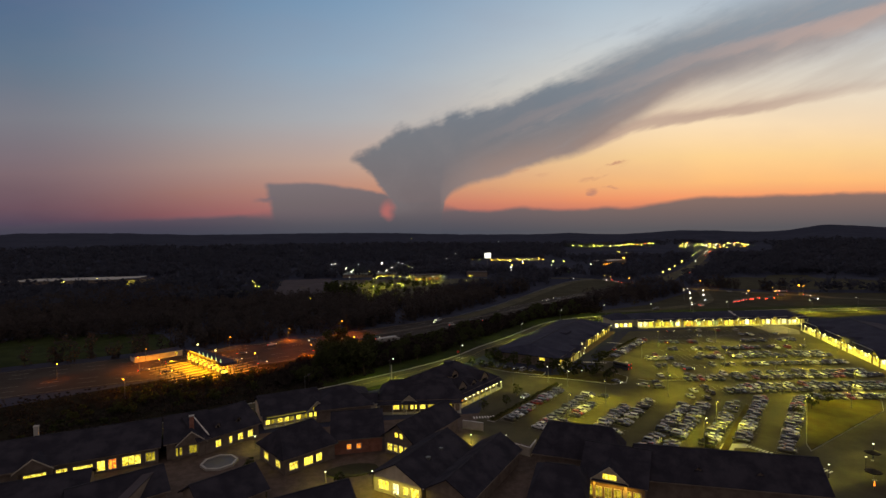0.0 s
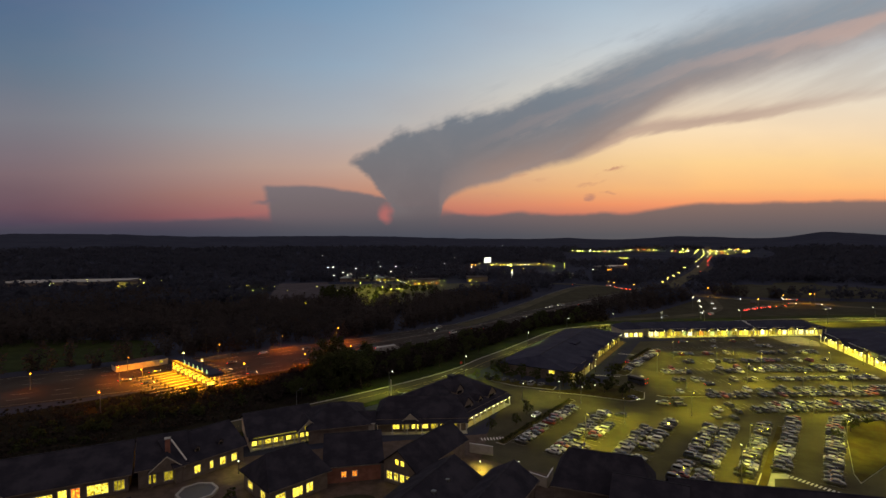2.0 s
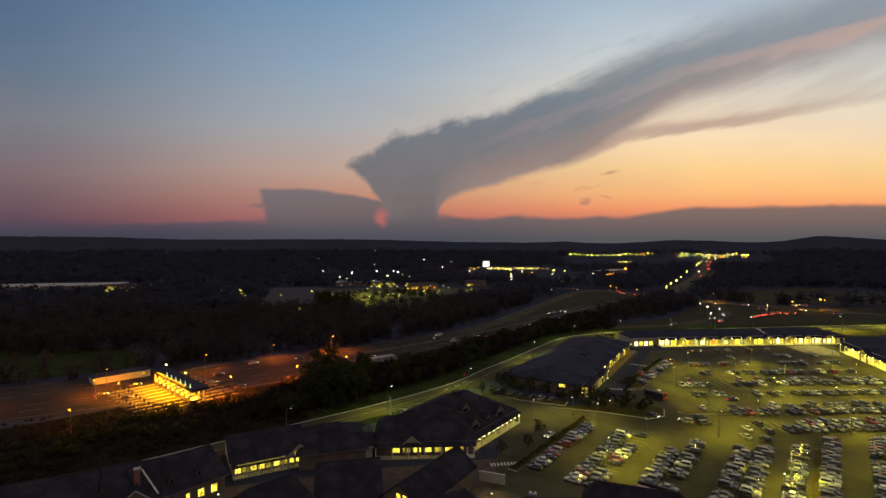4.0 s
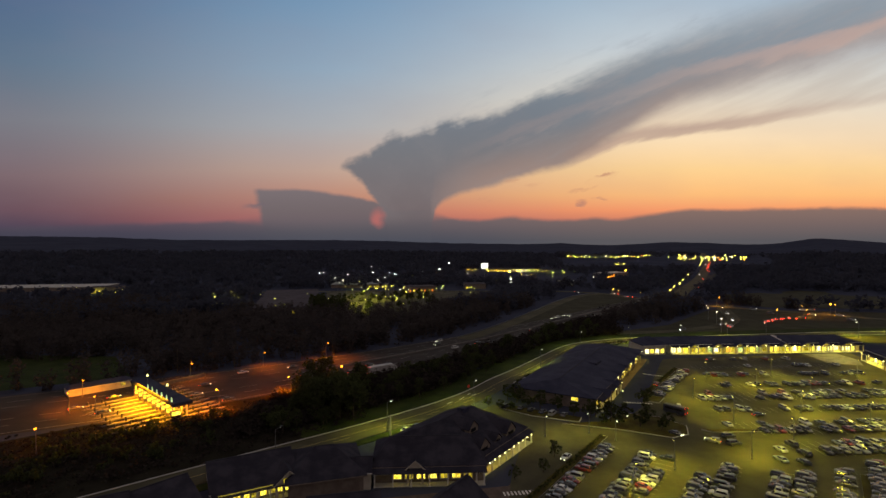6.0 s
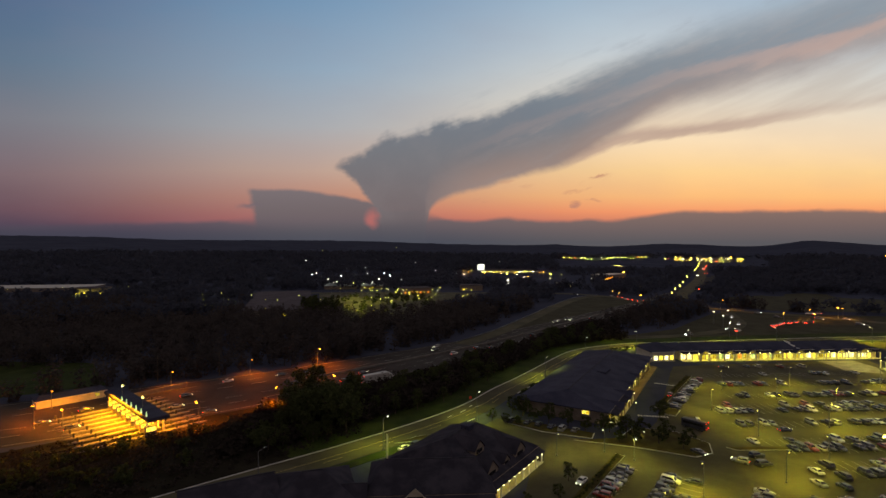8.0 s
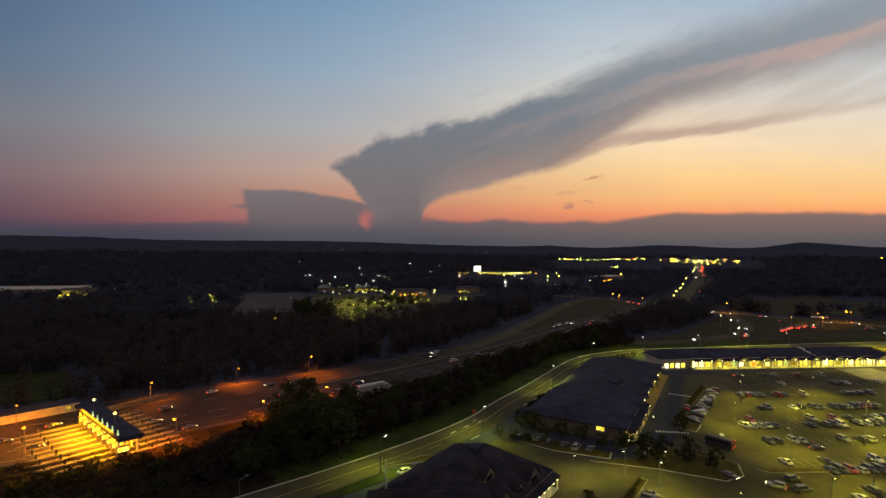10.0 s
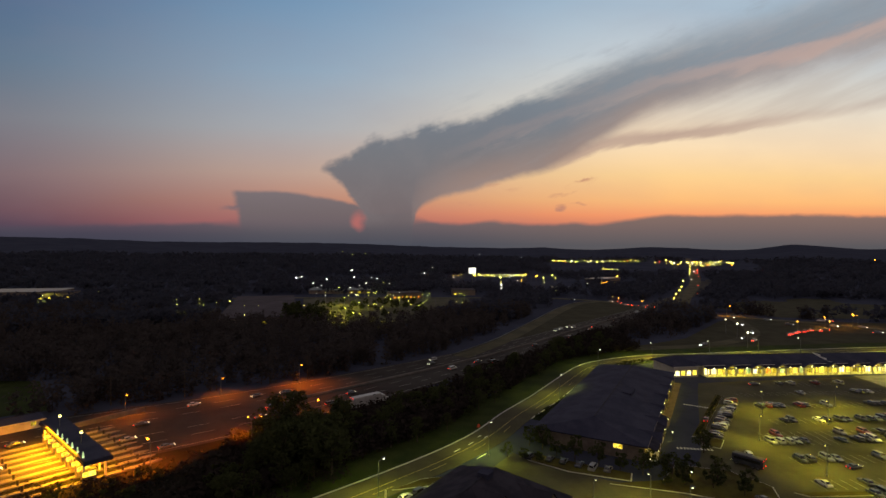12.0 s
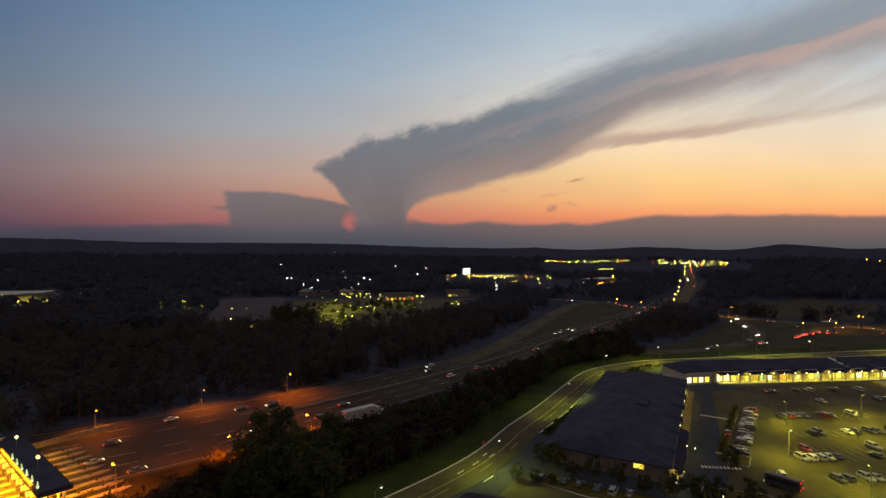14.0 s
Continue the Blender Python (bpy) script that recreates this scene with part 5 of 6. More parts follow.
# ---- cars ----
def car_kit(kind):
    """The parts of a car: body with cabin, four windows, wheels, lamps. It faces +x."""
    L, W, H, belt, c0, c1, r0, r1, hood = {
        "sedan": (4.7, 0.9, 1.44, 0.92, -1.75, 1.05, -1.05, 0.25, 0.80),
        "suv": (4.7, 0.94, 1.76, 1.06, -2.25, 1.0, -2.0, 0.35, 0.98),
        "van": (5.0, 0.97, 1.78, 1.02, -2.4, 1.45, -2.2, 0.65, 0.94),
        "hatch": (4.2, 0.88, 1.5, 0.94, -1.95, 1.0, -1.55, 0.25, 0.84)}[kind]
    h = L / 2
    g = Geo()
    rings = []
    for x, w, z0, z1 in ((-h, 0.82, 0.42, belt - 0.14), (-h + 0.18, 0.95, 0.3, belt - 0.02), (c0, 1, 0.24, belt), (0, 1, 0.22, belt), (c1, 1, 0.24, belt - 0.03), (h - 0.5, 0.97, 0.26, hood), (h - 0.1, 0.9, 0.32, hood - 0.14), (h, 0.78, 0.4, hood - 0.28)):
        w *= W
        rings.append([(x, -w * 0.93, z0), (x, -w, z0 + 0.22), (x, -w, z1 - 0.14), (x, -w * 0.9, z1), (x, w * 0.9, z1), (x, w, z1 - 0.14), (x, w, z0 + 0.22), (x, w * 0.93, z0)])
    loft(g, rings)
    a, b = W * 0.9, W * 0.68
    low = [(c0, -a, belt - 0.02), (c1, -a, belt - 0.05), (c1, a, belt - 0.05), (c0, a, belt - 0.02)]
    top = [(r0, -b, H - 0.06), (r1, -b, H - 0.06), (r1, b, H - 0.06), (r0, b, H - 0.06)]
    cap = [(r0 + 0.15, -b * 0.85, H), (r1 - 0.15, -b * 0.85, H), (r1 - 0.15, b * 0.85, H), (r0 + 0.15, b * 0.85, H)]
    loft(g, [low, top, cap])
    for y in (-1, 1):  # chrome balls added to catch lamp glints, at mirrors, badges and handles
        g.ball((c1 - 0.25, y * (W + 0.09), belt + 0.06), 0.15, 5, 8, 1)
        g.ball((-0.35, y * (W + 0.0), belt - 0.12), 0.07, 4, 6, 1)
    g.ball((h - 0.02, 0, 0.62), 0.13, 5, 8, 1).ball((-h + 0.02, 0, belt - 0.16), 0.1, 5, 8, 1)
    kit = [("body", mesh("body", g, CAR_PAINT, GLINT_CHROME, smooth=True), CAR_PAINT, Matrix())]

    def pane(i, j, lo, hi, inset):
        p, q, r, s = (Vector(v) for v in (low[i], low[j], top[j], top[i]))
        e = lambda u, v: p.lerp(q, u).lerp(s.lerp(r, u), v)
        f = [e(inset, lo), e(1 - inset, lo), e(1 - inset, hi), e(inset, hi)]
        nrm = (f[1] - f[0]).cross(f[3] - f[0]).normalized() * 0.015
        gg = Geo()
        loft(gg, [[v - nrm for v in f], [v + nrm for v in f]])
        return gg

    for name, i, j, ins in (("windshield", 1, 2, 0.06), ("rear_window", 3, 0, 0.08), ("side_window", 0, 1, 0.08), ("side_window", 2, 3, 0.08)):
        kit.append((name, mesh(name, pane(i, j, 0.14, 0.92, ins), CAR_GLASS), CAR_GLASS, Matrix()))
    wheel = Geo().tube((0, -0.11, 0), (0, 0.11, 0), 0.34, 0.34, 12).tube((0, -0.12, 0), (0, 0.12, 0), 0.2, 0.2, 8, 1)
    wheel = mesh("wheel", wheel, RUBBER, STEEL)
    for x in (-h + 0.95, h - 0.9):
        for y in (-W + 0.1, W - 0.1):
            kit.append(("wheel", wheel, RUBBER, pose(x, y, 0.34)))
    for y in (-W * 0.62, W * 0.62):
        kit.append(("headlight", mesh("headlight", Geo().box(-0.06, 0.05, -0.2, 0.2, -0.08, 0.08), LENS), LENS, pose(h - 0.1, y, hood - 0.26)))
        kit.append(("taillight", mesh("taillight", Geo().box(-0.05, 0.06, -0.16, 0.16, -0.12, 0.12), LENS_RED), LENS_RED, pose(-h + 0.06, y, belt - 0.3)))
    return kit


KITS = {k: car_kit(k) for k in ("sedan", "suv", "van", "hatch")}
HEAD_ON = mesh("headlight", Geo().ball((0, 0, 0), 0.2, 4, 6), BULB_WHITE)
TAIL_ON = mesh("taillight", Geo().ball((0, 0, 0), 0.16, 4, 6), BULB_RED)
NAMES = {"sedan": "sedan", "suv": "sport_utility_car", "van": "minivan", "hatch": "hatchback"}
WORDS = {"sedan": "parked sedan with dark glass on its stall", "suv": "parked tall estate car with dark glass", "van": "parked minivan with dark side windows", "hatch": "parked small hatchback with dark glass"}


def car(kind, x, y, turn, group="cars on the lot", lit=False, z=0.06, label=""):
    t = thing(NAMES[kind], label or WORDS[kind], "car", pose(x, y, z, 0, 0, turn) @ Matrix.Scale(0.92, 4), group)
    for name, me, mat, m in KITS[kind]:
        if not lit and y > 165 and name in ("headlight", "taillight"):
            continue
        if lit and name == "headlight":
            me = HEAD_ON
        if lit and name == "taillight":
            me = TAIL_ON
        part(name, me, mat, t, at=m)
    return t


def fill_rows():
    kinds = ["sedan", "sedan", "suv", "suv", "van", "hatch"]
    turn = math.degrees(math.atan2(NV[1], NV[0]))
    for n, (q, s0, s1, p) in enumerate(NEAR_ROWS):
        s = s0 + PITCH / 2
        while s < s1:
            if random.random() < p:
                x, y = lot_at(s + random.uniform(-0.15, 0.15), q + random.uniform(-0.3, 0.3))
                car(random.choice(kinds), x, y, turn + random.choice((0, 180)) + random.uniform(-2, 2))
            s += PITCH
    for y0, runs in FAR_ROWS:
        for x0, x1, p in runs:
            x = x0 + PITCH / 2
            while x < x1:
                if random.random() < p:
                    car(random.choice(kinds), x, y0 + 0.014 * (x - 140) + random.uniform(-0.3, 0.3), 90 + random.choice((0, 180)) + random.uniform(-2, 2))
                x += PITCH


fill_rows()


def loose_cars():
    spot = [(88.5, 219.5, -110, "suv"), (83, 160, 52, "sedan"), (84, 190, 140, "suv"), (76, 196, -60, "sedan"), (38, 180, 230, "sedan"), (112, 212, 10, "sedan"), (94, 250, 58, "sedan"), (140, 292, 5, "sedan")]
    for x, y, a, k in spot:
        car(k, x, y, a, "cars driving", True, label="car driving slowly with its lights on")
    for x, y, a, k in ((28.2, 223.5, 55, "suv"), (33.3, 221.6, 55, "sedan"), (36.4, 219.6, 55, "hatch"), (40.0, 217.4, 55, "sedan"), (43, 215.6, 55, "van"), (46.5, 214.2, 55, "sedan"), (-6, 202, 50, "sedan"), (-2.5, 204.5, 50, "suv"), (99.6, 183.3, 92, "sedan"), (95.2, 176.8, 94, "sedan"), (104.2, 180.3, 90, "suv"), (99.9, 174.8, 92, "hatch"), (89, 187.8, 12, "van"), (90.6, 193.2, 12, "suv")):
        car(k, x, y, a)
    nor = sides_of(MAIN)
    for i, p in enumerate(MAIN):
        if -60 < p[0] < 200 and p[1] < 560:
            for f, back in ((-0.33, 0), (-0.18, 0), (0.2, 180), (0.35, 180)):
                if random.random() < 0.08:
                    d = nor[i]
                    q = p[:2] + d * p[2] * f
                    car(random.choice(["sedan", "suv", "van"]), q[0], q[1], math.degrees(math.atan2(-d[0], d[1])) + back, "cars on the highway", True, 0.11, "car on the highway with its lights on")
    for x, y, a in ((-82.2, 274.9, 45), (-90.3, 254.8, 45), (-87.6, 241.6, 45), (-73.9, 235.7, 45), (-62.9, 284.8, 225), (-53.7, 270.9, 45), (-54.3, 260.2, 45), (-110.8, 221.6, 45), (-117.6, 239.3, 45), (-123, 226.1, 45)):
        car("sedan", x, y, a, "cars at the toll", True, 0.11, "car at the toll lanes with its lights on")


loose_cars()


def big_vehicle(name, label, x, y, turn, L, W, H, cab, body_mat, lit=True, z=0.1):
    t = thing(name, label, name.replace("_", " "), pose(x, y, z, 0, 0, turn))
    g = Geo()
    w = W / 2
    loft(g, [[(xx, -w, 0.55), (xx, -w, H - 0.25), (xx, -w + 0.2, H), (xx, w - 0.2, H), (xx, w, H - 0.25), (xx, w, 0.55)] for xx in (-L / 2, L / 2 - (cab and 3.4))])
    part("body", g, body_mat, t)
    if cab:
        c = Geo()
        loft(c, [[(xx, -w + 0.05, 0.6), (xx, -w + 0.05, zz), (xx, w - 0.05, zz), (xx, w - 0.05, 0.6)] for xx, zz in ((L / 2 - 3.0, 3.3), (L / 2 - 1.7, 3.1), (L / 2 - 1.3, 2.1), (L / 2, 1.8))])
        part("cab", c, CAR_PAINT, t)
        part("windshield", Geo().box(-0.03, 0.03, -w + 0.25, w - 0.25, 0, 0.9, pose(L / 2 - 1.45, 0, 2.15, 0, -24, 0)), CAR_GLASS, t)
    else:
        part("windshield", Geo().box(L / 2 - 0.02, L / 2 + 0.02, -w + 0.2, w - 0.2, 1.3, H - 0.5), CAR_GLASS, t)
        for s in (-1, 1):
            part("side_window", Geo().box(-L / 2 + 0.6, L / 2 - 0.5, s * w - 0.02, s * w + 0.02, 1.6, H - 0.6), CAR_GLASS, t)
    me = mesh("wheel", Geo().tube((0, -0.16, 0), (0, 0.16, 0), 0.5, 0.5, 12).tube((0, -0.17, 0), (0, 0.17, 0), 0.28, 0.28, 8, 1), RUBBER, STEEL)
    for xx in (-L / 2 + 1.2, -L / 2 + 2.4, L / 2 - 1.0):
        for yy in (-w + 0.18, w - 0.18):
            part("wheel", me, RUBBER, t, at=pose(xx, yy, 0.5))
    for yy in (-w + 0.3, w - 0.3):
        part("headlight", HEAD_ON if lit else mesh("headlight", Geo().box(-0.06, 0.06, -0.2, 0.2, -0.1, 0.1), LENS), LENS, t, at=pose(L / 2, yy, 0.9))
        part("taillight", TAIL_ON, LENS_RED, t, at=pose(-L / 2, yy, 1.0))
        part("marker_light", TAIL_ON, LENS_RED, t, at=pose(-L / 2, yy, H - 0.2))
    return t


BUS = surface("bus_paint", (0.03, 0.032, 0.04), (0.045, 0.048, 0.056), 0.6, 0.5, grain=6, spec=0.2)
TRAILER = surface("trailer_panels", (0.32, 0.31, 0.29), (0.4, 0.39, 0.37), 0.5, 0.5, grain=8)
big_vehicle("bus", "dark shuttle bus waiting beside the planting island, lights on", 84.9, 214.8, 128, 7.4, 2.4, 2.9, False, BUS)
big_vehicle("truck", "white box semi-trailer truck on the highway", -19.2, 272.5, 36, 15, 2.6, 4.0, True, TRAILER, False)
big_vehicle("truck", "small white delivery truck behind the stores", 54.5, 267, 58, 7, 2.3, 3.0, True, TRAILER, False)


# ---- trees ----
def leaf_quads(g, c, r, n, size, rnd):
    """n small leaf sprays scattered in a lumpy ball."""
    for _ in range(n):
        d = Vector((rnd.gauss(0, 1), rnd.gauss(0, 1), rnd.gauss(0, 0.8))).normalized() * r * rnd.uniform(0.55, 1.0)
        p = Vector(c) + d
        u = Vector((rnd.gauss(0, 1), rnd.gauss(0, 1), rnd.gauss(0, 0.6))).normalized()
        v = u.cross(Vector((rnd.gauss(0, 1), rnd.gauss(0, 1), rnd.gauss(0, 1)))).normalized()
        a, b = u * size * rnd.uniform(0.6, 1.2), v * size * rnd.uniform(0.3, 0.7)
        g.face([p - a, p + b, p + a, p - b])


def tree_meshes(seed, h, spread, clumps=44, sprays=20, size=0.55, mat=None):
    rnd = random.Random(seed)
    t = Geo()
    lean = Vector((rnd.uniform(-0.4, 0.4), rnd.uniform(-0.4, 0.4), h * 0.5))
    t.tube((0, 0, -0.2), lean, h * 0.028, h * 0.018, 7)
    crown = Geo()
    for i in range(7):
        a, up = rnd.uniform(0, 6.28), rnd.uniform(0.55, 0.9)
        tip = Vector((math.cos(a) * spread * rnd.uniform(0.4, 0.8), math.sin(a) * spread * rnd.uniform(0.4, 0.8), h * up))
        t.tube(lean * rnd.uniform(0.7, 1.0), tip, h * 0.011, h * 0.004, 5)
    for i in range(clumps):
        a, zz = rnd.uniform(0, 6.28), rnd.uniform(0.0, 1.0)
        wide = spread * (0.35 + 0.75 * math.sin(math.pi * min(1, 0.12 + zz * 0.88)) ** 0.8) * rnd.uniform(0.3, 1.0)
        c = (math.cos(a) * wide, math.sin(a) * wide, h * (0.32 + 0.62 * zz))
        leaf_quads(crown, c, spread * rnd.uniform(0.18, 0.32), sprays, size, rnd)
    return (("trunk", mesh("trunk", t, BARK), BARK), ("crown", mesh("crown", crown, mat or LEAF), mat or LEAF))


TREES = [tree_meshes(10 + i, h, sp) for i, (h, sp) in enumerate(((11, 4.2), (13, 4.8), (9, 3.6), (12, 5.4), (14, 4.4)))]
SMALL_TREES = [tree_meshes(40 + i, h, sp, 24, 16, 0.35) for i, (h, sp) in enumerate(((4.5, 1.8), (5.5, 2.2), (3.6, 1.6)))]
BUSHES = [tree_meshes(60 + i, 1.3, 0.9, 12, 14, 0.22) for i in range(3)]


def tree(kit, x, y, scale, label, category="tree", group=""):
    t = thing("tree" if category == "tree" else "bush", label, category, pose(x, y, ground_z(x, y), 0, 0, random.uniform(0, 360)) @ Matrix.Diagonal((scale, scale, scale * random.uniform(0.9, 1.1), 1)), group)
    for name, me, mat in kit:
        part(name, me, mat, t)


CLEAR = [[(300, 490), (420, 470), (560, 540), (440, 640), (330, 600), (285, 560)], [(-204, 500), (-164, 496), (-168, 565), (-210, 565)], [(-150, 452), (-60, 452), (-20, 452), (60, 545), (90, 690), (-190, 690), (-165, 560)], [(-540, 640), (-340, 600), (-330, 730), (-540, 740)], [(-210, 900), (-40, 880), (-40, 1000), (-210, 1000)], [(150, 700), (230, 690), (240, 780), (150, 780)], [(60, 780), (260, 780), (260, 1060), (60, 1060)], [(270, 800), (350, 800), (350, 920), (270, 920)], [(-200, 236), (-128, 270), (-150, 310), (-260, 290)], [(225, 400), (340, 390), (340, 440), (240, 450)], [(275, 1080), (720, 1080), (1080, 1650), (400, 1650)], [(60, 375), (120, 405), (215, 515), (236, 540), (200, 612), (160, 592), (88, 470), (50, 400)], [(110, 352), (240, 362), (420, 366), (430, 440), (300, 480), (260, 500), (230, 470), (160, 400)]]


def open_ground(p, room):
    """Whether p is clear of roads, clearings and the stores' land."""
    for line, half in ((ACCESS, 9), (RAMP, 14), (CROSS, 16), (NORTH, 14), (LINK, 12)):
        if away(p, line)[0] < half + room:
            return True
    d, _, w = away(p, MAIN)
    return d < w / 2 + room or any(inside(p, c) for c in CLEAR)


def build_trees():
    # the belt between the highway and the access road
    made = 0
    while made < 230:
        p = np.array((random.uniform(-120, 110), random.uniform(130, 400)))
        d, side, _ = away(p, ACCESS)
        e, under, w = away(p, MAIN)
        if side < 0 or under > 0 or d < 13 or e < w / 2 + 3.5 or (p[0] < -50 and e < w / 2 + 14):
            continue
        if -40 < p[0] < 20 and e < w / 2 + 13 and not (p[0] < -22 and p[1] < 240):
            continue
        if p[0] < -50:
            tree(random.choice(BUSHES), p[0], p[1], random.uniform(1.2, 2.6), "scrub bush on the bank below the highway", "bush", "scrub by the highway")
            made += 1
            continue
        big = random.uniform(0.95, 1.15) if -44 < p[0] < -20 and 214 < p[1] < 238 else random.uniform(0.38, 0.62)
        tree(random.choice(TREES), p[0], p[1], big, "dark leafy tree in the belt beside the highway", "tree", "trees by the highway")
        made += 1
    for x, y, s in ((79, 136, 0.8), (62, 205, 1.1), (68, 203, 1.2), (73, 199, 1.0), (66, 210, 1.2), (72, 208, 1.1), (77, 203, 1.0), (57, 205, 0.9), (60, 211, 1.1), (78, 224, 1.2), (82, 231, 1.1), (120, 158, 0.9), (128, 163, 1.0), (138, 169, 0.9), (30, 172, 0.7), (35, 181, 0.8), (26, 222, 0.9), (30, 220, 0.8), (112, 112, 1.0), (118, 118, 0.9), (-40, 126, 0.7), (-16, 118, 0.7), (-32, 112, 0.6), (22, 224, 0.8), (-60, 122, 0.7), (22, 168, 0.7), (40, 221, 1.2), (45.5, 218, 1.1), (50, 214.5, 1.3), (54.5, 211.5, 1.2), (36, 224.5, 1.2), (60, 207.5, 1.2), (33, 229, 1.3), (30, 232, 1.1), (57, 213, 1.0)):
        tree(random.choice(SMALL_TREES), x, y, s, "small round-headed tree in the planting", "tree", "planted trees")
    for s in range(238, 288, 3):
        x, y = lot_at(s, -81.2)
        tree(random.choice(BUSHES), x, y, random.uniform(0.7, 1.1), "low clipped shrub in the strip", "bush", "shrubs")
    for s in range(139, 187, 2):
        x, y = lot_at(s, -79.3)
        tree(random.choice(BUSHES), x, y, random.uniform(0.6, 0.9), "low hedge shrub along the drive", "bush", "shrubs")
    nor = sides_of(ACCESS)
    for i, p in enumerate(ACCESS):
        if 30 < p[0] < 122:
            for k in (0.0, 0.5):
                q = p[:2] - nor[i] * 7.2 + (ACCESS[i + 1][:2] - p[:2]) * k
                tree(random.choice(BUSHES), q[0], q[1], random.uniform(1.0, 1.5), "dark shrub of the hedge along the access road", "bush", "hedge shrubs")


build_trees()


def build_woods():
    """The woods beyond the highway, as leaf sprays over trunks."""
    rnd = random.Random(5)
    g = Geo()
    made = 0
    while made < 2600:
        x, y = rnd.uniform(-330, 330), rnd.uniform(200, 520)
        p = np.array((x, y))
        if abs(x) > 0.95 * y + 40 or open_ground(p, 2):
            continue
        _, side, _ = away(p, MAIN)
        if side < 0 and (away(p, ACCESS)[1] < 0 or y < 400):
            continue
        h = rnd.uniform(7, 14) * (0.35 if -216 < x < -150 and 415 < y < 516 else 1.0)
        g.tube((x, y, 0), (x, y, h * 0.6), 0.2, 0.1, 4)
        for k in range(6):
            leaf_quads(g, (x + rnd.uniform(-1.6, 1.6), y + rnd.uniform(-1.6, 1.6), h * (0.12 + 0.15 * k)), rnd.uniform(1.5, 2.5), 14, 0.85, rnd)
        made += 1
    tagged(new("woods", mesh("woods", g, LEAF_DARK)), "dark dense woodland beyond the highway", "woods", kind="stuff")
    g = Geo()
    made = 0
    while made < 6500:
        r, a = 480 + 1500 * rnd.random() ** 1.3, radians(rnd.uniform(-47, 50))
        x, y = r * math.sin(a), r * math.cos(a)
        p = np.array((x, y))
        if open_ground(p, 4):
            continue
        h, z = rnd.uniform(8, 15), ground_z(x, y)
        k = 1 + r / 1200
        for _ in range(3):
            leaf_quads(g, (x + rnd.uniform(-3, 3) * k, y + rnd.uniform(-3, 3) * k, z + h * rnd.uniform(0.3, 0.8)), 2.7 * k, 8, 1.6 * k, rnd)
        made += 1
    tagged(new("far_woods", mesh("far_woods", g, LEAF_FAR_HAZY)), "far woodland rolling towards the hills, tinted with blue haze", "woods", kind="stuff")


build_woods()


def build_scrub():
    """Low dark brush on the bank between the toll highway and the access road."""
    rnd = random.Random(9)
    g, made = Geo(), 0
    while made < 1500:
        p = np.array((rnd.uniform(-150, -20), rnd.uniform(100, 250)))
        d, side, _ = away(p, ACCESS)
        e, under, w = away(p, MAIN)
        if side < 0 or under > 0 or d < 9 or e < w / 2 + 2.5:
            continue
        h = rnd.uniform(0.2, 0.6) if e < w / 2 + 12 else rnd.uniform(0.6, 2.6)
        leaf_quads(g, (p[0], p[1], h * 0.5), h * 0.8, 12, 0.5, rnd)
        made += 1
    made = 0
    while made < 1700:
        p = np.array((rnd.uniform(-58, 125), rnd.uniform(190, 440)))
        d, side, _ = away(p, ACCESS)
        e, under, w = away(p, MAIN)
        if side < 0 or under > 0 or d < 17 or e < w / 2 + 2.5 or e > w / 2 + 40 or away(p, RAMP)[0] < 8 or (-40 < p[0] < 20 and e < w / 2 + 9):
            continue
        h = rnd.uniform(3.0, 6.5) * (0.7 if p[0] < -45 else 1.0)
        leaf_quads(g, (p[0], p[1], h * 0.45), h * 0.55, 26, 0.8, rnd)
        made += 1
    tagged(new("scrub", mesh("scrub", g, SCRUB)), "dense scrub on the highway bank, coloured dark as in shade", "scrub", kind="stuff")


build_scrub()
# near-black sheet that stands for the bank's lack of light
UNLIT_GROUND = surface("unlit_bank_ground", (0.016, 0.015, 0.011), (0.024, 0.022, 0.016), 0.1, 1.0, bump=0.5, grain=14, spec=0.0)
setting("bank", ribbon(ribbon(Geo(), [p for p in ACCESS if p[0] < 40], 19, 62, -0.3, 0.03), [p for p in ACCESS if p[0] < -30], 5.9, 19, -0.3, 0.1), UNLIT_GROUND, "overgrown bank between access road and highway, coloured dark as unlit", "ground")
# field added in place of trees, its paler colour standing for dusk glow
flat("glow_field", [(300, 490), (420, 470), (560, 540), (440, 640), (330, 600), (285, 560)], -0.3, 0.03, ROUGH_GRASS, "added open field beyond the crossing road, paler for the dusk glow", "grass")
flat("meadow", [(-250, 262), (-196, 236), (-130, 272), (-160, 312), (-240, 320)], -0.3, 0.04, GRASS, "dim green meadow beside the toll plaza", "grass")


# ---- the far town ----
def far_kit(h, bulb, r):
    return (("pole", mesh("pole", Geo().tube((0, 0, 0), (0, 0, h), 0.16, 0.1, 5), STEEL), STEEL), ("bulb", mesh("bulb", Geo().ball((0, 0, h), r, 4, 6), bulb), bulb))


FAR_KITS = {}


FAR_JOINED = Geo()


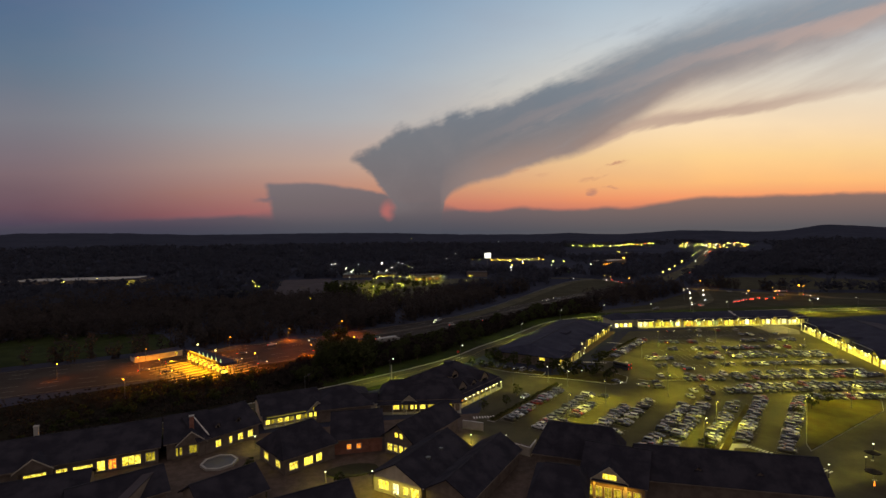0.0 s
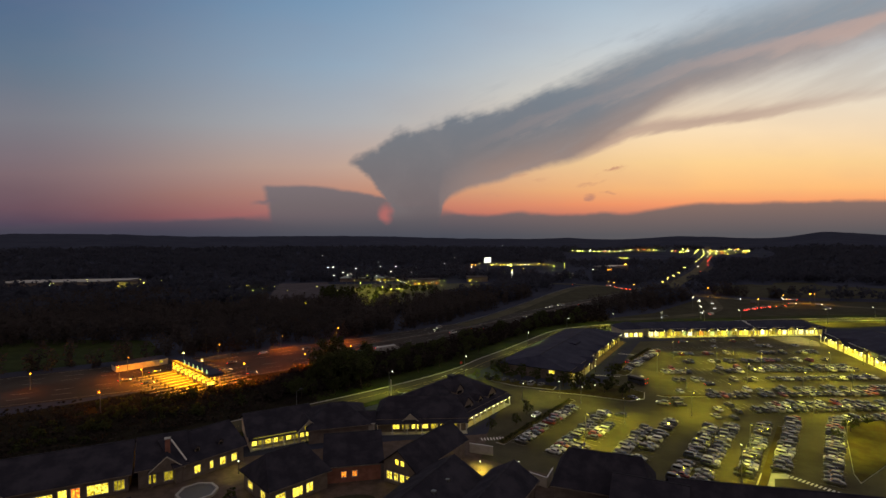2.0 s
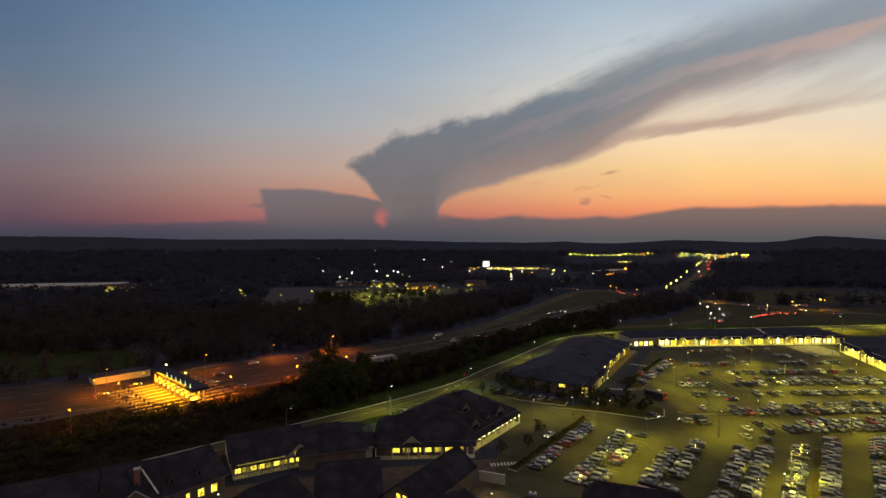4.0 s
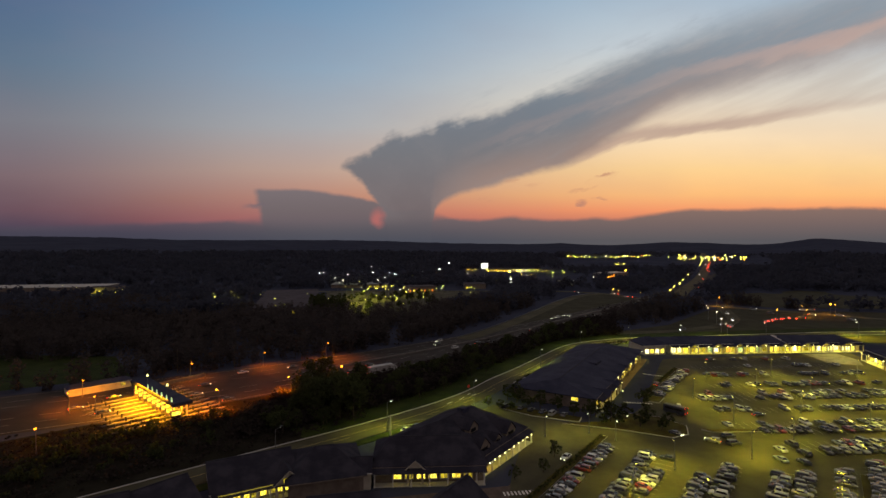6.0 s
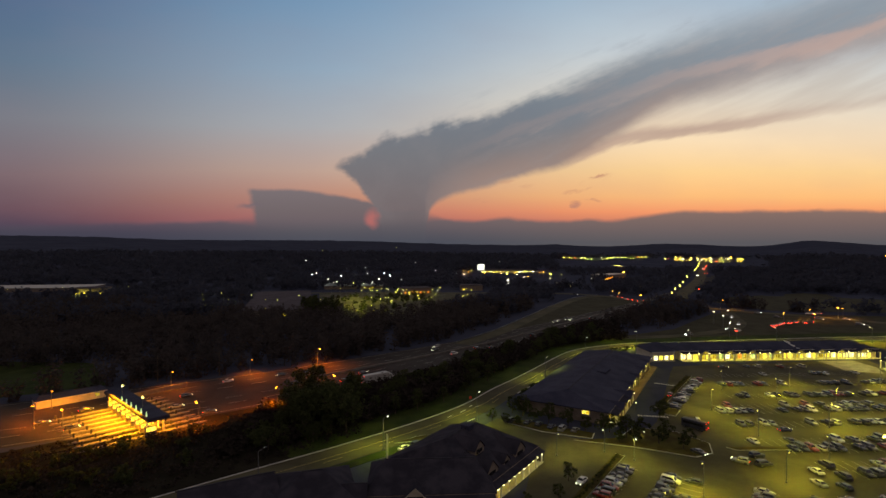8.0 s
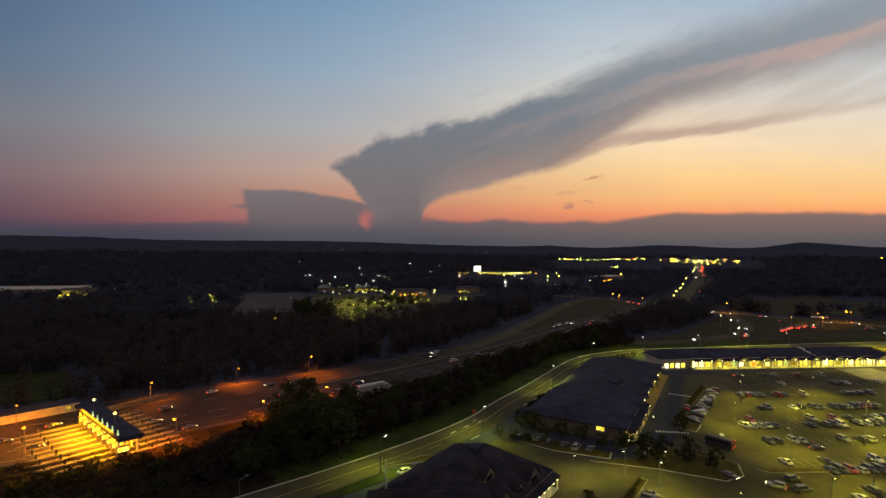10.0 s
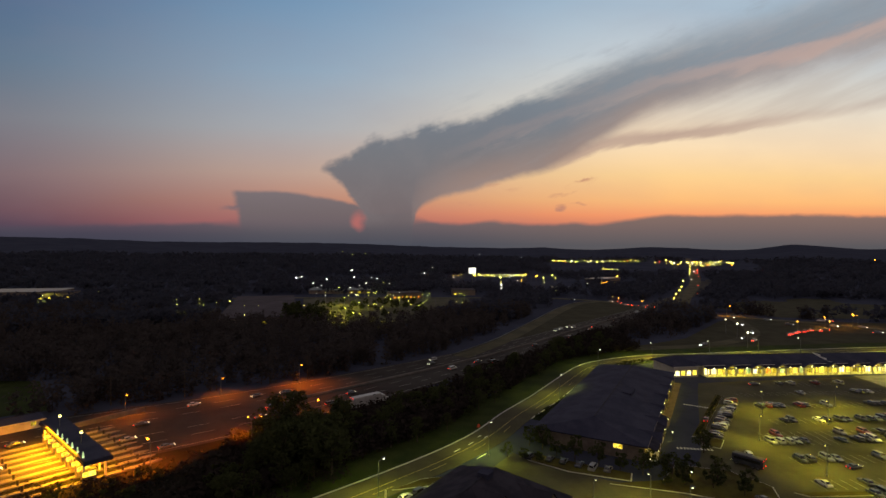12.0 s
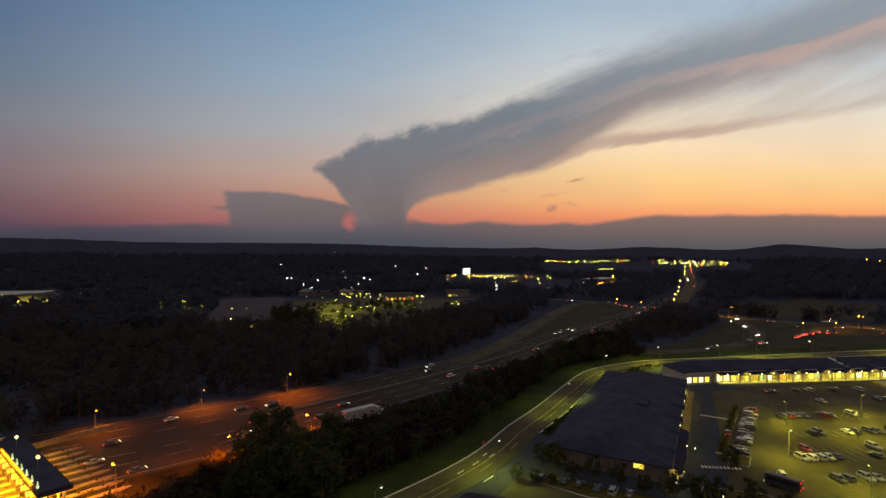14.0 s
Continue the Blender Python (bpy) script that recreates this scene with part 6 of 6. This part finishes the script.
def far_lamp(x, y, colour, r=0.4, h=9.0, group="lamps of the far town"):
    if y > 780:
        z = ground_z(x, y)
        FAR_JOINED.tube((x, y, z), (x, y, z + h), 0.16, 0.1, 4, 0).ball((x, y, z + h), r, 4, 6, 1 + "ywor".index(colour))
        return
    key = (colour, r, h)
    if key not in FAR_KITS:
        FAR_KITS[key] = far_kit(h, {"y": FAR_YELLOW, "w": FAR_WHITE, "o": FAR_ORANGE, "r": FAR_RED}[colour], r)
    word = {"y": "yellow", "w": "white", "o": "orange", "r": "red"}[colour]
    t = thing("street_lamp", "distant lamp post with a %s light" % word, "street lamp", pose(x, y, ground_z(x, y)), group)
    for name, me, mat in FAR_KITS[key]:
        part(name, me, mat, t)


def far_building(x, y, turn, L, D, H, label, mats=(SHOP_DIM,), roof=None, pitch=6.0, fill=0.8):
    t = thing("store", label, "store", pose(x, y, ground_z(x, y), 0, 0, turn), "buildings of the far town")
    part("wall", Geo().box(0, L, 0, D, -2, H), CLAD_DARK, t)
    part("roof", Geo().box(-0.4, L + 0.4, -0.4, D + 0.4, H, H + 0.5), roof or CONCRETE, t)
    i = 0
    while (i + 1) * pitch < L:
        if random.random() < fill:
            part("window", Geo().box(i * pitch + pitch * 0.3, i * pitch + pitch * 0.7, -0.1, -0.01, 0.6, 2.4), mats[i % len(mats)], t)
        i += 1


FAR_HEAD = mesh("headlight", Geo().ball((0, 0, 0), 0.17, 4, 6), FAR_WHITE)
FAR_TAIL = mesh("taillight", Geo().ball((0, 0, 0), 0.2, 4, 6), FAR_RED)


def traffic(spots, coming):
    """Cars on the far roads, lights on, coming towards the shops or going away."""
    for x, y in spots:
        p = np.array((x, y))
        line = min((CROSS, LINK, NORTH), key=lambda q: away(p, q)[0])
        i = min(range(1, len(line) - 1), key=lambda k: float(((line[k][:2] - p) ** 2).sum()))
        d = (line[i + 1] - line[i - 1])[:2]
        if (d[1] - 0.3 * d[0] > 0) == coming:
            d = -d
        kind = random.choice(("sedan", "suv", "van"))
        t = thing(NAMES[kind], "distant car in traffic with its lights on", "car", pose(x, y, ground_z(x, y) + 0.2, 0, 0, math.degrees(math.atan2(d[1], d[0]))), "cars in traffic")
        for name, me, mat, m in KITS[kind]:
            part(name, {"headlight": FAR_HEAD, "taillight": FAR_TAIL}.get(name, me), mat, t, at=m)


def build_town():
    rnd = random.Random(8)
    flat("far_parking_lot", [(-84, 474), (-25, 452), (55, 540), (60, 650), (-118, 650)], -0.3, 0.05, ASPHALT, "parking lot of the far mall", "parking lot")
    flat("side_parking_lot", [(-200, 514), (-166, 512), (-176, 560), (-206, 560)], -0.3, 0.05, ASPHALT, "small lamp-lit parking lot beside the far mall", "parking lot")
    for x, y, k in ((-90, 452, 1.25), (-82, 447, 1.35), (-73, 449, 1.3), (-66, 454, 1.1), (-86, 460, 1.3)):
        tree(TREES[1], x, y, k, "tall dark tree before the far parking lot", "tree", "trees of the far lot")
    far_building(-140, 459, 13, 54, 160, 5, "wide low mall building with a flat dim grey roof", (SHOP_DIM,), MALL_ROOF, 7, 0.25)
    far_building(-22, 640, 18, 34, 22, 6, "far store with orange lit front", (SHOP_RED, SHOP), MALL_ROOF, 4.5, 1.0)
    far_building(46, 680, 0, 26, 20, 6, "far store with yellow lit front", (SHOP,), MALL_ROOF, 6)
    far_building(-560, 655, 8, 168, 46, 4, "long white warehouse with a pale roof", (SHOP_DIM,), CONCRETE, 8, 0.1)
    far_building(-384, 640, 14, 32, 18, 7, "low store with yellow lit front", (SHOP, SHOP_DIM), MALL_ROOF, 4, 1.0)
    far_building(-122, 700, 4, 72, 80, 4, "wide pale blue-grey warehouse", (SHOP_DIM,), WAREHOUSE_ROOF, 9, 0.3)
    far_building(178, 730, 0, 20, 12, 5, "petrol station shop with lit front", (SHOP_WHITE, SHOP_GREEN), None, 2.6)
    far_building(282, 850, 36, 60, 24, 7, "low store with orange lit front", (SHOP_RED, SHOP), None, 6)
    far_building(112, 1020, -2, 96, 40, 4, "row of far stores with lit fronts", (SHOP, SHOP_DIM), MALL_ROOF, 6)
    for _ in range(46):
        p = (rnd.uniform(-70, 55), rnd.uniform(462, 640))
        if inside(p, [(-80, 468), (-25, 458), (55, 548), (60, 640), (-110, 640)]):
            far_lamp(*p, "y", rnd.choice((0.13, 0.19)), 8.0)
    for x, y in ((-198, 530), (-190, 520), (-176, 528), (-172, 545), (-184, 540), (-165, 560), (-130, 524), (-141, 523), (-120, 560)):
        far_lamp(x, y, "y", 0.17, 7.0)
    for _ in range(14):
        far_lamp(rnd.uniform(-150, 20), rnd.uniform(680, 800), rnd.choice("wwy"), 0.18, 8.0)
    for _ in range(16):
        far_lamp(rnd.uniform(-480, -340), rnd.uniform(600, 690), rnd.choice("wy"), 0.18, 6.0)
    for i in range(34):
        far_lamp(110 + i * 2.9 + rnd.uniform(-2, 2), 1004 + rnd.uniform(-8, 8), rnd.choice("yyw"), rnd.choice((0.2, 0.32)), 4.0)
    for _ in range(26):
        far_lamp(rnd.uniform(60, 240), rnd.uniform(760, 960), rnd.choice("ywoo"), 0.36, 9.0)
    for i in range(11):
        far_lamp(245 + i * 3.0, 740 + i * 5.0, "o", 0.34, 9.5)
    for x, y, p in ((-52, 478, 52000), (-34, 462, 40000), (-70, 540, 45000), (-50, 560, 40000), (-60, 505, 40000), (-70, 590, 40000), (-20, 590, 12000), (-178, 522, 9000), (-192, 532, 9000), (-372, 630, 40000)):
        lamp("mall_lot_light", "SPOT", pose(x, y, 11), p * 0.5, (0.95, 0.95, 0.10), 0.5, cone=150)
    for _ in range(64):
        x, y = rnd.uniform(-100, 10), rnd.uniform(465, 610)
        if inside((x, y), [(-80, 462), (-30, 456), (30, 540), (20, 600), (-100, 600)]):
            tree(rnd.choice(SMALL_TREES), x, y, rnd.uniform(1.0, 1.9), "small round-headed tree in the far parking lot", "tree", "trees of the far lot")
    for _ in range(30):
        far_lamp(rnd.uniform(-105, 20), rnd.uniform(600, 640), rnd.choice("yyw"), 0.15, 7.0)
    for _ in range(14):
        far_lamp(rnd.uniform(-135, 20), rnd.uniform(790, 900), rnd.choice("wwwy"), rnd.choice((0.15, 0.22)), 7.0)
    # the great lit lot below the hills
    for i in range(52):
        y = 1560 + rnd.uniform(-40, 40)
        far_lamp(y * (0.265 + 0.165 * i / 52 + rnd.uniform(-0.003, 0.003)), y, rnd.choice("yyyyywr"), rnd.choice((0.3, 0.45, 0.7)), 9.0)
    for i in range(64):
        y = rnd.uniform(1240, 1520)
        far_lamp(y * rnd.uniform(0.455, 0.61), y, rnd.choice("yyyywor"), rnd.choice((0.4, 0.6, 0.85)), 10.0)
    for i in range(14):
        far_lamp(1230 * (0.355 + 0.03 * i / 14), 1230 + rnd.uniform(-12, 12), "y", 0.3, 4.0)
    # the straight road and the crossing, with their traffic
    nor = sides_of(NORTH)
    for i, p in enumerate(NORTH):
        if 900 < p[1] < 1300:
            if i % 8 == 0:
                far_lamp(*(p[:2] + nor[i] * 10), "y", 0.5, 9.0)
            if rnd.random() < 0.16:
                far_lamp(*(p[:2] - nor[i] * rnd.uniform(1, 6)), "r", 0.4, 1.0, "tail lights on the straight road")
            if rnd.random() < 0.1:
                far_lamp(*(p[:2] + nor[i] * rnd.uniform(1, 6)), "w", 0.35, 1.0, "headlights on the straight road")
    traffic([(140, 628), (170, 627), (242, 507), (248, 500), (258, 486), (240, 449), (225, 416), (205, 396), (276, 472), (276, 449), (303, 440), (322, 436), (310, 411), (167, 375), (205, 609), (194, 520)], True)
    traffic([(209, 606), (208, 593), (208, 578), (211, 574), (213, 566), (218, 562), (224, 557), (230, 538), (228, 528), (207, 388), (316, 467), (323, 467), (243, 406), (248, 410), (254, 414), (258, 417), (263, 418), (267, 422), (273, 424), (277, 421), (283, 424), (345, 688), (416, 812), (525, 992)], False)
    for x, y in ((246, 558), (271, 602), (296, 641), (327, 694), (383, 792), (226, 508)):
        far_lamp(x, y, "y", 0.62, 9.0)
    for x, y in ((209, 420), (204, 400), (189, 368), (233, 761), (45, 824)):
        far_lamp(x, y, "w", 0.34, 9.0)
    for x, y in ((205, 607), (217, 563), (205, 590), (290, 428), (268, 430)):
        far_lamp(x, y, "o", 0.3, 6.0)
    for x, y in ((-211, 558), (-194, 566), (-200, 576), (-174, 491), (-167, 494), (-152, 474), (-121, 458), (-114, 460), (-94, 512), (-90, 514)):
        far_lamp(x, y, "y", 0.18, 8.0)
    for x, y in ((-164, 831), (-160, 843), (-116, 797), (-106, 1021), (-84, 841), (-58, 840), (-48, 806), (-57, 728), (-121, 721), (-104, 681), (21, 920), (46, 1148), (40, 967), (-266, 1253), (-209, 1148)):
        far_lamp(x, y, "w", 0.42, 11.0)
    for x, y, c, r, h in ((107, 713, "y", 0.9, 19), (1114, 1257, "o", 1.2, 20), (1180, 1290, "o", 0.8, 16), (332, 900, "o", 0.9, 9), (318, 440, "o", 0.5, 9)):
        far_lamp(x, y, c, r, h)
    for _ in range(20):
        far_lamp(rnd.uniform(-400, 500), rnd.uniform(1100, 2600), rnd.choice("wwy"), 0.32, 8.0)
    for x, y, w, h, z in ((87, 829, 10, 8.5, 17), (108, 711, 2.4, 9, 2)):
        t = thing("pylon_sign", "tall illuminated white pylon sign", "sign", pose(x, y, ground_z(x, y)))
        part("post", Geo().box(-0.5, 0.5, -0.3, 0.3, 0, z), STEEL, t)
        part("sign_box", Geo().box(-w / 2, w / 2, -0.6, 0.6, z, z + h), FAR_SIGN, t)


FAR_SIGN = glow("lit_sign_face", (1.0, 0.97, 0.8), (1.0, 1.0, 0.9), 2.2, 0.1, False)
build_town()
tagged(new("far_lamps", mesh("far_lamps", FAR_JOINED, STEEL, FAR_YELLOW, FAR_WHITE, FAR_ORANGE, FAR_RED)), "countless small lamps of the distant town", "lamps", kind="stuff")


# ---- the paved court ----
def build_court():
    t = thing("fountain", "octagonal stone fountain basin on the paved court", "fountain", pose(-49.8, 131.2, 0.05))
    r0, r1 = 4.6, 4.0
    oct8 = lambda r: [(r * math.cos(math.pi / 8 + i * math.pi / 4), r * math.sin(math.pi / 8 + i * math.pi / 4)) for i in range(8)]
    g = Geo()
    a, b = oct8(r0), oct8(r1)
    for i in range(8):
        j = (i + 1) % 8
        g.prism([a[i], a[j], b[j], b[i]], 0, 0.6)
    part("basin", g, CONCRETE, t)
    part("water", Geo().prism(oct8(3.98), 0.0, 0.35), WATER, t)
    t = thing("planting_bed", "curved dark planting bed in the paved court", "planting bed", pose(-14.5, 125.5, 0.05, 0, 0, 15))
    part("bed", Geo().prism([(6.6 * math.cos(q), 3.4 * math.sin(q)) for q in (i * math.pi / 8 for i in range(16))], 0, 0.3), ROUGH_GRASS, t)


build_court()


# ---- small things ----
STOP_RED = surface("red_sign_paint", (0.4, 0.015, 0.01), (0.5, 0.03, 0.015), 2.0, 0.5, grain=6)
CANVAS = surface("dark_canvas", (0.02, 0.018, 0.02), (0.035, 0.03, 0.03), 2.0, 0.9, bump=0.2, grain=9, spec=0.05)
HEATER = glow("heater_flame", (1.0, 0.2, 0.02), (1.0, 0.3, 0.03), 3.0, 0.6)


def stop_sign(x, y, turn):
    t = thing("stop_sign", "red octagonal stop sign on a steel post by the verge", "road sign", pose(x, y, 0.1, 0, 0, turn))
    part("post", Geo().tube((0, 0, 0), (0, 0, 2.9), 0.05, 0.05, 6), STEEL, t)
    pts = [(0.62 * math.cos(math.pi / 8 + i * math.pi / 4), 0.62 * math.sin(math.pi / 8 + i * math.pi / 4)) for i in range(8)]
    g = Geo()
    loft(g, [[(a, -0.09, b + 2.4) for a, b in pts], [(a, -0.06, b + 2.4) for a, b in pts]])
    part("plate", g, STOP_RED, t)
    part("lettering", Geo().box(-0.4, 0.4, -0.096, -0.091, 2.28, 2.52), TRIM, t, "plain white bar")


def parasol(x, y):
    t = thing("parasol", "closed-in dark canvas parasol over a patio table", "parasol", pose(x, y, 0.05), "parasols")
    part("pole", Geo().tube((0, 0, 0), (0, 0, 2.7), 0.04, 0.04, 6), STEEL, t)
    part("base", Geo().tube((0, 0, 0), (0, 0, 0.12), 0.35, 0.3, 10), CONCRETE, t)
    g = Geo()
    rim = [(1.7 * math.cos(i * math.pi / 4), 1.7 * math.sin(i * math.pi / 4), 2.15) for i in range(8)]
    for i in range(8):
        a, b = rim[i], rim[(i + 1) % 8]
        g.face([a, b, (0, 0, 2.75)]).face([b, a, (0, 0, 2.68)])
        g.face([(a[0], a[1], 1.97), (b[0], b[1], 1.97), b, a])
    part("canopy", g, CANVAS, t)


def post_lamp(x, y, h, label, power):
    t = thing("post_lamp", label, "lamp", pose(x, y, 0.05), "walk lamps")
    part("post", Geo().tube((0, 0, 0), (0, 0, h), 0.07, 0.05, 6).tube((0, 0, 0), (0, 0, 0.3), 0.14, 0.12, 6), DARK, t)
    part("globe", Geo().ball((0, 0, h + 0.16), 0.17, 5, 8), BULB_WHITE, t)
    part("hood", Geo().tube((0, 0, h + 0.34), (0, 0, h + 0.46), 0.22, 0.06, 8), DARK, t)
    if power:
        lamp("post_lamp_light", "SPOT", pose(x, y, h - 0.1), power, (1.0, 0.9, 0.12), 0.2, cone=165)


def build_small_things():
    stop_sign(16.5, 242, 215)
    for x, y in ((108, 115.5), (116.2, 125.5)):
        parasol(x, y)
    # the lamp at (16.2, 140.6) is added to brighten the delivery yard
    for x, y, h, p in ((117.5, 126.8, 3.6, 1600), (109.5, 119.5, 3.6, 1200), (98.8, 117.2, 3.0, 800), (66.2, 209.4, 1.2, 60), (58.1, 215.0, 2.2, 120), (73.9, 233.6, 2.4, 200), (82.6, 141.6, 5.4, 0), (-8.5, 118.5, 3.0, 900), (-19.5, 118.5, 3.0, 900), (-44, 141, 3.0, 700), (16.2, 140.6, 2.4, 2600)):
        post_lamp(x, y, h, "slim dark post lamp with a small bright globe", p)
    t = thing("patio_heater", "patio heater with an orange flame beside the walk", "heater", pose(104.9, 111.6, 0.05))
    part("stand", Geo().tube((0, 0, 0), (0, 0, 0.7), 0.22, 0.18, 10), STEEL, t)
    part("flame", Geo().tube((0, 0, 0.7), (0, 0, 1.9), 0.16, 0.06, 8), HEATER, t, "glowing orange flame")
    part("hood", Geo().tube((0, 0, 1.95), (0, 0, 2.15), 0.5, 0.1, 10), STEEL, t)
    # the delivery yard behind the gabled shops
    for x0, y0, x1, y1, h in ((14.4, 152.2, 20.4, 149.8, 2.4), (25.2, 136.5, 31.0, 131.5, 2.4), (31.0, 131.5, 33.5, 136.5, 2.4)):
        a = math.degrees(math.atan2(y1 - y0, x1 - x0))
        n = math.hypot(x1 - x0, y1 - y0)
        t = thing("yard_wall", "pale boarded wall screening the delivery yard", "wall", pose(x0, y0, 0.05, 0, 0, a), "yard walls", "structure")
        part("panel", Geo().box(0, n, -0.1, 0.1, 0, h), CLAD, t)
        part("cap", Geo().box(-0.05, n + 0.05, -0.16, 0.16, h, h + 0.1), TRIM, t)
    car("suv", 25.5, 142.5, 75, "cars driving", True, label="car waiting in the yard with red tail lights on")
    car("van", 55.7, 270.6, 58, label="white van parked on the service road")
    # pale gutter strip between the closest roofs
    t = thing("roof_walk", "pale flat strip between two dark shop roofs", "roof", pose(-56.6, 101.5, 0, 0, 0, 95))
    part("deck", Geo().box(0, 12, -1.0, 1.0, 6.2, 6.5), MALL_ROOF, t)
    part("wall", Geo().box(0.2, 11.8, -0.8, 0.8, 0, 6.2), CLAD_DARK, t)
    # road arrows and bars at the junction of the access road
    g = Geo()
    for x, y, a, L in ((18.3, 239.2, 50, 2.4), (16.5, 240.0, 50, 2.0), (13.2, 234.5, 50, 3.0), (8.5, 229.4, 50, 3.0), (15, 225.1, 47, 4.4)):
        g.box(-L / 2, L / 2, -0.14, 0.14, 0.1, 0.112, pose(x, y, 0, 0, 0, a))
    setting("road_arrows", g, PAINT, "white arrows and bars painted at the junction", "marking")
    for x, y, k in ((32.7, 233.4, 1.2), (35.4, 235.2, 1.4), (37.2, 233.4, 1.3), (37.6, 238.2, 1.1), (34.2, 232.0, 1.0)):
        tree(random.choice(BUSHES), x, y, k * 1.5, "pale leafy shrub lit by the road lamp", "bush", "lit shrubs")


build_small_things()
